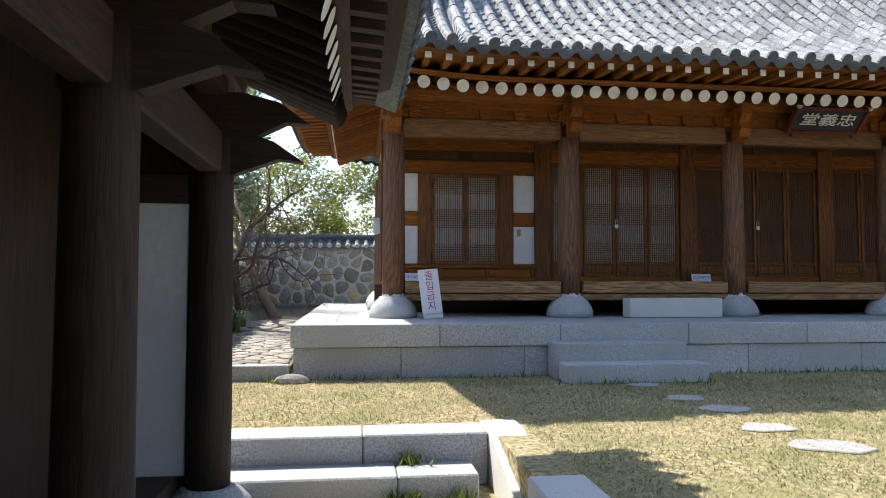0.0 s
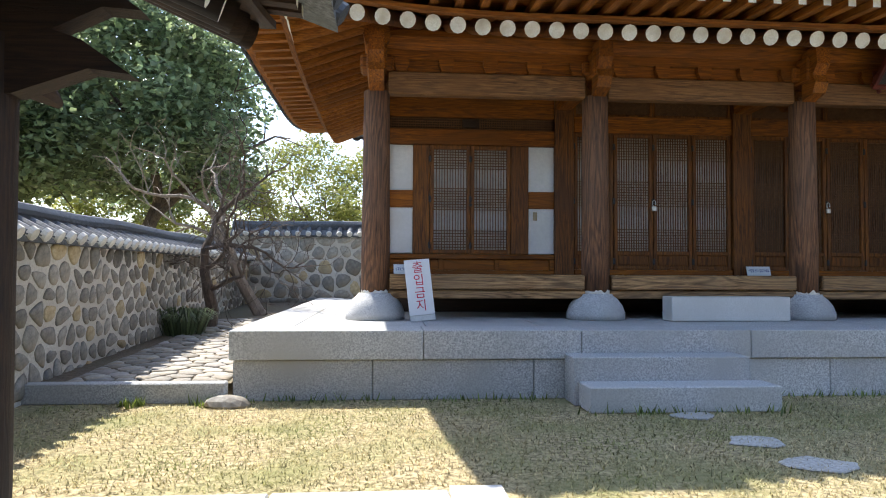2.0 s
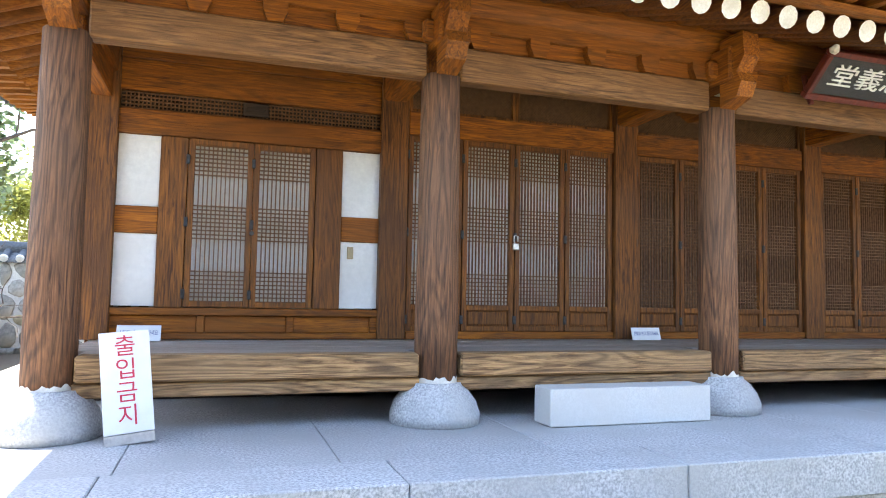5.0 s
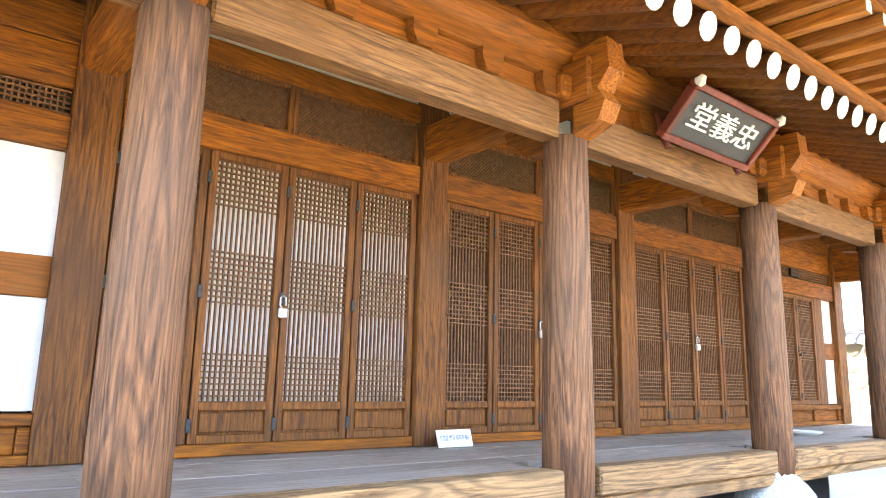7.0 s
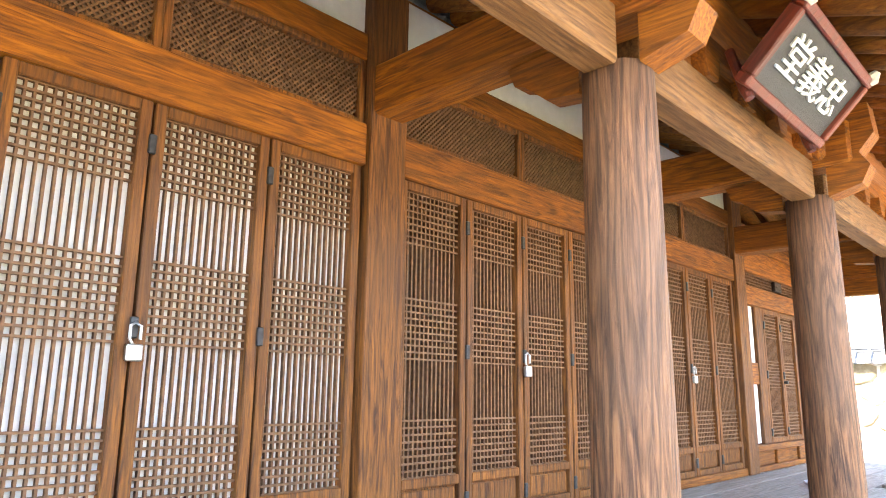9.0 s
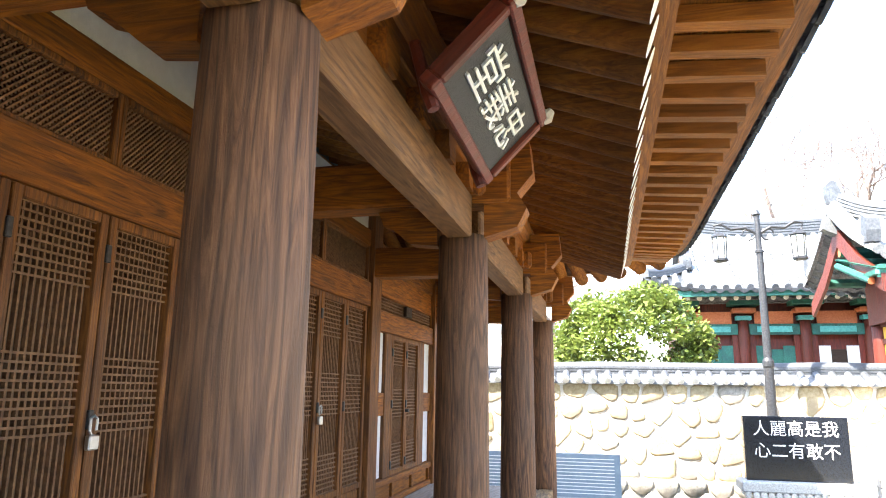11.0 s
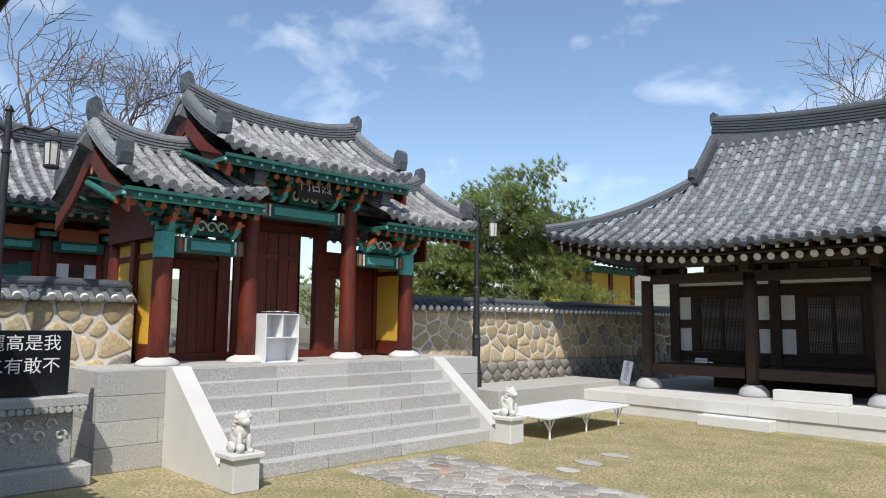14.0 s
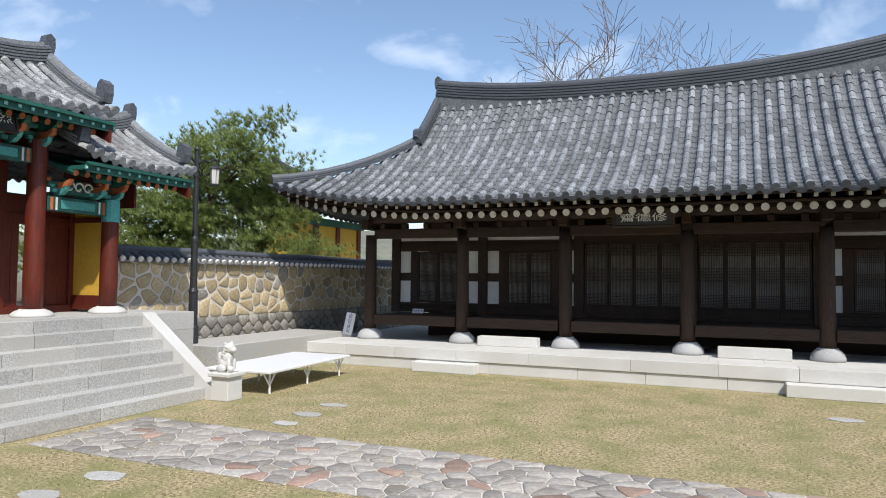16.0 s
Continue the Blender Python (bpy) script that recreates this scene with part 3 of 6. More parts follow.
def wall_cap(parent, x0, y0, x1, y1, z, half=0.34, pitch=0.25, white=True, singles=True, tile=None):
    """A little tiled roof along a wall's top; the end of each row pointed with white lime."""
    L = math.hypot(x1 - x0, y1 - y0)
    yaw = math.atan2(y1 - y0, x1 - x0)
    base = Matrix.Translation((x0, y0, z)) @ Matrix.Rotation(yaw, 4, "Z")
    bm = bmesh.new()
    prism(bm, [(-half, 0), (half, 0), (half, 0.04), (0.08, 0.2), (-0.08, 0.2), (-half, 0.04)], 0, L, "x")
    o = part("cap_bed", bm, M_TILEB, parent)
    o.matrix_basis = base
    n = round(L / pitch)
    bm = bmesh.new()
    bar(bm, [(L * i / 12, 0, 0.18 + 0.015 * math.sin(i * 2.1)) for i in range(13)], ridge_profile(0.11, 0.14, 3))
    o = part("cap_ridge", bm, M_TILED, parent)
    o.matrix_basis = base
    tile_ob = part("cap_tile", half_tile(0.07, half * 1.05), tile or M_TILED, parent)
    disc = bmesh.new()
    tube(disc, [(0, -0.03, 0.02), (0, 0.02, 0.02)], [0.062, 0.07], 10)
    disc_ob = part("lime_plug", disc, M_WHITE if white else M_TILED, parent, "white lime plug of a tile row")
    first = True
    for i in range(n):
        for s in (-1, 1):
            x = (i + 0.5) * L / n
            m = base @ Matrix.Translation((x, -s * half * 1.02, 0.055)) @ (Matrix.Rotation(0 if s > 0 else math.pi, 4, "Z")) @ Matrix.Rotation(0.5, 4, "X")
            if first:
                tile_ob.matrix_basis, disc_ob.matrix_basis, first = m, m, False
            else:
                again(tile_ob, m, parent)
                again(disc_ob, m, parent)


# ---- the hall on its stone platform ----
COLS = [0.74, 3.45, 6.15, 8.85, 11.55, 14.25]
CY, WY, PZ, DECK = 10.03, 11.6, 0.67, 1.21


def platform(thing, x0, x1, y0, y1, zt, zc, material, seed, piece=1.5):
    """A stepped stone base: a course of blocks and an overhanging cap course of its own blocks; earth core behind."""
    r = random.Random(seed)
    part("core", boxes((x0 + 0.1, x1 - 0.1, y0 + 0.1, y1 - 0.1, 0, zt - 0.02), bevel=0), M_GRAN, thing)
    for name, z0, z1, out in (("base_stone", 0, zc - 0.004, 0.0), ("cap_stone", zc, zt, 0.035)):
        x = x0 - out
        while x < x1 + out - 0.05:
            w = min(piece * r.uniform(0.75, 1.3), x1 + out - x)
            if x1 + out - x - w < 0.35:
                w = x1 + out - x
            part(name, boxes((x + 0.003, x + w - 0.003, y0 - out, y0 + 0.5, z0, z1), bevel=0.008), material, thing)
            x += w
        y = y0 + 0.5
        while y < y1 - 0.05:
            w = min(piece * r.uniform(0.75, 1.3), y1 - y)
            for a, b in ((x0 - out, x0 + 0.5), (x1 - 0.5, x1 + out)):
                part(name, boxes((a, b, y + 0.003, y + w - 0.003, z0, z1), bevel=0.008), material, thing)
            y += w
    # paving between the rims
    x = x0 + 0.5
    while x < x1 - 0.55:
        w = min(1.25 * r.uniform(0.85, 1.15), x1 - 0.5 - x)
        part("paving_slab", boxes((x + 0.003, x + w - 0.003, y0 + 0.503, min(y0 + 1.9, y1 - 0.5), zt - 0.08, zt - 0.003), bevel=0.005), material, thing)
        x += w
    part("inner_paving", boxes((x0 + 0.5, x1 - 0.5, y0 + 1.905, y1 - 0.5, zt - 0.08, zt - 0.006), bevel=0), material, thing)


def column(house, x, y, z0, z1, r, material, base=True, zp=None, n=18, bm_base=M_GRAN):
    bm = bmesh.new()
    rr = random.Random(int(x * 100 + y * 10))
    prof = [(r * (1.02 + rr.uniform(-0.02, 0.02)), z0 + 0.0), (r * 1.04, z0 + 0.5), (r * 1.0, (z0 + z1) / 2), (r * 0.97, z1 - 0.4), (r * 0.94, z1)]
    lathe(bm, prof, n)
    o = part("column", bm, material, house, smooth=False)
    for p in o.data.polygons:
        p.use_smooth = len(p.vertices) == 4
    o.matrix_basis = Matrix.Translation((x, y, 0))
    if base:
        bm = bmesh.new()
        h = z0 - zp
        lathe(bm, [(r * 2.15, 0), (r * 2.15, h * 0.25), (r * 1.95, h * 0.55), (r * 1.6, h * 0.8), (r * 1.3, h * 0.93), (r * 1.25, h)], 20)
        b = part("base_stone", bm, bm_base, house, "rounded granite column base")
        for p in b.data.polygons:
            p.use_smooth = len(p.vertices) == 4
        b.matrix_basis = Matrix.Translation((x, y, zp))
    return o


def lattice(w, z0, z1, bands, y=0.0, gap=0.038, t=0.011):
    """Upright bars all over, with bands of cross bars."""
    vs, fs = [], []

    def bar_(x0, x1, a, b, y0, y1):
        k = len(vs)
        vs.extend([(x0, y0, a), (x1, y0, a), (x1, y0, b), (x0, y0, b), (x0, y1, a), (x1, y1, a), (x1, y1, b), (x0, y1, b)])
        fs.extend([(k, k + 1, k + 2, k + 3), (k + 5, k + 4, k + 7, k + 6), (k + 4, k, k + 3, k + 7), (k + 1, k + 5, k + 6, k + 2), (k + 3, k + 2, k + 6, k + 7), (k + 4, k + 5, k + 1, k)])
    n = round(w / gap)
    for i in range(1, n):
        x = -w / 2 + w * i / n
        bar_(x - t / 2, x + t / 2, z0, z1, y, y + 0.022)
    for a, b in bands:
        k = max(2, round((b - a) / gap))
        for j in range(k + 1):
            z = a + (b - a) * j / k
            bar_(-w / 2, w / 2, z - t / 2, z + t / 2, y - 0.003, y + 0.018)
    return vs, fs


DOOR_CACHE = {}


def door(house, x, y, z0, z1, w, panel, paper, wd, ld, lock=False):
    """One leaf: frame, lattice over paper, a sunk panel at the foot, hinges."""
    key = (round(w, 3), z0, z1, panel, paper.name, wd.name)
    f = 0.055
    zl = z0 + panel
    if key not in DOOR_CACHE:
        specs = [(-w / 2, -w / 2 + f, -0.03, 0.03, z0, z1), (w / 2 - f, w / 2, -0.03, 0.03, z0, z1), (-w / 2 + f, w / 2 - f, -0.03, 0.03, z1 - f, z1), (-w / 2 + f, w / 2 - f, -0.03, 0.03, z0, z0 + f)]
        if panel > 0.1:
            specs += [(-w / 2 + f, w / 2 - f, -0.03, 0.03, zl - f, zl), (-w / 2 + f + 0.02, w / 2 - f - 0.02, -0.012, 0.012, z0 + f + 0.015, zl - f - 0.015), (-w / 2 + f, w / 2 - f, 0.0, 0.008, z0 + f, zl - f)]
        a, b = (zl if panel > 0.1 else z0 + f), z1 - f
        L = b - a
        vs, fs = lattice(w - 2 * f, a, b, [(b - L * 0.19, b), (a + L * 0.40, a + L * 0.61), (a, a + L * 0.19)])
        d = part("door", boxes((-w / 2 + f, w / 2 - f, 0.026, 0.030, a, b), bevel=0), paper, house, "papered lattice door leaf")
        for k, sp in enumerate(specs):
            part("stile" if k < 2 else "rail" if k < 5 else "foot_panel", boxes(sp, bevel=0.005), wd, d)
        tagged(raw("lattice", vs, fs, ld, d), kind="stuff")
        for zz in (z0 + 0.12, (z0 + z1) / 2, z1 - 0.2):
            part("hinge", boxes((-w / 2 - 0.022, -w / 2 + 0.012, -0.045, -0.028, zz - 0.045, zz + 0.045), bevel=0.004), M_IRON, d, "black iron hinge")
        DOOR_CACHE[key] = d
    else:
        d = copy_thing(DOOR_CACHE[key], Matrix())
        d.parent = house
    d.matrix_basis = Matrix.Translation((x, y, 0))
    if lock:
        bm = bmesh.new()
        zz = z0 + (z1 - z0) * 0.48
        tube(bm, [(0, 0, zz - 0.04), (-0.022, 0, zz - 0.01), (-0.022, 0, zz + 0.045), (0, 0, zz + 0.06), (0.022, 0, zz + 0.045), (0.022, 0, zz - 0.01)], 0.007, 6)
        box(bm, -0.034, 0.034, -0.016, 0.016, zz - 0.1, zz - 0.03, 0.006)
        k = part("padlock", bm, M_STEEL, d, "steel padlock hanging open")
        k.matrix_basis = Matrix.Translation((w / 2 + 0.005, -0.065, 0))
    return d


def rafters(house, xs, z_in, y_in, z_out, y_out, up, fly, mat_r, end, reach_x):
    """Round rafters with painted ends, and square flying rafters above them, along the front; up(x) lifts them near corners."""
    for i, x in enumerate(xs):
        bm = bmesh.new()
        tube(bm, [(reach_x(x), y_in, z_in), (x, y_out, z_out + up(x))], [0.085, 0.088], 12, True, 1)
        o = part("rafter", bm, [mat_r, end], house)
        for p in o.data.polygons:
            p.use_smooth = len(p.vertices) == 4
        bm = bmesh.new()
        s = 0.042
        y0, y1 = y_out + 0.75, y_out - fly
        za, zb = z_out + up(x) + 0.28, z_out + up(x) + 0.18
        vs = [bm.verts.new(c) for c in ((x - s, y1, zb - s), (x + s, y1, zb - s), (x + s, y1, zb + s), (x - s, y1, zb + s), (x - s, y0, za - s), (x + s, y0, za - s), (x + s, y0, za + s), (x - s, y0, za + s))]
        for k, f in enumerate(((0, 1, 2, 3), (5, 4, 7, 6), (4, 0, 3, 7), (1, 5, 6, 2), (3, 2, 6, 7), (4, 5, 1, 0))):
            fc = bm.faces.new([vs[q] for q in f])
            fc.material_index = 1 if k == 0 else 0
        part("flying_rafter", bm, [mat_r, end], house)


def strip(bm, a, b, t=0.02):
    """A curved sheet with thickness between two rows of points."""
    top = [[bm.verts.new(Vector(p)) for p in r] for r in (a, b)]
    bot = [[bm.verts.new(Vector(p) - Vector((0, 0, t))) for p in r] for r in (a, b)]
    for i in range(len(a) - 1):
        bm.faces.new((top[0][i], top[0][i + 1], top[1][i + 1], top[1][i]))
        bm.faces.new((bot[0][i + 1], bot[0][i], bot[1][i], bot[1][i + 1]))
        bm.faces.new((bot[0][i], bot[0][i + 1], top[0][i + 1], top[0][i]))
        bm.faces.new((top[1][i], top[1][i + 1], bot[1][i + 1], bot[1][i]))


def eaves(house, x0, x1, y_e, y_d, z_d, y_in, z_in, lift, reach, mats, xi0, xi1, step=0.27):
    """The whole underside of one eave along x: rafters, flying rafters, boards and the fascia under the tiles."""
    mr, mb, end = mats

    def up(x):
        return lift * max(0.0, 1 - min(x - x0, x1 - x) / reach) ** 2

    def inward(x):
        return min(max(x, xi0), xi1)
    n = round((x1 - x0 - 0.5) / step)
    xs = [x0 + 0.25 + (x1 - x0 - 0.5) * i / n for i in range(n + 1)]
    rafters(house, xs, z_in, y_in, z_d, y_d, up, y_d - y_e - 0.2, mr, end, inward)
    m = 40
    us = [x0 + (x1 - x0) * i / m for i in range(m + 1)]
    bm = bmesh.new()
    strip(bm, [(inward(u), y_in, z_in + 0.11) for u in us], [(u, y_d - 0.03, z_d + up(u) + 0.115) for u in us])
    part("eave_boarding", bm, mb, house, "wooden boards over the rafters")
    bm = bmesh.new()
    strip(bm, [(u, y_d + 0.7, z_d + up(u) + 0.345) for u in us], [(u, y_e + 0.1, z_d + up(u) + 0.245) for u in us])
    part("upper_boarding", bm, mb, house)
    for y, h0, h1, w in ((y_d - 0.05, 0.09, 0.14, 0.05), (y_e + 0.13, 0.225, 0.30, 0.045)):
        bm = bmesh.new()
        bar(bm, [(u, y, z_d + h0 + up(u)) for u in us], [(-w, 0), (w, 0), (w, h1 - h0), (-w, h1 - h0)])
        part("eave_batten", bm, mb, house)
    return up


hall = empty("hanok_hall")
tagged(hall, "large brown timber hall with lattice doors and tiled roof", "hanok")
platform_a = empty("stone_platform")
tagged(platform_a, "grey granite platform of long cut blocks under the hall", "platform")
platform(platform_a, -0.57, 15.6, 8.38, 17.0, PZ, 0.39, M_GRAN, 3)

for x in COLS:
    column(hall, x, CY, PZ + 0.31, 3.42, 0.165, M_COL, True, PZ)
    part("post", boxes((x - 0.14, x + 0.14, WY - 0.08, WY + 0.2, DECK, 4.45)), M_WZ, hall)
    # pale bleached foot where the wood meets the stone
    rr = random.Random(int(x * 10))
    bm = bmesh.new()
    n = 48
    low = [bm.verts.new((0.172 * math.cos(2 * math.pi * k / n), 0.172 * math.sin(2 * math.pi * k / n), PZ + 0.311)) for k in range(n)]
    high = [bm.verts.new((0.172 * math.cos(2 * math.pi * k / n), 0.172 * math.sin(2 * math.pi * k / n), PZ + 0.32 + rr.uniform(0.0, 0.05))) for k in range(n)]
    for k in range(n):
        bm.faces.new((low[k], low[(k + 1) % n], high[(k + 1) % n], high[k]))
    part("bleached_foot", bm, M_WHITE, hall, "pale bleached fraying foot of a column").matrix_basis = Matrix.Translation((x, CY, 0))
    # beam from the column to the wall, with a rounded bracket under it
    part("cross_beam", boxes((x - 0.12, x + 0.12, CY - 0.32, WY + 0.1, 3.62, 3.93), bevel=0.02), M_WY, hall)
    bm = bmesh.new()
    prism(bm, [(CY + 0.16, 3.36), (CY + 0.34, 3.38), (CY + 0.46, 3.48), (CY + 0.52, 3.50), (CY + 0.56, 3.60), (CY + 0.16, 3.62)], x - 0.06, x + 0.06, "x")
    part("bracket", bm, M_WY, hall)
    bm = bmesh.new()
    prism(bm, [(CY - 0.15, 3.40), (CY - 0.36, 3.46), (CY - 0.42, 3.58), (CY - 0.36, 3.68), (CY - 0.46, 3.80), (CY - 0.44, 4.02), (CY - 0.15, 4.02)], x - 0.085, x + 0.085, "x")
    part("bracket", bm, M_WY, hall, "carved beam end above a column")
    bm = bmesh.new()
    box(bm, x - 0.2, x + 0.2, CY - 0.17, CY + 0.17, 3.66, 3.84, 0.03)
    part("capital", bm, M_WX, hall)
for x in (COLS[0], COLS[-1]):
    for y in (12.9, 14.9):
        column(hall, x, y, PZ + 0.31, 3.42, 0.16, M_COL, True, PZ)

for a, b in zip(COLS, COLS[1:]):
    part("lintel", boxes((a + 0.14, b - 0.14, CY - 0.085, CY + 0.085, 3.39, 3.665), bevel=0.015), M_LINT, hall)
    n = 5
    for i in range(n):
        x = a + (b - a) * (i + 0.5 + 0.05) / n
        bm = bmesh.new()
        prism(bm, [(x - 0.055, 3.667), (x + 0.055, 3.667), (x + 0.09, 3.75), (x + 0.09, 3.82), (x - 0.09, 3.82), (x - 0.09, 3.75)], CY - 0.10, CY + 0.10)
        part("bearing_block", bm, M_WX, hall)
    part("infill_strip", boxes((a + 0.1, b - 0.1, CY - 0.02, CY + 0.02, 3.667, 3.82), bevel=0), M_WX, hall)
    part("tie_plate", boxes((a - 0.1, b - 0.1, CY - 0.08, CY + 0.08, 3.82, 3.94)), M_WX, hall)
    bm = bmesh.new()
    tube(bm, [(a, CY, 4.07), (b, CY, 4.07)], 0.165, 14)
    part("purlin", bm, M_WX, hall, smooth=False)
    # porch: edge beams and planks
    part("edge_beam", boxes((a + 0.17, b - 0.17, CY - 0.13, CY + 0.06, 1.03, DECK), bevel=0.015), M_EDGE, hall, "thick weathered porch edge beam")
    part("lower_beam", boxes((a + 0.15, b - 0.15, CY - 0.09, CY + 0.06, 0.92, 1.022), bevel=0.012), M_EDGE, hall)
    k = 5
    y0 = CY + 0.065
    for j in range(k):
        w = (WY - 0.04 - y0) / k
        part("porch_plank", boxes((a + (0.17 if j == 0 else 0), b - (0.17 if j == 0 else 0), y0 + j * w + 0.003, y0 + (j + 1) * w - 0.003, DECK - 0.05, DECK - 0.004 - 0.002 * (j % 2)), bevel=0.004), M_MARU, hall)
# one dark sheet stands in for the shade below the porch floor
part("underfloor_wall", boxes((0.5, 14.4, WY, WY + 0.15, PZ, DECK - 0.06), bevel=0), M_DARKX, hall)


def end_bay(house, a, b, y, mats, paper, dz=0.0, grille=True):
    """A bay with a pair of small doors between white plaster panels."""
    wx, wz, ld, pl = mats
    p0, p1, q0, q1 = a + 0.08, a + 0.50, b - 0.52, b - 0.14
    d0, d1 = a + 0.74, b - 0.78
    Z = lambda z: z + dz
    for x0, x1 in ((p0, p1), (q0, q1)):
        part("plaster_panel", boxes((x0, x1, y + 0.01, y + 0.06, Z(1.51), Z(2.17)), bevel=0.002), pl, house, "white plaster panel")
        part("plaster_panel", boxes((x0, x1, y + 0.01, y + 0.06, Z(2.42), Z(3.08)), bevel=0.002), pl, house)
        part("rail", boxes((x0, x1, y - 0.02, y + 0.1, Z(2.172), Z(2.418))), wx, house)
    part("stile", boxes((p1 + 0.002, d0, y - 0.03, y + 0.1, Z(1.5), Z(3.08))), wz, house)
    part("stile", boxes((d1, q0 - 0.002, y - 0.03, y + 0.1, Z(1.5), Z(3.08))), wz, house)
    part("header", boxes((a + 0.13, b - 0.14, y - 0.05, y + 0.1, Z(3.085), Z(3.31))), wx, house)
    part("sill_rail", boxes((a + 0.13, b - 0.14, y - 0.05, y + 0.1, Z(1.43), Z(1.498))), wx, house)
    w = (b - a - 0.27) / 3
    for k in range(3):
        x0 = a + 0.13 + k * w
        part("foot_panel", boxes((x0, x0 + w - 0.07, y + 0.0, y + 0.06, Z(1.27), Z(1.428)), (x0 + w - 0.068, x0 + w, y - 0.03, y + 0.08, Z(1.27), Z(1.428))), wx, house)
    part("sill", boxes((a + 0.13, b - 0.14, y - 0.05, y + 0.1, Z(DECK), Z(1.268))), wx, house)
    c = (d0 + d1) / 2
    w = (d1 - d0) / 2 - 0.01
    door(house, c - w / 2 - 0.002, y, Z(1.505), Z(3.078), w, 0.0, paper, wz, ld)
    door(house, c + w / 2 + 0.002, y, Z(1.505), Z(3.078), w, 0.0, paper, wz, ld)
    bm = bmesh.new()
    tube(bm, [(c, y - 0.03, Z(2.21)), (c, y - 0.075, Z(2.21))], 0.022, 10)
    part("door_ring", bm, M_IRON, house)
    if grille:
        vs, fs = lattice(b - a - 0.3, Z(3.325), Z(3.47), [(Z(3.325), Z(3.47))], 0, 0.035, 0.011)
        g = raw("grille", vs, fs, ld, house)
        g.matrix_basis = Matrix.Translation(((a + b) / 2, y, 0))
        # dark sheet gives the grille its shaded depth between the bars
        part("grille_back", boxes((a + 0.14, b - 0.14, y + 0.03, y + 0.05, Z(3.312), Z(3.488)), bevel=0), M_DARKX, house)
        part("vent", boxes((c - 0.12, c + 0.12, y - 0.055, y - 0.01, Z(3.34), Z(3.46)), (c - 0.09, c + 0.09, y - 0.062, y - 0.05, Z(3.385), Z(3.415))), M_DARKX, house, "small dark wooden vent")
        part("upper_board", boxes((a + 0.13, b - 0.14, y - 0.02, y + 0.1, Z(3.49), Z(3.78))), wx, house)
        part("upper_board", boxes((a + 0.13, b - 0.14, y - 0.035, y + 0.1, Z(3.784), Z(4.06))), wx, house)
    else:
        part("transom_plaster", boxes((a + 0.13, b - 0.14, y, y + 0.08, Z(3.40), Z(3.56)), bevel=0), pl, house)
        part("upper_board", boxes((a + 0.13, b - 0.14, y - 0.02, y + 0.1, Z(3.312), Z(3.398))), wx, house)


def mid_bay(house, a, b, y, mats, paper, lock=True, dz=0.0, transom=True):
    """A bay of four tall folding lattice doors with lattice transoms."""
    wx, wz, ld, pl = mats
    Z = lambda z: z + dz
    x0, x1 = a + 0.15, b - 0.15
    part("sill", boxes((x0, x1, y - 0.06, y + 0.1, Z(DECK), Z(1.288))), wx, house)
    w = (x1 - x0) / 4
    for k in range(4):
        door(house, x0 + (k + 0.5) * w, y, Z(1.29), Z(3.30), w - 0.012, 0.27, paper, wz, ld, lock and k == 1)
    part("header", boxes((x0, x1, y - 0.06, y + 0.1, Z(3.302), Z(3.55))), wx, house)
    if transom:
        for k in range(2):
            m0, m1 = x0 + k * (x1 - x0) / 2, x0 + (k + 1) * (x1 - x0) / 2
            part("transom_frame", boxes((m0, m0 + 0.04, y - 0.03, y + 0.06, Z(3.552), Z(3.95)), (m1 - 0.04, m1, y - 0.03, y + 0.06, Z(3.552), Z(3.95)), (m0 + 0.04, m1 - 0.04, y - 0.03, y + 0.06, Z(3.552), Z(3.585)), (m0 + 0.04, m1 - 0.04, y - 0.03, y + 0.06, Z(3.915), Z(3.95))), wz, house)
            # diagonal lattice
            vs, fs = [], []
            W, H, c = m1 - m0 - 0.08, 0.33, 0.034
            cnt = int((W + H) / c)
            for s in (1, -1):
                for i in range(cnt):
                    u0 = i * c - H
                    pa, pb = max(0, u0), min(W, u0 + H)
                    if pb - pa < 0.01:
                        continue
                    za, zb = (pa - u0, pb - u0) if s > 0 else (H - (pa - u0), H - (pb - u0))
                    q = len(vs)
                    yy = y + (0.0 if s > 0 else 0.008)
                    t = 0.007
                    vs += [(m0 + 0.04 + pa, yy, Z(3.585) + za - t), (m0 + 0.04 + pb, yy, Z(3.585) + zb - t), (m0 + 0.04 + pb, yy, Z(3.585) + zb + t), (m0 + 0.04 + pa, yy, Z(3.585) + za + t)]
                    vs += [(v[0], v[1] + 0.01, v[2]) for v in vs[q:q + 4]]
                    fs += [(q, q + 1, q + 2, q + 3), (q + 3, q + 2, q + 6, q + 7), (q, q + 4, q + 5, q + 1)]
            raw("transom_lattice", vs, fs, ld, house)
            # the dark colour of this sheet carries the shade behind the transom
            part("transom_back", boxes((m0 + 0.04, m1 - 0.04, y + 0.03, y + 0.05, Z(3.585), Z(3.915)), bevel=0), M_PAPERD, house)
        part("upper_board", boxes((x0, x1, y - 0.04, y + 0.1, Z(3.952), Z(4.12))), wx, house)
        part("upper_plaster", boxes((x0, x1, y + 0.0, y + 0.06, Z(4.122), Z(4.5)), bevel=0), pl, house, "white plaster above the transoms")
    else:
        part("upper_board", boxes((x0, x1, y - 0.04, y + 0.1, Z(3.552), Z(3.75))), wx, house)


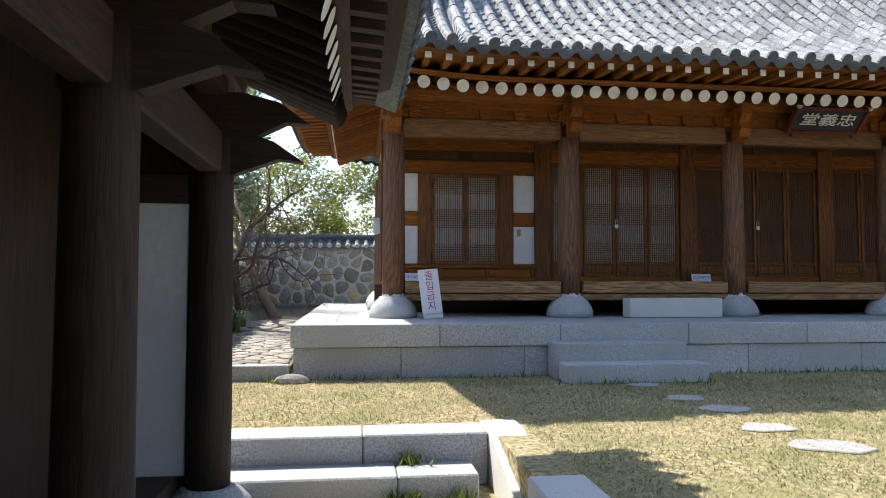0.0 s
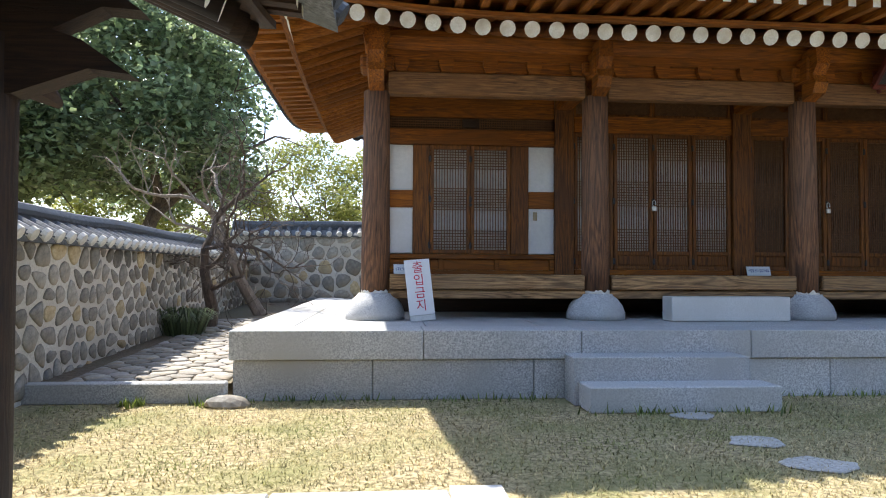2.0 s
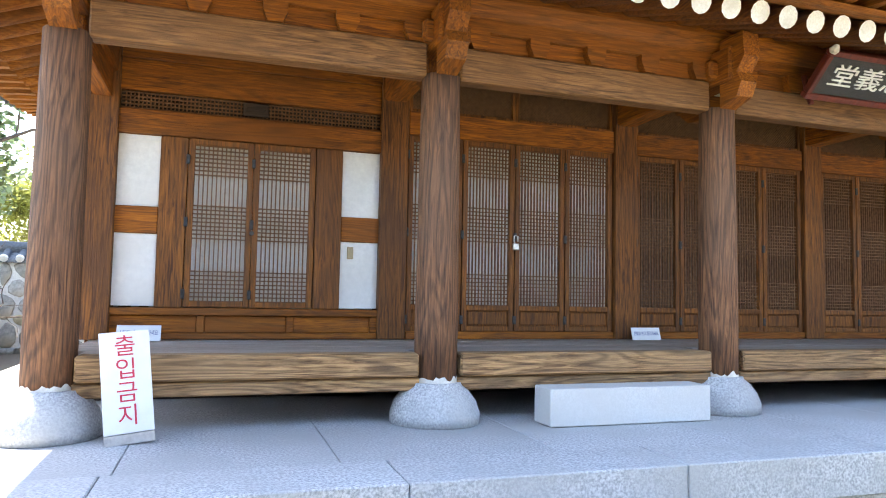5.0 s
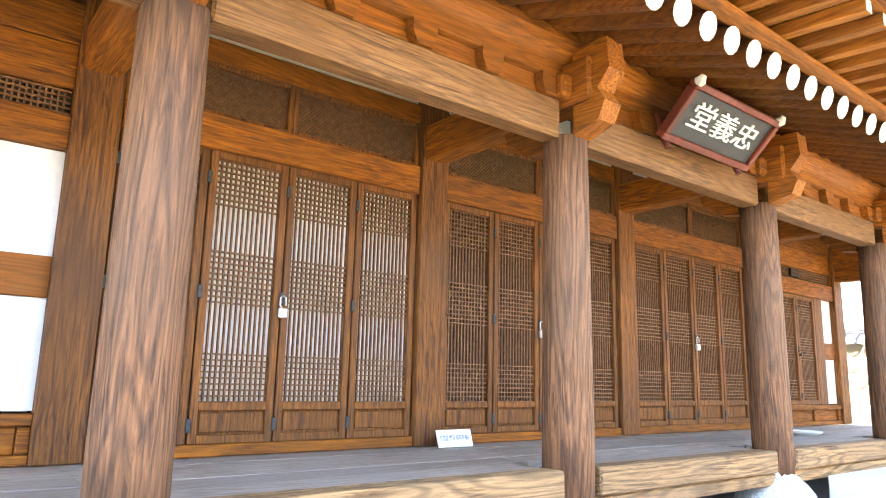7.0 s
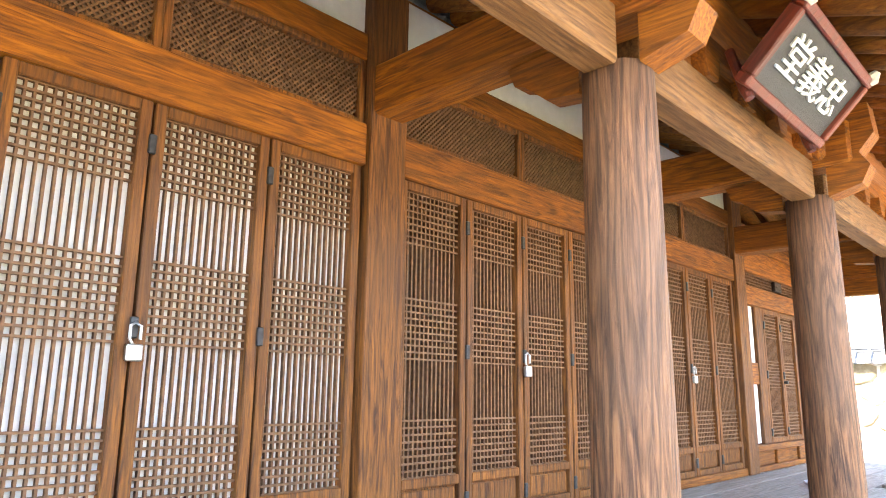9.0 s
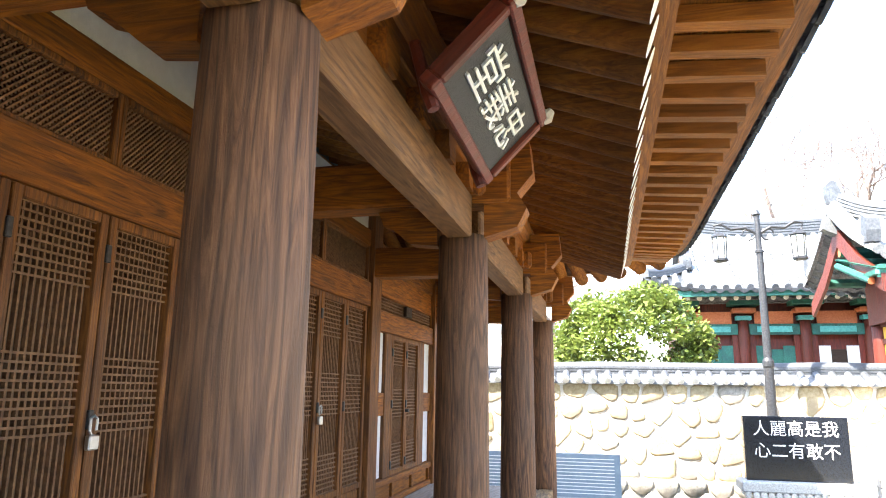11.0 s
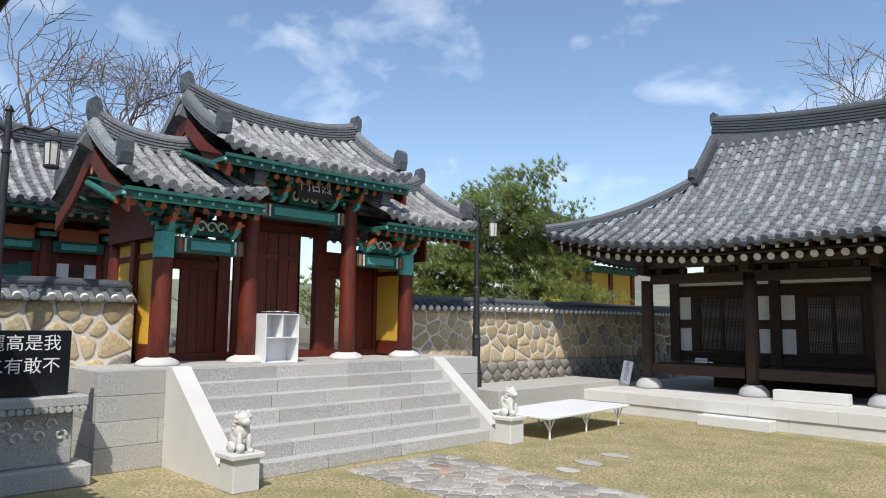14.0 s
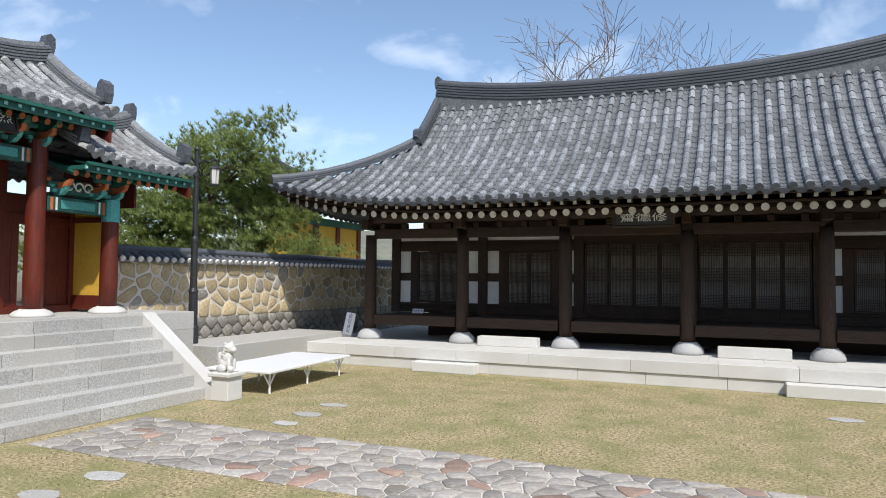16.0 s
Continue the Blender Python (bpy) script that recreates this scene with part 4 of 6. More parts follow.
HALL_MATS = (M_WX, M_WZ, M_LATT, M_PLASTER)
end_bay(hall, COLS[0], COLS[1], WY, HALL_MATS, M_PAPER)
mid_bay(hall, COLS[1], COLS[2], WY, HALL_MATS, M_PAPER)
# these two bays take the paper with shade painted into it
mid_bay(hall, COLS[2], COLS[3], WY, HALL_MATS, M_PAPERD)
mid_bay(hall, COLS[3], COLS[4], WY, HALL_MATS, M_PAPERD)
end_bay(hall, COLS[4], COLS[5], WY, HALL_MATS, M_PAPER)
for x in (COLS[0], COLS[-1]):
    part("side_wall", boxes((x - 0.06, x + 0.06, WY + 0.21, 14.9, PZ, 4.5), bevel=0), M_PLASTER, hall)
    for z in (1.15, 2.25, 3.3):
        part("side_rail", boxes((x - 0.09, x + 0.09, WY + 0.21, 14.9, z, z + 0.22)), M_WY, hall)
    part("side_lintel", boxes((x - 0.08, x + 0.08, CY + 0.17, 14.9, 3.39, 3.665)), M_WY, hall)
    bm = bmesh.new()
    tube(bm, [(x, CY - 0.2, 4.07), (x, 15.1, 4.07)], 0.165, 12)
    part("purlin", bm, M_WY, hall)
part("back_wall", boxes((COLS[0], COLS[-1], 14.9, 15.05, PZ, 4.6), bevel=0), M_PLASTER, hall)
part("inner_ceiling", boxes((COLS[0] + 0.1, COLS[-1] - 0.1, WY + 0.1, 14.88, 4.5, 4.6), bevel=0), M_BOARD, hall)

EX0, EX1, EY0, EY1 = -1.05, 15.3, 8.14, 17.5
MATS_E = (M_RAFT, M_BOARD, M_WHITE)
eaves(hall, EX0, EX1, EY0, 8.93, 3.86, 12.0, 4.96, 0.42, 3.4, MATS_E, 1.6, 13.4)
# side eaves: the same, turned
for s, xe in ((1, EX0), (-1, EX1)):
    turn = empty("side_eave")
    turn.parent = hall
    turn.matrix_basis = Matrix.Translation((xe, 0, 0)) @ Matrix.Rotation(-math.pi / 2 * s, 4, "Z")
    if s > 0:
        eaves(turn, -EY1, -EY0, 0.0, 0.80, 3.86, 3.2, 4.74, 0.42, 3.4, MATS_E, -15.2, -9.9)
    else:
        eaves(turn, EY0, EY1, 0.0, 0.80, 3.86, 3.2, 4.74, 0.42, 3.4, MATS_E, 9.9, 15.2)
for x, xi in ((EX0 + 0.2, 1.6), (EX1 - 0.2, 13.4)):
    bm = bmesh.new()
    tube(bm, [(xi, 11.2, 4.78), ((x + xi) / 2, (EY0 + 11.2) / 2, 4.36), (x, EY0 + 0.2, 4.41)], [0.13, 0.13, 0.11], 4)
    part("hip_rafter", bm, M_RAFT, hall)
Roof(hall, (EX0 + EX1) / 2, (EY0 + EY1) / 2, (EX1 - EX0) / 2, (EY1 - EY0) / 2, 4.16, 8.3, (EX1 - EX0) / 2 - 2.6, 0.42, 3.4, tile=M_TILEP, bed=M_TILE)

# steps of the platform
steps_a = empty("platform_steps")
tagged(steps_a, "two broad granite steps up to the platform", "steps")
part("step", boxes((2.62, 4.32, 7.98, 8.34, 0.002, 0.45), bevel=0.01), M_GRAN, steps_a)
part("step", boxes((2.66, 4.42, 7.62, 7.977, 0.002, 0.23), bevel=0.01), M_GRAN, steps_a)
for a, b in ((4.23, 5.69), (9.5, 10.9)):
    st = part("stepping_block", boxes((a, b, 9.57, 9.86, PZ + 0.002, PZ + 0.29), bevel=0.008), M_GRANW)
    tagged(st, "pale granite shoe block before the porch", "stone block", "shoe blocks")


# ---- the study hall across the court ----
study = empty("hanok_study_hall", Matrix.Rotation(math.pi, 4, "Z"))
tagged(study, "dark old timber hall with white panels and sweeping tiled roof", "hanok")
platform_c = empty("stone_platform", Matrix.Rotation(math.pi, 4, "Z"))
tagged(platform_c, "low pale granite platform under the study hall", "platform")
platform(platform_c, -16.3, 1.6, 7.15, 15.5, 0.55, 0.27, M_GRANW, 8, 1.9)
CCOLS = [-14.98, -12.08, -9.2, -6.2, -3.23, -0.3]
CCY, CWY = 8.95, 10.6
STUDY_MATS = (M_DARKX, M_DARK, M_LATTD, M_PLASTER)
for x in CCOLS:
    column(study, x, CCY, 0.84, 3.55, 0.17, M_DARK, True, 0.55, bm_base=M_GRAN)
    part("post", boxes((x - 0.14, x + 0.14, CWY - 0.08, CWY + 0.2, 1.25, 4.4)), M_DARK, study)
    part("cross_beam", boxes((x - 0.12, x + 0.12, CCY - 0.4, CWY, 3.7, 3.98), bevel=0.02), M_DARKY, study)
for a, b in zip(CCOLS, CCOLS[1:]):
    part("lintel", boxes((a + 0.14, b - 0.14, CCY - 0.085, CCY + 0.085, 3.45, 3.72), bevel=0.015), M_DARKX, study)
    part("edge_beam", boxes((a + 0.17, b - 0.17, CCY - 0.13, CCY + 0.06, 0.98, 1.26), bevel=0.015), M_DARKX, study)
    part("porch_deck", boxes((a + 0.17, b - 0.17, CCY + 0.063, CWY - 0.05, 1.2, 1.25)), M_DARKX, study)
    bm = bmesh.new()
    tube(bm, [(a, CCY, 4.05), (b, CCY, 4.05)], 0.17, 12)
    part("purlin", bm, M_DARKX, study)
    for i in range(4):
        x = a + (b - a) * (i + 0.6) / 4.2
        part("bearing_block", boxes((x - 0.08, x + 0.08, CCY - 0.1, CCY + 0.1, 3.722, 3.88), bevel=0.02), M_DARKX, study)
for k, (a, b) in enumerate(zip(CCOLS, CCOLS[1:])):
    if k in (0, 1, 4):
        end_bay(study, a, b, CWY, STUDY_MATS, M_PAPERC, 0.06, False)
    else:
        mid_bay(study, a, b, CWY, STUDY_MATS, M_PAPERC, False, 0.06, False)
part("back_wall", boxes((CCOLS[0], CCOLS[-1], 13.6, 13.75, 0.55, 4.6), bevel=0), M_PLASTER, study)
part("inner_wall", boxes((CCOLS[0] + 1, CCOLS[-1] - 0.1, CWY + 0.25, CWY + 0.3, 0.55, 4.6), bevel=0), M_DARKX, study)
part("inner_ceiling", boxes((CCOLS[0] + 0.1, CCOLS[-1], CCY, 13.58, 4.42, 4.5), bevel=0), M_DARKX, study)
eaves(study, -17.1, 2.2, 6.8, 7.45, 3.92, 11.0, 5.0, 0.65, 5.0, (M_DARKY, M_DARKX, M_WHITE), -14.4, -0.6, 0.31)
Roof(study, (-17.1 + 2.2) / 2, 11.4, 9.65, 4.6, 4.22, 7.75, 6.55, 0.65, 5.0, 0.31, 0.5, tile=M_TILE, bed=M_TILEB, singles=300, tr=0.085, rise=0.5)
for a, b in ((-11.43, -9.81), (-5.52, -3.98), (0.6, 1.5)):
    st = part("stepping_block", boxes((a, b, 8.4, 8.72, 0.552, 0.80), bevel=0.01), M_GRANW)
    st.matrix_world = Matrix.Rotation(math.pi, 4, "Z")
    tagged(st, "pale granite shoe block before the dark porch", "stone block", "shoe blocks")
for a, b, h in ((-12.55, -10.9, 0.24), (-4.19, -2.2, 0.26)):
    st = part("stone_step", boxes((a, b, 6.75, 7.14, 0.002, h), bevel=0.012), M_GRANW)
    st.matrix_world = Matrix.Rotation(math.pi, 4, "Z")
    tagged(st, "low pale granite step at the platform edge", "step", "platform edge steps")

# ---- the painted gate ----
GM = Matrix.Rotation(-math.pi / 2, 4, "Z")
gate = empty("temple_gate", GM)
tagged(gate, "three-bay gate with oxblood columns, green painted brackets and stepped tiled roofs", "gate")
GC = [-4.1, -2.44, -0.1, 1.55]
GZ = 1.53
for k, x in enumerate(GC):
    top = 4.8 if k in (1, 2) else 3.85
    for y in (17.0, 19.2):
        column(gate, x, y, GZ + 0.14, top, 0.17, M_RED, True, GZ, 14, M_GRANW)
    bm = bmesh.new()
    lathe(bm, [(0.176, top - 0.45), (0.176, top)], 14)
    o = part("painted_band", bm, M_AQUA if k in (0, 3) else M_RED, gate)
    o.matrix_basis = Matrix.Translation((x, 17.0, 0))
    part("post", boxes((x - 0.13, x + 0.13, 18.0, 18.2, GZ, top + 0.4)), M_RED, gate)


def painted_beam(x0, x1, y, z0, z1):
    """A green lintel with turquoise ends and panels on its face."""
    part("painted_lintel", boxes((x0, x1, y - 0.09, y + 0.09, z0, z1), bevel=0.01), M_GREEN, gate)
    h = z1 - z0
    part("lintel_field", boxes((x0 + 0.28, x1 - 0.28, y - 0.097, y - 0.088, z0 + h * 0.22, z1 - h * 0.22), bevel=0.002), M_AQUA, gate)
    for a, b in ((x0 + 0.05, x0 + 0.11), (x0 + 0.16, x0 + 0.2), (x1 - 0.2, x1 - 0.16), (x1 - 0.11, x1 - 0.05)):
        part("lintel_stripe", boxes((a, b, y - 0.098, y - 0.087, z0 + 0.02, z1 - 0.02), bevel=0.002), M_WHITE if b - a < 0.05 else M_ORANGE, gate)


def bracket_set(x, y, z, tiers=3, s=1.0):
    """A cluster of stacked bracket arms with curled white-tipped tongues."""
    for t in range(tiers):
        zz = z + 0.17 * t * s
        w = (0.20 + 0.13 * t) * s
        part("bracket_arm", boxes((x - w, x + w, y - 0.05, y + 0.05, zz + 0.06, zz + 0.15), bevel=0.015), M_GREEN if t % 2 else M_AQUA, gate)
        bm = bmesh.new()
        d = (0.18 + 0.13 * t) * s
        prism(bm, [(y + 0.05, zz), (y - d, zz + 0.02), (y - d - 0.14, zz + 0.10), (y - d - 0.17, zz + 0.19), (y - d - 0.08, zz + 0.16), (y - d, zz + 0.13), (y + 0.05, zz + 0.15)], x - 0.045, x + 0.045, "x")
        part("bracket_tongue", bm, (M_AQUA, M_ORANGE, M_GREEN)[t % 3], gate)
        for e in (-1, 1):
            part("bracket_block", boxes((x + e * w - 0.05, x + e * w + 0.05, y - 0.06, y + 0.06, zz + 0.152, zz + 0.21), bevel=0.01), M_ORANGE if t % 2 else M_AQUA, gate)


def scroll(x, y, z, s=0.3):
    """A carved white-edged cloud scroll between brackets."""
    bm = bmesh.new()
    for k in range(3):
        pts = [((k - 1) * s * 0.55 + s * 0.30 * math.cos(a) * (1 - a / 9), 0, s * 0.34 * math.sin(a) * (1 - a / 9)) for a in [i * 0.62 for i in range(11)]]
        tube(bm, pts, s * 0.055, 5)
    o = part("cloud_scroll", bm, M_WHITE, gate, "white carved cloud scroll")
    o.matrix_basis = Matrix.Translation((x, y - 0.08, z))
    part("scroll_back", boxes((x - s * 0.9, x + s * 0.9, y - 0.04, y + 0.04, z - s * 0.45, z + s * 0.45), bevel=0.03), M_GREEN, gate)


painted_beam(-3.93, -2.61, 17.0, 3.51, 3.79)
painted_beam(0.07, 1.38, 17.0, 3.51, 3.79)
painted_beam(-2.27, -0.27, 17.0, 4.34, 4.62)
for x in GC:
    bracket_set(x, 17.0, 3.81 if x in (GC[0], GC[3]) else 4.65, 3, 0.9)
for x in (-3.27, 0.73):
    scroll(x, 17.0, 4.0, 0.36)
    bracket_set(x - 0.4, 17.0, 3.81, 2, 0.7)
    bracket_set(x + 0.4, 17.0, 3.81, 2, 0.7)
for x in (-1.88, -0.66):
    bracket_set(x, 17.0, 4.64, 3, 0.8)
scroll(-1.27, 17.0, 4.82, 0.4)


def gate_eave(x0, x1, ze, yf=16.15):
    """Painted rafters, a green fascia with lozenges, and boards."""
    n = round((x1 - x0) / 0.24)
    for i in range(n + 1):
        x = x0 + (x1 - x0) * i / n
        bm = bmesh.new()
        tube(bm, [(x, 18.0, ze + 0.36), (x, yf + 0.32, ze - 0.14)], 0.06, 8, True, 1)
        part("rafter", bm, [M_GREEN, M_ORANGE], gate)
        part("flying_rafter", boxes((x - 0.04, x + 0.04, yf + 0.05, yf + 0.7, ze - 0.08, ze)), M_GREEN, gate)
        part("rafter_end_mark", boxes((x - 0.034, x + 0.034, yf + 0.042, yf + 0.049, ze - 0.076, ze - 0.008), bevel=0.002), M_AQUA, gate)
        part("rafter_end_mark", boxes((x - 0.014, x + 0.014, yf + 0.036, yf + 0.041, ze - 0.054, ze - 0.03), bevel=0.001), M_WHITE, gate)
    part("fascia", boxes((x0, x1, yf + 0.06, yf + 0.10, ze - 0.12, ze + 0.02), bevel=0.004), M_GREEN, gate)
    part("eave_batten", boxes((x0, x1, yf + 0.0, yf + 0.06, ze + 0.005, ze + 0.07), bevel=0.004), M_GREEN, gate)
    bm = bmesh.new()
    strip(bm, [(x0, 18.1, ze + 0.5), (x1, 18.1, ze + 0.5)], [(x0, yf + 0.08, ze + 0.03), (x1, yf + 0.08, ze + 0.03)])
    part("eave_boarding", bm, M_GREEN, gate)


def gable_boards(x, ze, zr, ey, s):
    """Red boards under the end of a gabled roof, and the boarded gable."""
    bm = bmesh.new()
    prism(bm, [(18.1 - ey, ze - 0.06), (18.1 - ey, ze - 0.34), (18.1 - ey * 0.5, ze + (zr - ze) * 0.40 - 0.38), (18.1, zr - 0.45), (18.1 + ey * 0.5, ze + (zr - ze) * 0.40 - 0.38), (18.1 + ey, ze - 0.34), (18.1 + ey, ze - 0.06), (18.1 + ey * 0.5, ze + (zr - ze) * 0.40 - 0.06), (18.1, zr - 0.08), (18.1 - ey * 0.5, ze + (zr - ze) * 0.40 - 0.06)], x - 0.03, x + 0.03, "x")
    part("gable_board", bm, M_RED, gate, "deep red gable board")
    xi = x - s * 0.75
    bm = bmesh.new()
    prism(bm, [(17.0, ze - 0.6), (19.2, ze - 0.6), (19.2, ze + 0.3), (18.1, zr - 0.5), (17.0, ze + 0.3)], xi - 0.03, xi + 0.03, "x")
    part("gable_wall", bm, M_RED, gate)
    for y, z in ((17.0, ze + 0.22), (17.55, ze + 0.5), (18.1, zr - 0.55), (18.65, ze + 0.5), (19.2, ze + 0.22)):
        bm = bmesh.new()
        tube(bm, [(xi, y, z), (x, y, z)], 0.09, 8, True, 1)
        part("purlin_end", bm, [M_GREEN, M_ORANGE], gate)


for (x0, x1, ze, zr, ends) in ((-3.42, 0.88, 5.2, 6.47, (-1, 1)), (-5.1, -2.62, 4.36, 5.54, (-1,)), (0.3, 3.0, 4.36, 5.54, (1,))):
    gate_eave(x0, x1, ze)
    Roof(gate, (x0 + x1) / 2, 18.1, (x1 - x0) / 2, 1.95, ze + 0.12, zr, (x1 - x0) / 2, 0.16, 1.5, 0.25, 0.62, tile=M_TILEP, bed=M_TILEB, trim=M_TILE, singles=90, tr=0.082, ridge=(0.14, 0.30), rise=0.28)
    for s in ends:
        gable_boards(x1 - 0.08 if s > 0 else x0 + 0.08, ze, zr, 1.9, s)
part("centre_wall", boxes((-2.36, -0.18, 18.05, 18.15, 4.4, 6.2), bevel=0), M_RED, gate)
part("tie_beam", boxes((-2.31, -0.23, 18.0, 18.2, 4.2, 4.398)), M_RED, gate)
# door boards in the middle line, with the leaves folded back
for x0, x1 in ((-3.97, -3.66), (-3.32, -2.57), (0.03, 0.34), (0.72, 1.42)):
    n = max(1, round((x1 - x0) / 0.2))
    for i in range(n):
        w = (x1 - x0) / n
        part("wall_board", boxes((x0 + i * w + 0.002, x0 + (i + 1) * w - 0.002, 18.06, 18.12, GZ + 0.15, 3.88), bevel=0.005), M_RED, gate)
for x0, x1 in ((-3.97, -2.57), (0.03, 1.42)):
    part("head_rail", boxes((x0, x1, 18.02, 18.18, 3.3, 3.5)), M_RED, gate)
    part("upper_board", boxes((x0, x1, 18.07, 18.11, 3.502, 3.9)), M_RED, gate)
    part("threshold", boxes((x0, x1, 18.0, 18.2, GZ, GZ + 0.15)), M_RED, gate)
for x0, x1 in ((-2.29, -1.29), (-1.28, -0.78)):
    n = round((x1 - x0) / 0.25)
    leaf = part("gate_door", boxes((x0, x1, 17.93, 17.96, GZ + 0.1, 4.19), bevel=0), M_RED, gate, "tall red plank gate leaf")
    for i in range(n):
        part("plank", boxes((x0 + i * (x1 - x0) / n + 0.004, x0 + (i + 1) * (x1 - x0) / n - 0.004, 17.9, 17.929, GZ + 0.1, 4.19), bevel=0.006), M_RED, leaf)
    for z in (2.2, 3.6):
        part("door_rail", boxes((x0, x1, 17.87, 17.898, z, z + 0.12)), M_RED, leaf)
part("threshold", boxes((-2.31, -0.23, 18.0, 18.2, GZ, GZ + 0.15)), M_RED, gate)
# ochre panels in the side walls
for x in (GC[0], GC[3]):
    for y0, y1 in ((17.17, 18.0), (18.2, 19.03)):
        for za, zb in ((GZ + 0.05, GZ + 0.35), (3.4, 3.5), (3.72, 3.85)):
            part("side_rail", boxes((x - 0.07, x + 0.07, y0, y1, za, zb)), M_RED, gate)
        part("ochre_panel", boxes((x - 0.03, x + 0.03, y0, y1, GZ + 0.352, 3.398), bevel=0.002), M_YELLOW, gate, "ochre yellow plaster panel")
        part("ochre_panel", boxes((x - 0.03, x + 0.03, y0, y1, 3.502, 3.718), bevel=0.002), M_YELLOW, gate)
    painted_side = part("side_beam", boxes((x - 0.085, x + 0.085, 17.1, 19.1, 3.852, 4.1)), M_GREEN, gate)
# name board
board = empty("gate_name_board", GM)
tagged(board, "small black name board with white characters under the gate eaves", "sign board")
bm = boxes((-0.42, 0.42, -0.03, 0.03, -0.2, 0.2), bevel=0.01)
bp = part("panel", bm, M_BLACK, board)
bf_ = part("frame", boxes((-0.46, 0.46, -0.045, 0.02, 0.2, 0.25), (-0.46, 0.46, -0.045, 0.02, -0.25, -0.2), (-0.46, -0.42, -0.045, 0.02, -0.2, 0.2), (0.42, 0.46, -0.045, 0.02, -0.2, 0.2)), M_DARKX, board)
tilt = Matrix.Translation((-1.27, 16.6, 4.98)) @ Matrix.Rotation(radians(-14), 4, "X")
for o in (bp, bf_):
    o.matrix_basis = tilt
writing("門日烈", 0.25, M_LETTER, tilt @ Matrix.Translation((0, -0.033, 0)) @ Matrix.Rotation(math.pi / 2, 4, "X"), board)

gate_base = empty("gate_platform", GM)
tagged(gate_base, "high cut granite platform under the painted gate", "platform")
rr = random.Random(5)
part("core", boxes((-5.3, 3.0, 16.2, 20.3, 0, GZ - 0.02), bevel=0), M_GRANL, gate_base)
z = 0.0
for row in range(4):
    z1 = z + GZ / 4
    for y0, y1, xa, xb in ((16.1, 16.3, -5.35, 3.05),):
        x = xa
        while x < xb - 0.02:
            w = min(rr.uniform(0.8, 1.4), xb - x)
            if xb - x - w < 0.3:
                w = xb - x
            part("face_stone", boxes((x + 0.003, x + w - 0.003, y0, y1, z + 0.003, z1 - 0.003), bevel=0.006), M_GRANL, gate_base)
            x += w
    for xa in (-5.35, 2.95):
        y = 16.303
        while y < 18.3:
            w = rr.uniform(0.7, 1.1)
            part("face_stone", boxes((xa, xa + 0.1, y + 0.003, y + w - 0.003, z + 0.003, z1 - 0.003), bevel=0.006), M_GRANL, gate_base)
            y += w
    z = z1
part("top_paving", boxes((-5.3, 3.0, 16.305, 20.3, GZ - 0.02, GZ), bevel=0), M_GRANL, gate_base)
gate_steps = empty("gate_steps", GM)
tagged(gate_steps, "wide flight of seven granite steps with sloping cheek stones", "stairs")
for k in range(7):
    y = 14.25 + 0.27 * k
    x = -4.0
    r = random.Random(k)
    while x < 1.41 - 0.01:
        w = min(r.uniform(1.0, 1.7), 1.41 - x)
        if 1.41 - x - w < 0.4:
            w = 1.41 - x
        part("step_stone", boxes((x + 0.006, x + w - 0.006, y, y + 0.3 if k < 6 else 16.095, GZ / 7 * k - (0.05 if k else 0), GZ / 7 * (k + 1)), bevel=0.008), M_GRANL, gate_steps)
        x += w
for x0, x1 in ((-4.32, -4.005), (1.415, 1.73)):
    bm = bmesh.new()
    prism(bm, [(14.1, 0), (16.09, 0), (16.09, GZ + 0.04), (15.9, GZ + 0.04), (14.1, 0.22)], x0, x1, "x")
    part("cheek_stone", bm, M_GRANW, gate_steps, "pale sloping cheek stone")

# ---- courtyard walls ----
def court_wall(label, x0, y0, x1, y1, z0, zs, z1, keep, seed, size=0.34, stones=None, low=None, faces=1, yellow=True):
    """A rubble wall between two points, its stone face to the left of the way; cut stone below zs, rubble above."""
    L = math.hypot(x1 - x0, y1 - y0)
    yaw = math.atan2(y1 - y0, x1 - x0)
    wall = empty("courtyard_wall")
    tagged(wall, label, "wall")
    base = Matrix.Translation((x0, y0, 0)) @ Matrix.Rotation(yaw, 4, "Z")
    o = part("mortar_core", boxes((0, L, -0.22, 0.22, z0, z1), bevel=0), M_MORTAR, wall)
    o.matrix_basis = base
    up = base @ Matrix.Translation((L, 0.222, zs)) @ Matrix.Rotation(math.pi, 4, "Z") @ Matrix.Rotation(math.pi / 2, 4, "X")
    mats = [M_STONEY, M_STONE, M_STONEY] if yellow else [M_STONE, M_STONE, M_STONEY, M_STONE]
    lay("stone", cells(L, z1 - zs, size, seed, 0.055, 0.82, 0.46, 0.2 if yellow else 0.27), up, 0.026, wall, mats, seed=seed, keep=(lambda c: keep(L - c)), single=260)
    if zs > z0 + 0.1:
        o = part("footing", boxes((0, L, -0.3, 0.3, z0, zs), bevel=0.02), M_STONEG, wall)
        o.matrix_basis = base
        lowm = base @ Matrix.Translation((L, 0.302, z0)) @ Matrix.Rotation(math.pi, 4, "Z") @ Matrix.Rotation(math.pi / 2, 4, "X")
        lay("cut_stone", cells(L, zs - z0, 0.42, seed + 1, 0.02, 0.62, 0.12), lowm, 0.04, wall, [M_STONEG, M_STONE], seed=seed, keep=(lambda c: keep(L - c)), single=160, shrink=0.9)
    wall_cap(wall, x0, y0, x1, y1, z1 - 0.01)
    return wall


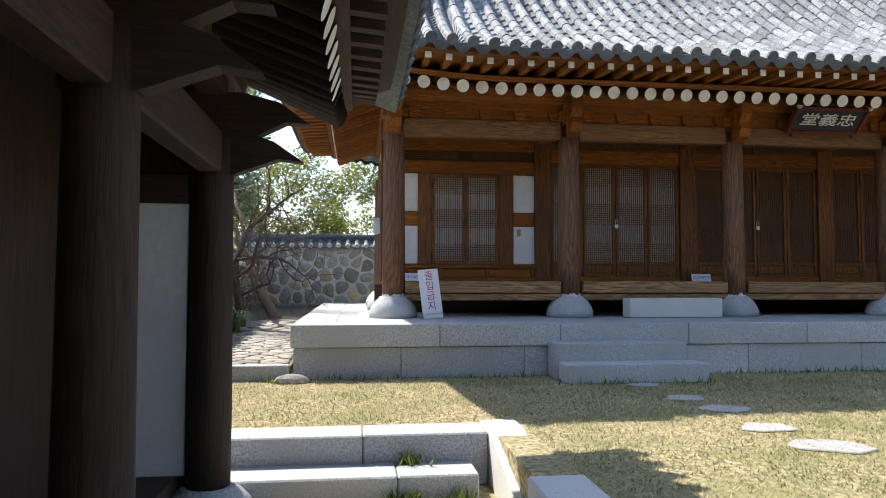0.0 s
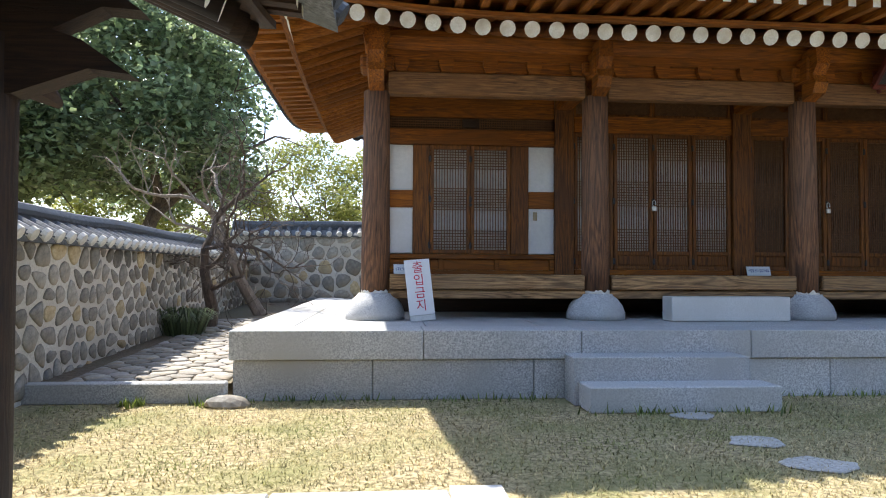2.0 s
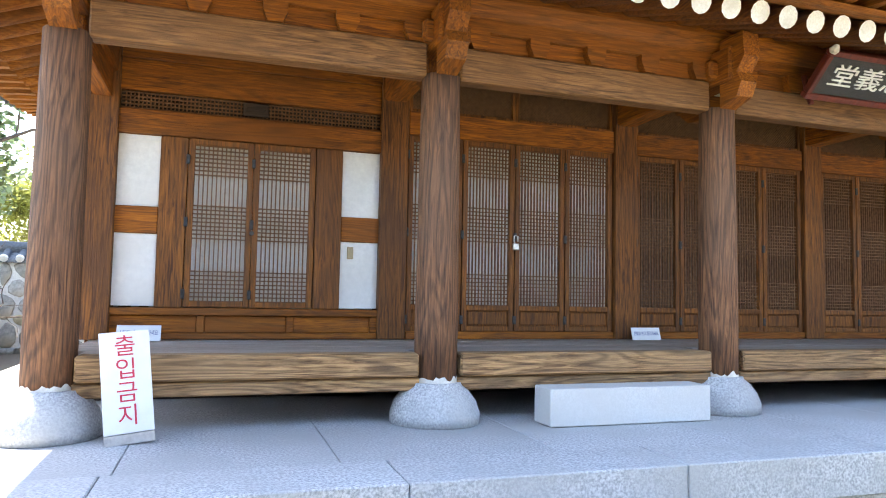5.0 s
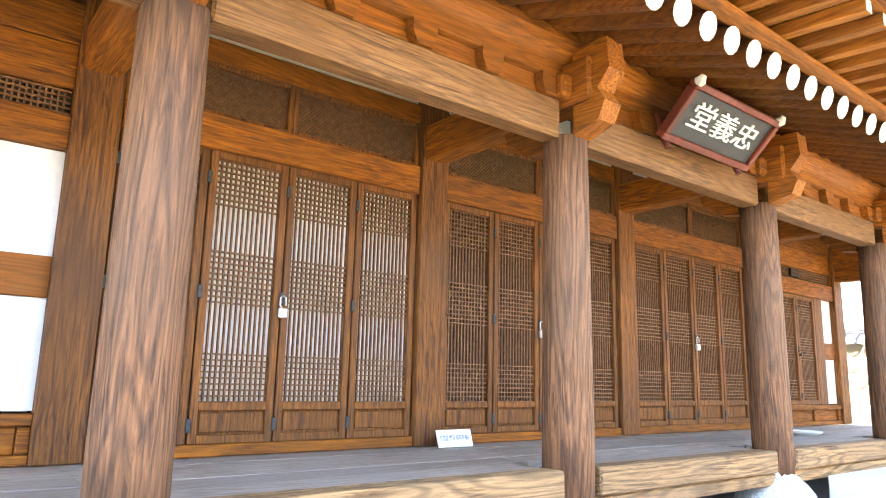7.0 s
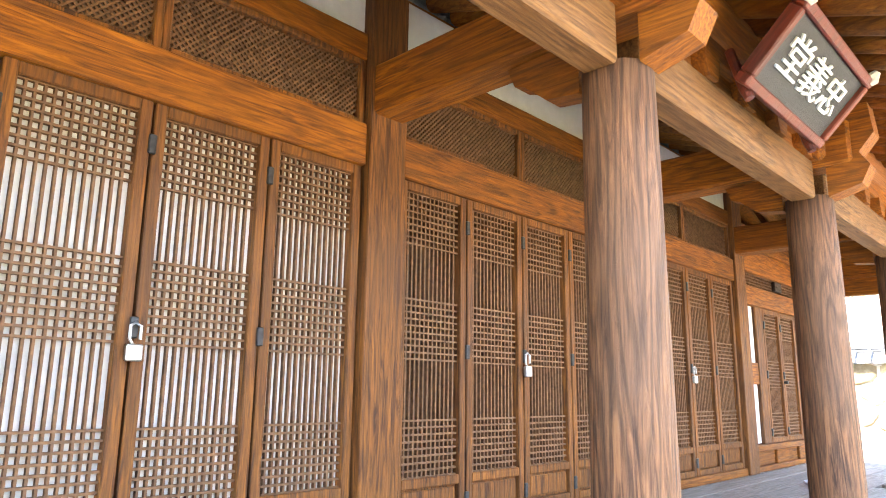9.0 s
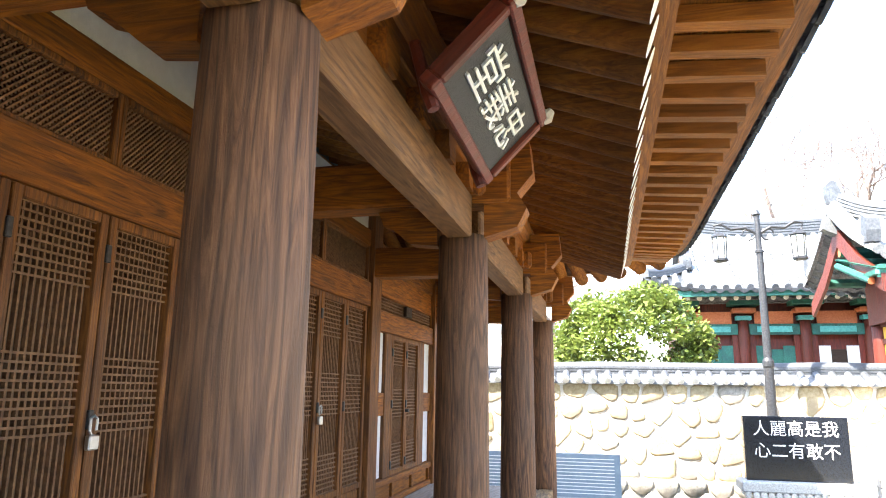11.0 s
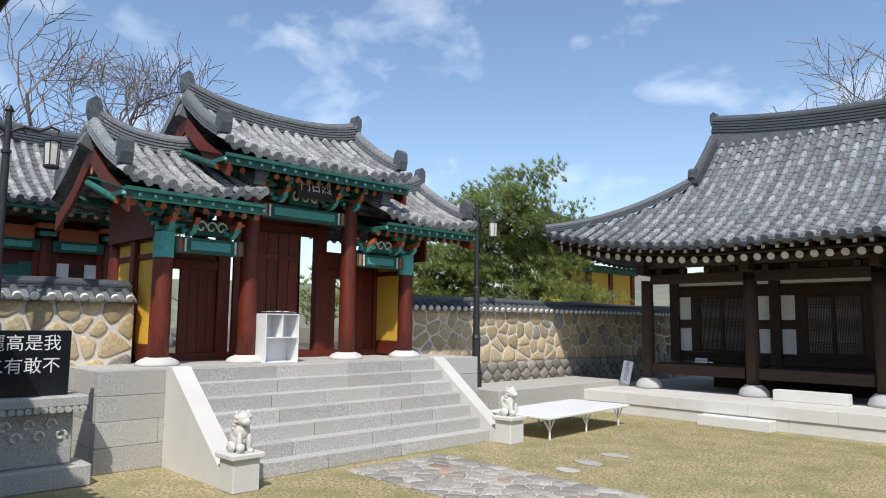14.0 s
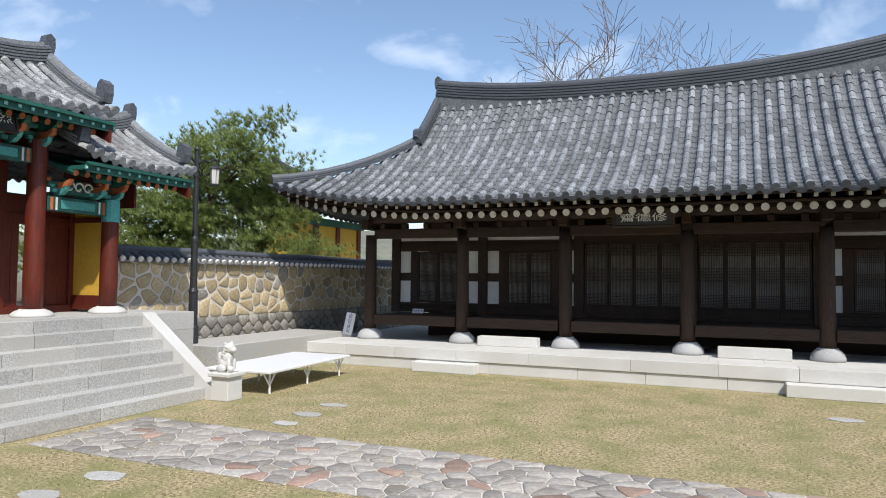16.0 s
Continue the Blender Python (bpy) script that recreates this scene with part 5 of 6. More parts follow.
court_wall("rubble wall of ochre and grey stones with tiled capping, partly sunlit", 17.9, 4.3, 17.9, 19.5, 0, 1.0, 2.62, lambda c: c < 7, 11, 0.42)
court_wall("rubble wall over cut stone footing with tiled capping", 17.9, -22, 17.9, -1.75, 0, 1.25, 2.62, lambda c: c > 9, 12, 0.42)
court_wall("low rubble wall of rounded stones with black tiled capping", -2.65, 18.5, -2.65, 5.5, 0, 0.05, 1.5, lambda c: 2.5 < c, 13, 0.26, yellow=False)
court_wall("grey rubble back wall with black tiled capping", 12, 18.9, -2.9, 18.9, 0.2, 0.6, 2.1, lambda c: c > 10, 14, 0.36, yellow=False)

# the strip beside the hall, with its kerb
strip_bed = raw("side_path", [(-2.5, 8.45, 0.16), (-0.6, 8.45, 0.16), (-0.6, 18.7, 0.5), (-2.5, 18.7, 0.5)], [(0, 1, 2, 3)], M_SOIL)
tagged(strip_bed, "soil strip beside the hall", "path", kind="structure")
lay("flagstone", cells(1.5, 6.0, 0.24, 21, 0.02, 0.7, 0.3, 0.12), Matrix.Translation((-2.15, 8.5, 0.165)) @ Matrix.Rotation(math.atan(0.033), 4, "X"), 0.02, strip_bed, [M_STONE, M_FLAG], seed=3, shrink=0.92)
kerb = part("kerb", boxes((-2.5, -0.62, 8.28, 8.44, 0, 0.19), bevel=0.01), M_GRAN)
tagged(kerb, "granite kerb beside the platform", "kerb", kind="structure")

# flagstone path across the court
court_path = raw("flagstone_path", [(3.0, 0.3, 0.006), (13.9, 0.3, 0.006), (13.9, 2.35, 0.006), (3.0, 2.35, 0.006)], [(0, 1, 2, 3)], M_MORTAR)
tagged(court_path, "crazy paving path of grey and reddish flagstones", "path", kind="structure")
lay("flagstone", cells(10.9, 2.05, 0.30, 31, 0.022, 0.9, 0.49, 0.12), Matrix.Translation((3.0, 0.3, 0.004)), 0.02, court_path, [M_FLAG, M_FLAG, M_FLAGR, M_STONE], seed=4, shrink=0.93)


def flat_stone(x, y, w, d, seed):
    r = random.Random(seed)
    n = 9
    bm = bmesh.new()
    out = [(x + w * 0.38 * math.cos(2 * math.pi * k / n) * r.uniform(0.75, 1.2), y + d * 0.38 * math.sin(2 * math.pi * k / n) * r.uniform(0.75, 1.2)) for k in range(n)]
    prism(bm, out, 0.0, 0.016, "z")
    bmesh.ops.bevel(bm, geom=bm.edges[:], offset=0.008, segments=1, affect="EDGES")
    o = part("stepping_stone", bm, M_GRANL)
    tagged(o, "flat grey stepping stone set in the lawn", "stepping stone", "stepping stones")


# ---- steps from the lower path, and the side house at its edge ----
low_steps = empty("low_steps")
tagged(low_steps, "weathered granite steps up to the lawn", "steps")
part("step", boxes((-0.85, 0.25, 5.18, 5.58, -0.4, 0.01), bevel=0.012), M_GRAN, low_steps)
part("step", boxes((0.256, 1.24, 5.18, 5.58, -0.4, 0.012), bevel=0.012), M_GRAN, low_steps)
part("step", boxes((-0.85, 0.5, 4.78, 5.178, -0.4, -0.2), bevel=0.012), M_GRAN, low_steps)
part("step", boxes((0.506, 1.1, 4.78, 5.178, -0.4, -0.2), bevel=0.012), M_GRAN, low_steps)
bm = bmesh.new()
prism(bm, [(3.96, -0.4), (5.58, -0.4), (5.58, 0.03), (5.2, 0.03), (3.96, -0.3)], 1.245, 1.54, "x")
part("cheek_stone", bm, M_GRANW, low_steps, "pale sloping cheek stone")
kb = part("retaining_kerb", boxes((1.25, 1.62, -8, 3.95, -0.4, 0.01), bevel=0.012), M_GRANW)
tagged(kb, "granite kerb holding the lawn edge", "kerb", kind="structure")
for i in range(6):
    o = part("path_slab", boxes((-0.7, 1.1, 1.0 + i * 0.58, 1.57 + i * 0.58, -0.398, -0.37), bevel=0.008), M_GRANW)
    tagged(o, "pale slab of the lower path", "paving slab", "lower path slabs")

side = empty("hanok_side_house")
tagged(side, "dark timber side house with white walls and low tiled eaves", "hanok")
DY = [4.66, 2.55, 0.42, -1.7]
DX = -0.80
SZ = 0.2
for y in DY:
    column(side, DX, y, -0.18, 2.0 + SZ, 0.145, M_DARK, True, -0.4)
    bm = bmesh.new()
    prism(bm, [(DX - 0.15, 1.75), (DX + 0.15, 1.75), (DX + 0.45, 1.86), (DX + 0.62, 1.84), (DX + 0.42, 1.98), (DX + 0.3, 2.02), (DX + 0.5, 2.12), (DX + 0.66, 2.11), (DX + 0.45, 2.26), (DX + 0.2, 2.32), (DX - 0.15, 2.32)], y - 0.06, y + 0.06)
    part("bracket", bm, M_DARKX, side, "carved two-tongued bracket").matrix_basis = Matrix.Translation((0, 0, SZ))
bm = bmesh.new()
for dz in (0, 0.27):
    pts = [(DX, DY[0] + d, 1.86 + SZ + dz + 0.06 * math.sin(d * 4)) for d in (0.0, 0.2, 0.4, 0.55, 0.68)]
    tube(bm, pts, [0.07, 0.075, 0.06, 0.045, 0.02], 8, squash=1.4)
part("bracket_tongue", bm, M_DARKY, side)
for a, b in zip(DY, DY[1:]):
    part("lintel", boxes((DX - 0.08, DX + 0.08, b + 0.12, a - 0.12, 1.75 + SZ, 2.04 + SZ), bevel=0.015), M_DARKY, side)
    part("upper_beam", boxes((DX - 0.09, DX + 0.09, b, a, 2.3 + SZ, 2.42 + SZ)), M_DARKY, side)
    # near-black boards carry the dimness of the house interior in their colour
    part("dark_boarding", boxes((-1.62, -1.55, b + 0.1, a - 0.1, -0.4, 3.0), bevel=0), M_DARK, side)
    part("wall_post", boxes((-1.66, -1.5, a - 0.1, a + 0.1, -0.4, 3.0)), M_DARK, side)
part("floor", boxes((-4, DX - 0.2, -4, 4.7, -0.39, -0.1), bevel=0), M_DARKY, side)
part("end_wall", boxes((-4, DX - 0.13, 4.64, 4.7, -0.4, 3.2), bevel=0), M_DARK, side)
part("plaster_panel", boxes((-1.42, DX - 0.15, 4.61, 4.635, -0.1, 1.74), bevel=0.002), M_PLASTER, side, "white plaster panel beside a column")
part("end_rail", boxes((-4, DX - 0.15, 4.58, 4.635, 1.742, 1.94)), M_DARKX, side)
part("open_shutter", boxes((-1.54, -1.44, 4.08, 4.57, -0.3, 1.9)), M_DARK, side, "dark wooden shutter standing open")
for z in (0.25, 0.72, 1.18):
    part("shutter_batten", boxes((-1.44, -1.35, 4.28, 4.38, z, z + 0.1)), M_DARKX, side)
# wall behind the camera and ceiling, added to keep light out of the interior
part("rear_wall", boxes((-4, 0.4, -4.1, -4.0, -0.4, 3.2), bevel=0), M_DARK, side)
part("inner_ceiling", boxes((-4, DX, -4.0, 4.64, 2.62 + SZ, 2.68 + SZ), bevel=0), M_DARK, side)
bm = bmesh.new()
tube(bm, [(DX, -3, 2.55 + SZ), (DX, 5.2, 2.55 + SZ)], 0.14, 10)
part("purlin", bm, M_DARKY, side)
turn = empty("eave")
turn.parent = side
turn.matrix_basis = Matrix.Translation((0.55, 0, 0)) @ Matrix.Rotation(math.pi / 2, 4, "Z")
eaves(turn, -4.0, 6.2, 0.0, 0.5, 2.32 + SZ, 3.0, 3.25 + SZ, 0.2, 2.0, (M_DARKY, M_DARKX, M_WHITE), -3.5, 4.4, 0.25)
bm = bmesh.new()
prism(bm, [(0.55, 2.60), (0.55, 2.66), (-2.2, 4.3), (-5, 2.66), (-5, 2.6), (-2.2, 3.6)], -4.0, 6.2)
part("tile_bed", bm, M_TILEB, side).matrix_basis = Matrix.Translation((0, 0, SZ))
tl = part("cover_tile", half_tile(0.075, 0.4), M_TILED, side)
ds = bmesh.new()
tube(ds, [(0, -0.012, 0.026), (0, 0.03, 0.026)], 0.077, 10)
de = part("eave_end_tile", ds, M_TILED, side)
for i in range(38):
    y = -3.9 + i * 0.27
    for j in range(9):
        m = Matrix.Translation((0.57 - 0.31 * j, y, 2.66 + SZ + 0.185 * j)) @ Matrix.Rotation(math.pi / 2, 4, "Z") @ Matrix.Rotation(0.54, 4, "X")
        if i == j == 0:
            tl.matrix_basis = de.matrix_basis = m
        else:
            again(tl, m, side)
            if j == 0:
                again(de, m, side)


# ---- trees and shrubs ----
def limbs(bm, rnd, p, d, length, r, depth, wild, tips, split=3, n=6, droop=0.0, least=0.004):
    """Grows a limb in crooked steps and lets it fork; keeps the places of the tips."""
    pts, rad = [Vector(p)], [r]
    q, dd = Vector(p), Vector(d).normalized()
    steps = 4
    for k in range(steps):
        dd = (dd + Vector((rnd.uniform(-wild, wild), rnd.uniform(-wild, wild), rnd.uniform(-wild, wild) * 0.7 - droop))).normalized()
        q = q + dd * length / steps
        pts.append(q.copy())
        rad.append(max(least, r * (1 - 0.42 * (k + 1) / steps)))
    tube(bm, pts, rad, max(3, n))
    if depth <= 0:
        tips.append((q.copy(), dd.copy()))
        return
    for k in range(split):
        a = rnd.uniform(0, 6.283)
        side = dd.cross(Vector((math.cos(a), math.sin(a), 0.3))).normalized()
        nd = (dd * rnd.uniform(0.5, 0.9) + side * rnd.uniform(0.5, 0.95)).normalized()
        at = pts[-1] if k < 2 else pts[rnd.choice((2, 3))]
        limbs(bm, rnd, at, nd, length * rnd.uniform(0.6, 0.85), rad[-1] * (0.9 if k == 0 else 0.7), depth - 1, wild, tips, split, n - 1, droop, least)


def leaves(centres, count, size, rnd, spread, shape=(1, 1, 1), long=1.6):
    """Small pointed leaves scattered in clumps."""
    vs, fs = [], []
    for c in centres:
        for _ in range(count):
            while True:
                o = Vector((rnd.uniform(-1, 1), rnd.uniform(-1, 1), rnd.uniform(-1, 1)))
                if o.length < 1:
                    break
            p = Vector(c) + Vector((o.x * shape[0], o.y * shape[1], o.z * shape[2])) * spread
            a = Vector((rnd.uniform(-1, 1), rnd.uniform(-1, 1), rnd.uniform(-0.6, 0.8))).normalized()
            b = a.cross(Vector((rnd.uniform(-1, 1), rnd.uniform(-1, 1), 1))).normalized()
            s = size * rnd.uniform(0.6, 1.3)
            k = len(vs)
            vs += [tuple(p - a * s * long / 2), tuple(p + b * s * 0.5), tuple(p + a * s * long / 2), tuple(p - b * s * 0.5)]
            fs.append((k, k + 1, k + 2, k + 3))
    return vs, fs


def bare_tree(name, label, x, y, z, h, seed, depth=5, wild=0.28, r=0.3, lean=(0, 0, 1), material=None, split=3, first=0.34, n=7, least=0.004):
    t = empty(name)
    tagged(t, label, "tree")
    rnd, tips, bm = random.Random(seed), [], bmesh.new()
    limbs(bm, rnd, (x, y, z), lean, h * first, r, depth, wild, tips, split, n, 0.0, least)
    part("trunk", bm, material or M_BARKG, t)
    return t, tips


def leafy_tree(label, x, y, z, h, crown, seed, leaf, count, size, clumps, bark=None):
    t = empty("tree")
    tagged(t, label, "tree")
    rnd, tips, bm = random.Random(seed), [], bmesh.new()
    limbs(bm, rnd, (x, y, z), (0.1, 0, 1), h * 0.36, crown * 0.075, 3, 0.2, tips, 3, 7)
    part("trunk", bm, bark or M_BARKD, t)
    cs = []
    for i in range(clumps):
        a, b = rnd.uniform(0, 6.283), rnd.uniform(-0.55, 1.0)
        q = math.sqrt(max(0, 1 - b * b)) * rnd.uniform(0.6, 1.05)
        cs.append((x + crown * q * math.cos(a), y + crown * q * math.sin(a), z + h * 0.58 + h * 0.4 * b * rnd.uniform(0.75, 1.05)))
    v, f = leaves(cs, count, size, rnd, crown * 0.27, (1, 1, 0.75))
    tagged(raw("crown", v, f, leaf, t), kind="stuff")
    return t


leafy_tree("dense dark evergreen tree behind the rubble wall", -7.0, 23.0, 0.3, 9.0, 4.0, 2, M_LEAFD, 300, 0.15, 130)
leafy_tree("dark evergreen tree behind the rubble wall", -11.5, 20.5, 0.3, 8.8, 3.6, 3, M_LEAFD, 240, 0.17, 80)
for i, (x, y, h) in enumerate(((-6.5, 31, 6.2), (-2.8, 33, 7.0), (0.6, 32, 6.6), (4.2, 34, 7.2), (8, 34, 6.5), (-10, 30, 5.5), (12, 34, 6.5))):
    leafy_tree("yellow-green tree in fresh spring leaf beyond the wall", x, y, 0.2, h, 2.6, 20 + i, M_LEAFY, 170, 0.10, 60, M_BARKG)
bare_tree("gnarled_tree", "gnarled bare pruned fruit tree beside the wall", -2.0, 13.2, 0.25, 3.5, 6, 4, 0.55, 0.115, (-0.25, -0.1, 1), M_BARKD, 4, 0.40, 7)
bare_tree("gnarled_tree", "leaning bare pruned fruit tree with thick trunk", -1.55, 15.4, 0.35, 3.9, 21, 4, 0.42, 0.13, (-0.4, 0.0, 1), M_BARK, 3, 0.48, 7)
bare_tree("tree", "tall bare winter tree behind the gate", 40.0, -0.4, 1.5, 20, 12, 5, 0.26, 0.5, (0, 0.05, 1), M_BARKG, 5, 0.25, 7, 0.015)
bare_tree("tree", "tall bare winter tree beyond the wall", 40.0, 11.5, 1.5, 16, 14, 4, 0.26, 0.3, (0, 0.05, 1), M_BARKG, 5, 0.28, 7, 0.018)
bare_tree("tree", "bare purple-grey tree behind the study hall", 12.3, -31.0, 0, 22.5, 15, 5, 0.2, 0.42, (0, 0, 1), M_BARKG, 5, 0.26, 7, 0.014)
bare_tree("tree", "bare purple-grey tree behind the study hall", 8.8, -34.0, 0, 22.5, 17, 5, 0.2, 0.42, (0, 0, 1), M_BARKG, 5, 0.26, 7, 0.014)


def pine(x, y, z, h, seed):
    t = empty("pine_tree")
    tagged(t, "spreading green pine tree behind the wall", "tree")
    rnd, tips, bm = random.Random(seed), [], bmesh.new()
    limbs(bm, rnd, (x, y, z), (0.1, -0.2, 1), h * 0.45, 0.22, 3, 0.3, tips, 4, 7)
    part("trunk", bm, M_BARKD, t)
    cs = []
    for p, d in tips:
        cs += [p + Vector((rnd.uniform(-0.4, 0.4), rnd.uniform(-0.4, 0.4), rnd.uniform(-0.1, 0.3))) for _ in range(3)]
    for _ in range(80):
        a, rr_ = rnd.uniform(0, 6.283), 3.9 * math.sqrt(rnd.random())
        cs.append(Vector((x + rr_ * 0.8 * math.cos(a), y + rr_ * math.sin(a), z + h * (0.95 - 0.16 * rr_) * rnd.uniform(0.42, 1.05))))
    vs, fs = [], []
    for c in cs:
        for _ in range(14):
            o = c + Vector((rnd.uniform(-0.5, 0.5), rnd.uniform(-0.5, 0.5), rnd.uniform(-0.2, 0.2)))
            for _ in range(20):
                a = Vector((rnd.uniform(-1, 1), rnd.uniform(-1, 1), rnd.uniform(-0.1, 1.1))).normalized() * rnd.uniform(0.14, 0.26)
                b = a.cross(Vector((0.3, 0.5, 1))).normalized() * 0.015
                k = len(vs)
                vs += [tuple(o - b), tuple(o + b), tuple(o + a)]
                fs.append((k, k + 1, k + 2))
    tagged(raw("crown", vs, fs, M_PINE, t), kind="stuff")


pine(21.4, -9.4, 1.5, 6.2, 5)
pine(21.8, -12.6, 1.5, 5.4, 6)
pine(23.5, -6.2, 1.5, 4.6, 7)
bush = empty("bush")
tagged(bush, "round clipped yellow-green bush behind the wall", "bush")
rnd_b = random.Random(31)
bm = bmesh.new()
for k in range(5):
    tube(bm, [(21, 8.6, 1.5), (21 + rnd_b.uniform(-0.5, 0.5), 8.6 + rnd_b.uniform(-0.6, 0.6), 2.7)], [0.06, 0.03], 6)
part("stem", bm, M_BARKD, bush)
cs = []
for k in range(110):
    a, b = rnd_b.uniform(0, 6.283), rnd_b.uniform(-0.7, 1.0)
    q = math.sqrt(1 - b * b)
    cs.append((21 + 1.2 * q * math.cos(a), 8.6 + 1.55 * q * math.sin(a), 3.45 + 1.25 * b * rnd_b.uniform(0.85, 1.08)))
v, f = leaves(cs, 130, 0.085, rnd_b, 0.34)
tagged(raw("crown", v, f, M_LEAFB, bush), kind="stuff")
lily = empty("bush")
tagged(lily, "clump of dark strap leaves under the bare tree", "plant")
vs, fs = [], []
for k in range(260):
    a, r0 = rnd_b.uniform(0, 6.283), rnd_b.uniform(0.0, 0.32)
    p = Vector((-2.15 + r0 * math.cos(a), 12.3 + r0 * math.sin(a), 0.28))
    o, s = Vector((math.cos(a), math.sin(a), 0)), Vector((-math.sin(a), math.cos(a), 0)) * 0.014
    h, q = rnd_b.uniform(0.22, 0.42), len(vs)
    vs += [tuple(p - s), tuple(p + s), tuple(p + o * h * 0.4 + Vector((0, 0, h)) + s), tuple(p + o * h * 0.4 + Vector((0, 0, h)) - s), tuple(p + o * h * 0.95 + Vector((0, 0, h * 0.75)))]
    fs += [(q, q + 1, q + 2, q + 3), (q + 3, q + 2, q + 4)]
tagged(raw("foliage", vs, fs, M_LEAFD, lily), kind="stuff")

# tufts of weeds at the foot of the platform and on the low steps
vs, fs = [], []
for k in range(900):
    if k < 560:
        x, y, z0 = rnd_b.uniform(-0.6, 14), 8.36 - abs(rnd_b.gauss(0, 0.06)), 0.0
        if 2.55 < x < 4.5:
            y -= 0.75
    else:
        x, y, z0 = rnd_b.choice(((0.55, 4.76, -0.37), (0.95, 4.74, -0.37), (-0.7, 8.2, 0), (-1.4, 8.2, 0), (0.62, 5.16, -0.2)))
        x, y = x + rnd_b.gauss(0, 0.07), y - abs(rnd_b.gauss(0, 0.05))
    a, h = rnd_b.uniform(0, 6.283), rnd_b.uniform(0.04, 0.12)
    q = len(vs)
    dx, dy = math.cos(a), math.sin(a)
    vs += [(x - dy * 0.01, y + dx * 0.01, z0), (x + dy * 0.01, y - dx * 0.01, z0), (x + dx * h * 0.6, y + dy * h * 0.6, z0 + h)]
    fs.append((q, q + 1, q + 2))
tagged(raw("weeds", vs, fs, M_LEAFB), "small green weeds in the stone joints", "weeds", kind="stuff")
for x, y, w, d, s in ((3.53, 7.46, 0.55, 0.4, 13), (3.58, 6.55, 0.6, 0.45, 1), (3.65, 5.95, 0.62, 0.46, 2), (3.58, 5.11, 0.64, 0.5, 3), (3.66, 4.45, 0.8, 0.55, 4), (11.78, -1.96, 0.7, 0.4, 5), (11.7, -1.05, 0.75, 0.45, 6), (11.6, -0.3, 0.7, 0.4, 7), (11.78, 3.74, 0.75, 0.45, 8), (11.73, 2.95, 0.8, 0.5, 9), (3.4, -4.63, 0.8, 0.5, 10), (3.6, 3.4, 0.7, 0.5, 11), (4.2, 2.5, 0.7, 0.5, 12)):
    flat_stone(x, y, w, d, s)
bm = bmesh.new()
bmesh.ops.create_icosphere(bm, subdivisions=2, radius=0.2)
for v_ in bm.verts:
    v_.co = Vector((v_.co.x * 1.1, v_.co.y * 0.7, max(-0.02, v_.co.z * 0.45))) * (1 + 0.14 * noise.noise(v_.co * 6)) + Vector((-0.55, 8.12, 0.02))
st = part("field_stone", bm, M_STONE)
tagged(st, "small pale field stone at the platform corner", "stone")

# ---- ground beyond the east wall, the houses there, and far hills ----
terrace = part("upper_terrace", boxes((20.35, 75, -45, 45, 0.0, 1.5), bevel=0), M_SOIL)
tagged(terrace, "bare raised ground behind the gate", "ground", kind="structure")
wing = part("low_terrace", boxes((15.9, 17.58, -9.0, -3.6, 0.0, 0.72), bevel=0.02), M_GRANL)
tagged(wing, "granite edged terrace at the foot of the wall", "terrace", kind="structure")

shrine = empty("painted_shrine_house", GM)
tagged(shrine, "painted house with green brackets behind the court wall", "hanok")
for x in (-7.0, -5.4, -3.8, -2.2, -0.6):
    column(shrine, x, 25.5, 2.1, 4.5, 0.16, M_RED, True, 1.5)
    for t_ in range(3):
        part("bracket_arm", boxes((x - 0.2 - 0.1 * t_, x + 0.2 + 0.1 * t_, 25.3 - 0.16 * t_, 25.6, 4.5 + 0.2 * t_, 4.62 + 0.2 * t_)), (M_AQUA, M_ORANGE, M_GREEN)[t_], shrine)
for a, b in ((-7.0, -5.4), (-5.4, -3.8), (-3.8, -2.2), (-2.2, -0.6)):
    part("painted_lintel", boxes((a + 0.15, b - 0.15, 25.42, 25.58, 4.1, 4.4)), M_GREEN, shrine)
    part("lintel_field", boxes((a + 0.35, b - 0.35, 25.405, 25.418, 4.17, 4.33), bevel=0.002), M_AQUA, shrine)
    part("orange_panel", boxes((a + 0.3, b - 0.3, 25.45, 25.5, 4.402, 4.75), bevel=0), M_ORANGE, shrine)
    part("frame_post", boxes((a + 0.15, a + 0.3, 25.5, 25.6, 1.5, 4.1), (b - 0.3, b - 0.15, 25.5, 25.6, 1.5, 4.1)), M_RED, shrine)
    part("green_door", boxes((a + 0.3, b - 0.3, 25.55, 25.6, 1.5, 3.7), bevel=0), M_GREEN if a < -5 else M_DARKX, shrine)
    part("white_panel", boxes((a + 0.3, a + 0.6, 25.52, 25.55, 2.2, 3.8), (b - 0.6, b - 0.3, 25.52, 25.55, 2.2, 3.8), bevel=0), M_PLASTER if a > -5 else M_GREEN, shrine)
part("back_wall", boxes((-7.2, -0.4, 25.7, 28.5, 1.5, 5.0), bevel=0), M_RED, shrine)
for i in range(27):
    x = -7.9 + i * 0.31
    bm = bmesh.new()
    tube(bm, [(x, 26.5, 5.75), (x, 24.35, 5.0)], 0.07, 8, True, 1)
    part("rafter", bm, [M_GREEN, M_WHITE], shrine)
part("fascia", boxes((-8.1, 0.3, 24.1, 24.2, 5.02, 5.18)), M_GREEN, shrine)
Roof(shrine, -3.9, 27.0, 4.25, 3.0, 5.2, 7.3, 3.0, 0.35, 2.0, 0.3, 0.6, tile=M_TILEP, bed=M_TILEB, tr=0.085)
annex = empty("ochre_annex_house", GM)
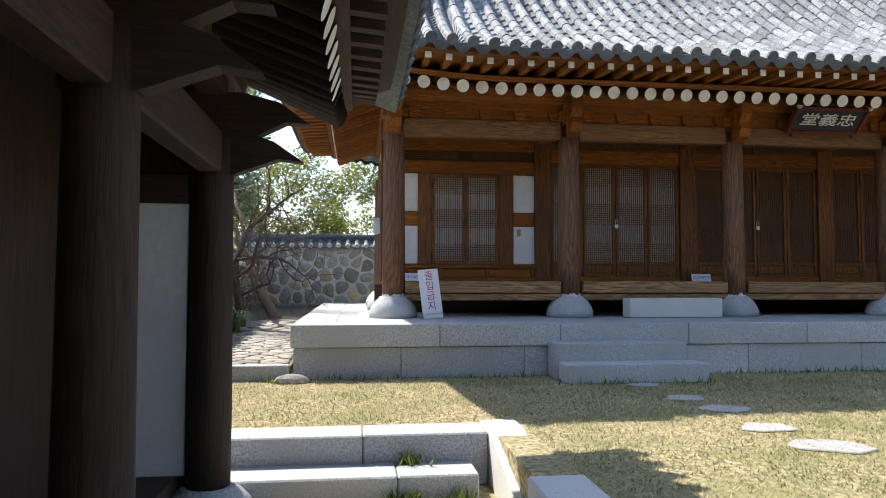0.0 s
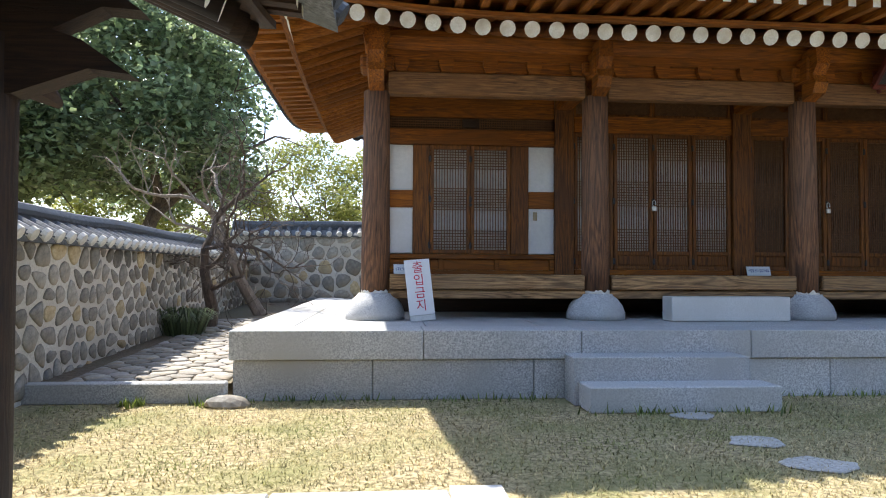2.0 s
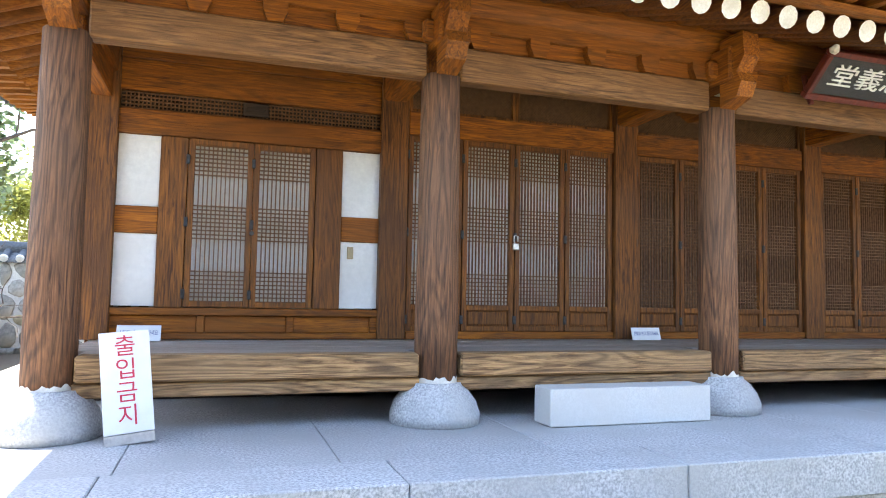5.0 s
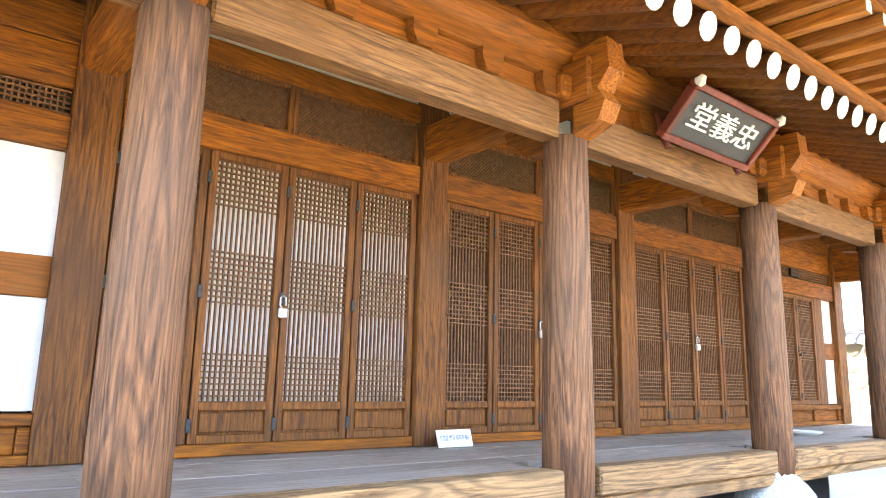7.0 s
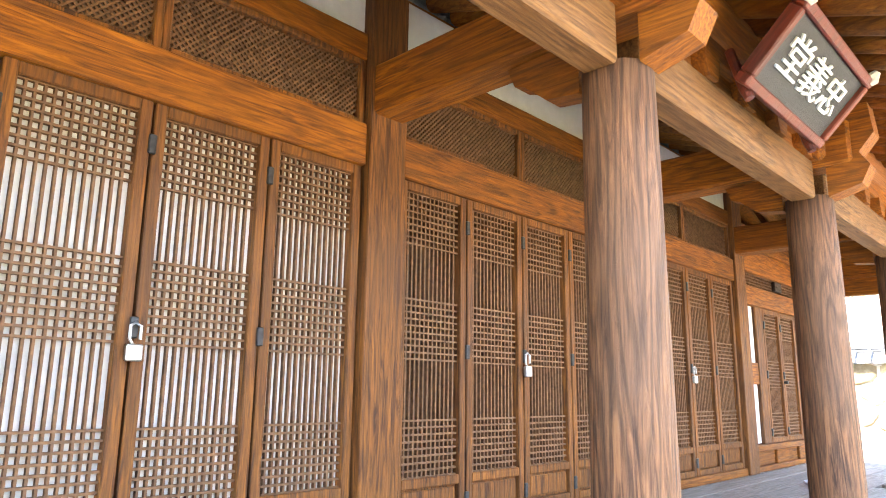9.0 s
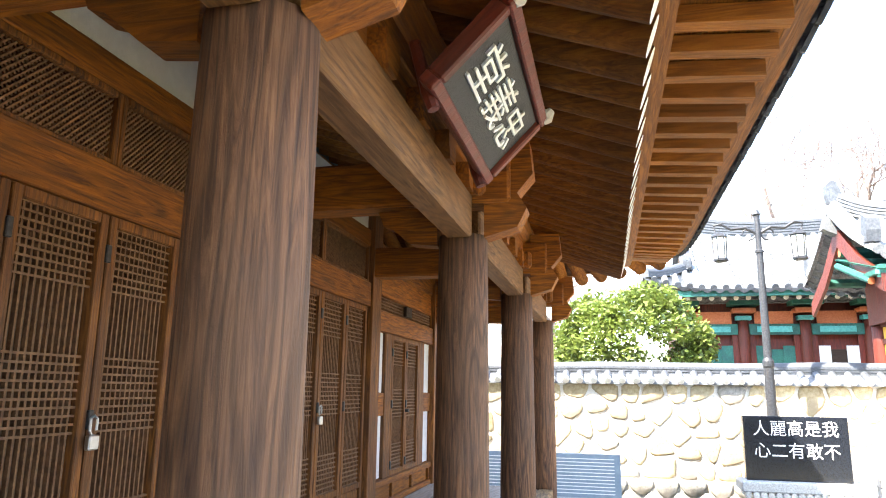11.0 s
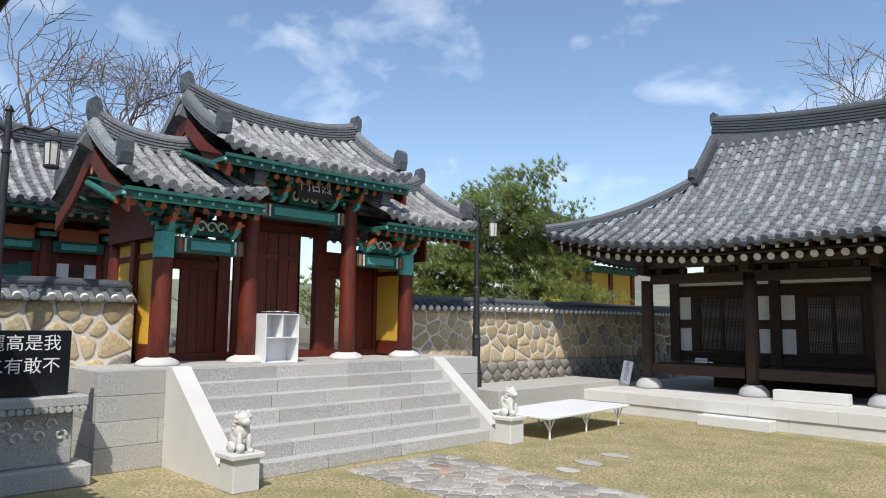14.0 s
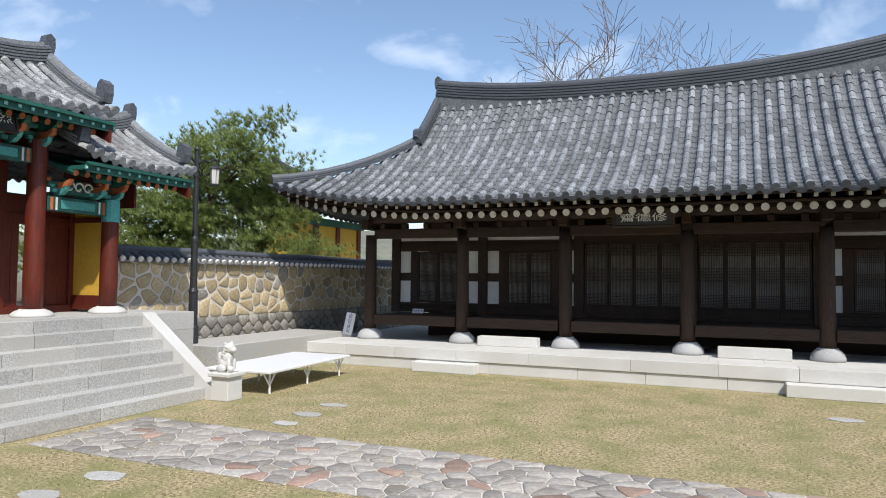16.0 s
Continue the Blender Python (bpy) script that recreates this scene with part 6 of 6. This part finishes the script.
tagged(annex, "ochre walled house with green eaves beyond the wall", "hanok")
part("wall", boxes((19.6, 23.5, 24.0, 27.0, 1.5, 5.2), bevel=0), M_YELLOW, annex)
for x in (19.5, 21.4, 23.5):
    part("post", boxes((x - 0.15, x + 0.15, 23.9, 24.1, 1.5, 5.2)), M_RED, annex)
part("painted_lintel", boxes((19.2, 23.9, 23.85, 24.15, 4.85, 5.2)), M_GREEN, annex)
Roof(annex, 21.5, 25.5, 3.4, 2.6, 5.35, 7.2, 3.4, 0.2, 1.5, 0.3, 0.6, tile=M_TILE, bed=M_TILEB, sides=(-1, 1))
hv, hf = [], []
for i in range(121):
    a = 2 * math.pi * i / 120
    top = 16 + 9 * noise.noise(Vector((math.cos(a) * 3, math.sin(a) * 3, 0.5))) + 3 * noise.noise(Vector((math.cos(a) * 14, math.sin(a) * 14, 2)))
    for rr_, z in ((170, -1), (205, top * 0.6), (250, top)):
        hv.append((rr_ * math.cos(a), rr_ * math.sin(a), z))
for i in range(120):
    for k in range(2):
        hf.append((i * 3 + k, i * 3 + 3 + k, i * 3 + 4 + k, i * 3 + 1 + k))
# distance haze is mixed into the green-brown of the hills
hills = raw("backdrop", hv, hf, mat("far woods", (0.13, 0.15, 0.10), (0.24, 0.24, 0.18), (0.1, 0.1, 0.1), 0.95, 0.6, (0.17, 0.15, 0.12), 0.02))
tagged(hills, "low wooded hills in the distance", "hills", kind="structure")


# ---- loose things ----
def lamp_post(x, y, z, h, yaw):
    t = empty("street_lamp", Matrix.Translation((x, y, z)) @ Matrix.Rotation(yaw, 4, "Z"))
    tagged(t, "dark iron lamp post with two glass lanterns on scrolled arms", "lamp", "lamp posts")
    bm = bmesh.new()
    lathe(bm, [(0.14, 0), (0.14, 0.5), (0.11, 0.55), (0.10, 1.3), (0.115, 1.34), (0.085, 1.42), (0.075, h * 0.52), (0.09, h * 0.525), (0.09, h * 0.54), (0.065, h * 0.55), (0.055, h - 0.75), (0.075, h - 0.74), (0.075, h - 0.7), (0.05, h - 0.68), (0.045, h - 0.1), (0.07, h - 0.08), (0.03, h)], 14)
    part("pole", bm, M_IRON, t)
    for s in (-1, 1):
        bm = bmesh.new()
        tube(bm, [(0, 0, h - 0.42), (s * 0.2, 0, h - 0.3), (s * 0.42, 0, h - 0.32), (s * 0.58, 0, h - 0.22), (s * 0.70, 0, h - 0.25), (s * 0.68, 0, h - 0.36)], [0.03, 0.028, 0.026, 0.024, 0.02, 0.018], 8)
        tube(bm, [(s * 0.15 + s * 0.1 * math.cos(a_), 0, h - 0.42 + 0.1 * math.sin(a_)) for a_ in [q * 0.6 for q in range(9)]], 0.016, 6)
        arm = part("arm", bm, M_IRON, t)
        bm = bmesh.new()
        lathe(bm, [(0.02, 0.03), (0.13, -0.04), (0.14, -0.07), (0.02, -0.075)], 6)
        lathe(bm, [(0.10, -0.5), (0.12, -0.48), (0.12, -0.45), (0.09, -0.44)], 6)
        for q in range(6):
            a_ = math.pi / 3 * q
            tube(bm, [(0.118 * math.cos(a_), 0.118 * math.sin(a_), -0.06), (0.10 * math.cos(a_), 0.10 * math.sin(a_), -0.47)], 0.008, 4)
        la = part("lantern", bm, M_IRON, t)
        la.matrix_basis = Matrix.Translation((s * 0.62, 0, h - 0.38))
        bm = bmesh.new()
        lathe(bm, [(0.09, -0.44), (0.108, -0.08)], 6)
        gl = part("glass", bm, M_PAPER, la, "frosted white lantern glass")
    return t


lamp_post(16.9, 6.6, 0.0, 5.54, math.pi / 2)
lamp_post(16.9, -3.86, 0.6, 4.8, math.pi / 2)


def lion(x, y):
    """A seated stone guardian on its pedestal, one plain carved mesh."""
    p = empty("stone_pedestal", Matrix.Translation((x, y, 0)))
    tagged(p, "square pale granite pedestal at the stair foot", "pedestal", "stair pedestals")
    part("block", boxes((-0.2, 0.2, -0.2, 0.2, 0, 0.44), bevel=0.012), M_GRANW, p)
    part("top_plate", boxes((-0.25, 0.25, -0.25, 0.25, 0.442, 0.52), bevel=0.015), M_GRANW, p)
    bm = bmesh.new()

    def blob(cx, cy, cz, rx, ry, rz):
        r = bmesh.ops.create_icosphere(bm, subdivisions=2, radius=1.0)
        for w in r["verts"]:
            q = 1 + 0.12 * noise.noise(Vector(w.co) * 3.3 + Vector((cx * 9, cy * 9, cz * 9)))
            w.co = Vector((cx + w.co.x * rx * q, cy + w.co.y * ry * q, cz + w.co.z * rz * q))
    blob(0.05, 0, 0.16, 0.15, 0.13, 0.15)
    blob(0.0, 0, 0.27, 0.12, 0.12, 0.15)
    blob(-0.05, 0, 0.44, 0.11, 0.105, 0.11)
    blob(-0.14, 0, 0.41, 0.06, 0.07, 0.055)
    for s in (-1, 1):
        blob(-0.10, s * 0.075, 0.13, 0.04, 0.04, 0.14)
        blob(-0.13, s * 0.08, 0.02, 0.06, 0.045, 0.03)
        blob(0.04, s * 0.12, 0.07, 0.11, 0.05, 0.075)
        blob(-0.02, s * 0.09, 0.52, 0.03, 0.03, 0.045)
        for k in range(4):
            blob(0.02 - 0.02 * k, s * 0.10, 0.32 + 0.05 * k, 0.045, 0.035, 0.04)
    blob(-0.15, 0.08, 0.07, 0.06, 0.06, 0.06)
    blob(0.17, 0, 0.25, 0.04, 0.05, 0.12)
    o = part("stone_lion", bm, M_GRANW)
    o.data.shade_smooth()
    o.matrix_world = Matrix.Translation((x, y, 0.52))
    tagged(o, "small weathered pale granite guardian lion statue", "statue", "stair lions")


lion(13.88, 4.16)
lion(13.88, -1.57)


def bench():
    t = empty("outdoor_platform_bench", Matrix.Translation((14.25, -3.8, 0)) @ Matrix.Rotation(radians(3), 4, "Z"))
    tagged(t, "wide low white bench platform with splayed steel legs", "bench")
    part("top", boxes((-0.78, 0.78, -1.65, 1.65, 0.42, 0.475), bevel=0.012), M_SIGN, t)
    for y in (-1.4, 0, 1.4):
        for x in (-0.62, 0.62):
            bm = bmesh.new()
            tube(bm, [(x, y, 0.0), (x, y, 0.42)], 0.022, 8)
            tube(bm, [(x, y, 0.16), (x, y - 0.2, 0.41)], 0.016, 6)
            tube(bm, [(x, y, 0.16), (x, y + 0.2, 0.41)], 0.016, 6)
            part("leg", bm, M_SIGN, t)


bench()


def standing_sign(m, colour, scale=1.0):
    """A tall sheet sign leaning back on its stand, with four syllables one above another."""
    t = empty("standing_sign", m)
    tagged(t, "tall white warning sign with vertical lettering, leaning back", "sign", "warning signs")
    part("sheet", boxes((-0.15, 0.15, -0.012, 0.012, 0.07, 0.72), bevel=0.003), M_SIGN, t)
    part("foot", boxes((-0.15, 0.15, -0.014, 0.03, 0.0, 0.068), bevel=0.004), M_STEEL, t)
    part("stay", boxes((-0.1, 0.1, 0.13, 0.145, 0.0, 0.6), bevel=0.003, ), M_STEEL, t)
    for k, c in enumerate("출입금지"):
        writing(c, 0.145, colour, Matrix.Translation((0.0, -0.013, 0.618 - 0.148 * k)) @ Matrix.Rotation(math.pi / 2, 4, "X"), t, 0.002, sx=1.0)
    return t


standing_sign(Matrix.Translation((1.30, 9.66, PZ)) @ Matrix.Rotation(radians(10), 4, "Z") @ Matrix.Rotation(radians(-8), 4, "X") @ Matrix.Rotation(radians(-5), 4, "Y"), M_REDPAINT)
standing_sign(Matrix.Translation((15.75, -8.9, 0.555)) @ Matrix.Rotation(radians(185), 4, "Z") @ Matrix.Rotation(radians(-10), 4, "X") @ Matrix.Rotation(radians(8), 4, "Y"), M_BLUEPAINT)


def notice(m, w=0.36, h=0.14):
    t = empty("notice_sign", m)
    tagged(t, "small white notice with blue lettering propped on the porch", "sign", "porch notices")
    part("sheet", boxes((-w / 2, w / 2, -0.006, 0.006, 0, h), bevel=0.002), M_SIGN, t)
    writing("신발을 벗고 올라가세요", 0.052, M_BLUEPAINT, Matrix.Translation((0, -0.007, h / 2)) @ Matrix.Rotation(math.pi / 2, 4, "X"), t, 0.001, sx=0.62)


for x in (1.15, 6.3):
    notice(Matrix.Translation((x, 11.35, DECK)) @ Matrix.Rotation(radians(-18), 4, "X"))
notice(Matrix.Translation((13.9, -9.9, 1.26)) @ Matrix.Rotation(math.pi, 4, "Z") @ Matrix.Rotation(radians(-18), 4, "X"))


def name_board(m, text, w, h, label, frame_mat, supports=True):
    t = empty("name_board", m)
    tagged(t, label, "sign board")
    part("panel", boxes((-w / 2, w / 2, -0.02, 0.02, -h / 2, h / 2), bevel=0.004), M_BLACK, t)
    f = 0.055
    for a, b, c, d in ((-w / 2 - f, w / 2 + f, h / 2, h / 2 + f), (-w / 2 - f, w / 2 + f, -h / 2 - f, -h / 2), (-w / 2 - f, -w / 2 - 0.001, -h / 2 + 0.001, h / 2 - 0.001), (w / 2 + 0.001, w / 2 + f, -h / 2 + 0.001, h / 2 - 0.001)):
        part("frame_rail", boxes((a, b, -0.05, 0.03, c, d), bevel=0.008), frame_mat, t)
    writing(text, h * 0.62, M_LETTER, Matrix.Translation((0, -0.021, 0)) @ Matrix.Rotation(math.pi / 2, 4, "X"), t, 0.012, sx=w / (h * 0.62 * 3.6))
    if supports:
        for x in (-w / 2 + 0.05, w / 2 - 0.05):
            bm = bmesh.new()
            tube(bm, [(x, -0.06, -h / 2 - 0.09), (x, 0.0, -h / 2 - 0.06), (x, 0.2, -h / 2 + 0.06)], [0.025, 0.03, 0.025], 8)
            part("support_peg", bm, M_RED, t)
        for x in (-w / 2 - 0.03, w / 2 + 0.03):
            bm = bmesh.new()
            lathe(bm, [(0.03, -0.03), (0.045, 0.0), (0.02, 0.05)], 8)
            k = part("corner_knob", bm, M_WHITE, t)
            k.matrix_basis = Matrix.Translation((x, -0.03, h / 2 + f))
    return t


name_board(Matrix.Translation((7.52, 9.62, 3.75)) @ Matrix.Rotation(radians(44), 4, "X"), "堂義忠", 1.13, 0.37, "black name board with white characters in a dark red frame", M_RED)
name_board(Matrix.Translation((7.1, -7.85, 3.78)) @ Matrix.Rotation(math.pi, 4, "Z") @ Matrix.Rotation(radians(16), 4, "X"), "齋德修", 1.3, 0.34, "black name board with white characters under dark eaves", M_DARKX, False)

# inscribed black slab on a carved stone stand
slab = empty("inscribed_slab", GM)
tagged(slab, "polished black stone slab with two rows of white characters", "stone slab")
part("slab", boxes((-7.25, -5.85, 15.75, 15.9, 1.25, 2.15), bevel=0.008), M_SLAB, slab)
for k, row in enumerate(("人麗高是我", "心二有敢不")):
    writing(row, 0.235, M_LETTER, Matrix.Translation((-6.55, 15.748, 1.965 - 0.31 * k)) @ Matrix.Rotation(math.pi / 2, 4, "X"), slab, 0.002, sx=0.98)
stand = empty("slab_stand", GM)
tagged(stand, "carved pale granite stand under the black slab", "pedestal")
part("top_plate", boxes((-7.35, -5.62, 15.55, 16.1, 1.1, 1.248), bevel=0.02), M_GRANL, stand)
for k in range(17):
    bm = bmesh.new()
    tube(bm, [(-7.27 + k * 0.0981, 15.6, 1.07), (-7.27 + k * 0.0981, 15.52, 1.07)], 0.045, 8)
    part("carved_petal", bm, M_GRANL, stand)
part("moulding", boxes((-7.3, -5.67, 15.6, 16.05, 1.02, 1.098), bevel=0.02), M_GRANL, stand)
part("body", boxes((-7.2, -5.77, 15.7, 16.0, 0.3, 1.018), bevel=0.02), M_GRANL, stand)
for k in range(9):
    bm = bmesh.new()
    c = -7.05 + k * 0.14
    tube(bm, [(c + 0.075 * math.cos(a_) * (1 - a_ / 8), 15.69, 0.70 + 0.16 * (k % 2) + 0.09 * math.sin(a_) * (1 - a_ / 8)) for a_ in [q * 0.6 for q in range(10)]], 0.022, 6)
    part("carved_scroll", bm, M_GRANW, stand)
part("base_block", boxes((-7.4, -5.55, 15.5, 16.15, 0, 0.298), bevel=0.02), M_GRANL, stand)

info = empty("information_board", GM)
tagged(info, "low grey information board with lines of text before the wall", "sign board")
part("panel", boxes((-11.3, -9.0, 16.78, 16.84, 0.75, 1.45), bevel=0.006), mat("blue-grey print panel", (0.2, 0.26, 0.32), (0.27, 0.33, 0.39), (4, 4, 4), 0.5, 0.05), info)
for k in range(11):
    part("text_line", boxes((-11.2, -9.1, 16.774, 16.779, 1.36 - k * 0.055, 1.375 - k * 0.055), bevel=0), M_SIGN, info)
part("plinth", boxes((-11.4, -8.9, 16.7, 16.95, 0, 0.748), bevel=0.01), M_GRANL, info)

cab = empty("storage_shelf", GM @ Matrix.Translation((-1.95, 16.72, GZ)))
tagged(cab, "pale grey open shelf unit standing at the gate", "shelf")
for s in (-0.36, 0.34):
    part("side_panel", boxes((s, s + 0.02, -0.2, 0.2, 0, 0.92), bevel=0.003), M_SIGN, cab)
for z in (0.0, 0.46, 0.9):
    part("shelf", boxes((-0.34, 0.34, -0.2, 0.2, z, z + 0.02), bevel=0.003), M_SIGN, cab)
part("divider", boxes((-0.01, 0.01, -0.2, 0.2, 0.48, 0.9), bevel=0.003), M_SIGN, cab)
part("back_panel", boxes((-0.34, 0.34, 0.185, 0.199, 0.02, 0.9), bevel=0), M_SIGN, cab)
bm = bmesh.new()
bmesh.ops.create_grid(bm, x_segments=14, y_segments=8, size=0.5)
for v_ in bm.verts:
    v_.co = Vector((v_.co.x * 0.6, v_.co.y * 0.36, 0.028 + 0.045 * abs(noise.noise(v_.co * 5.0))))
pl = part("plastic_bag", bm, M_SIGN)
pl.matrix_world = GM @ Matrix.Translation((-1.93, 16.72, GZ + 0.92))
tagged(pl, "crumpled white plastic sheet on the shelf", "plastic sheet")

# small fixtures
tagn = part("yellow_tag", boxes((-0.775, -0.695, 4.86, 4.88, 2.46, 2.62), bevel=0.003), M_STONEY)
tagged(tagn, "small yellowed paper tag under the side house bracket", "tag")
plate = part("switch_plate", boxes((3.0, 3.06, WY - 0.012, WY + 0.011, 2.0, 2.12), bevel=0.004), M_STONEY)
tagged(plate, "small brass switch plate on a white panel", "switch")
mb = part("meter_box", boxes((0.5, 0.62, 12.7, 12.95, 2.1, 2.4), bevel=0.01), M_PAPER)
tagged(mb, "pale meter box on the hall side wall", "box")
bowl = bmesh.new()
lathe(bowl, [(0.12, 0), (0.17, 0.03), (0.175, 0.05), (0.15, 0.045)], 14)
bw = part("cushion", bowl, M_SIGN)
bw.matrix_world = Matrix.Translation((11.0, 10.7, DECK - 0.002))
tagged(bw, "white folded sheet lying on the porch", "cloth")
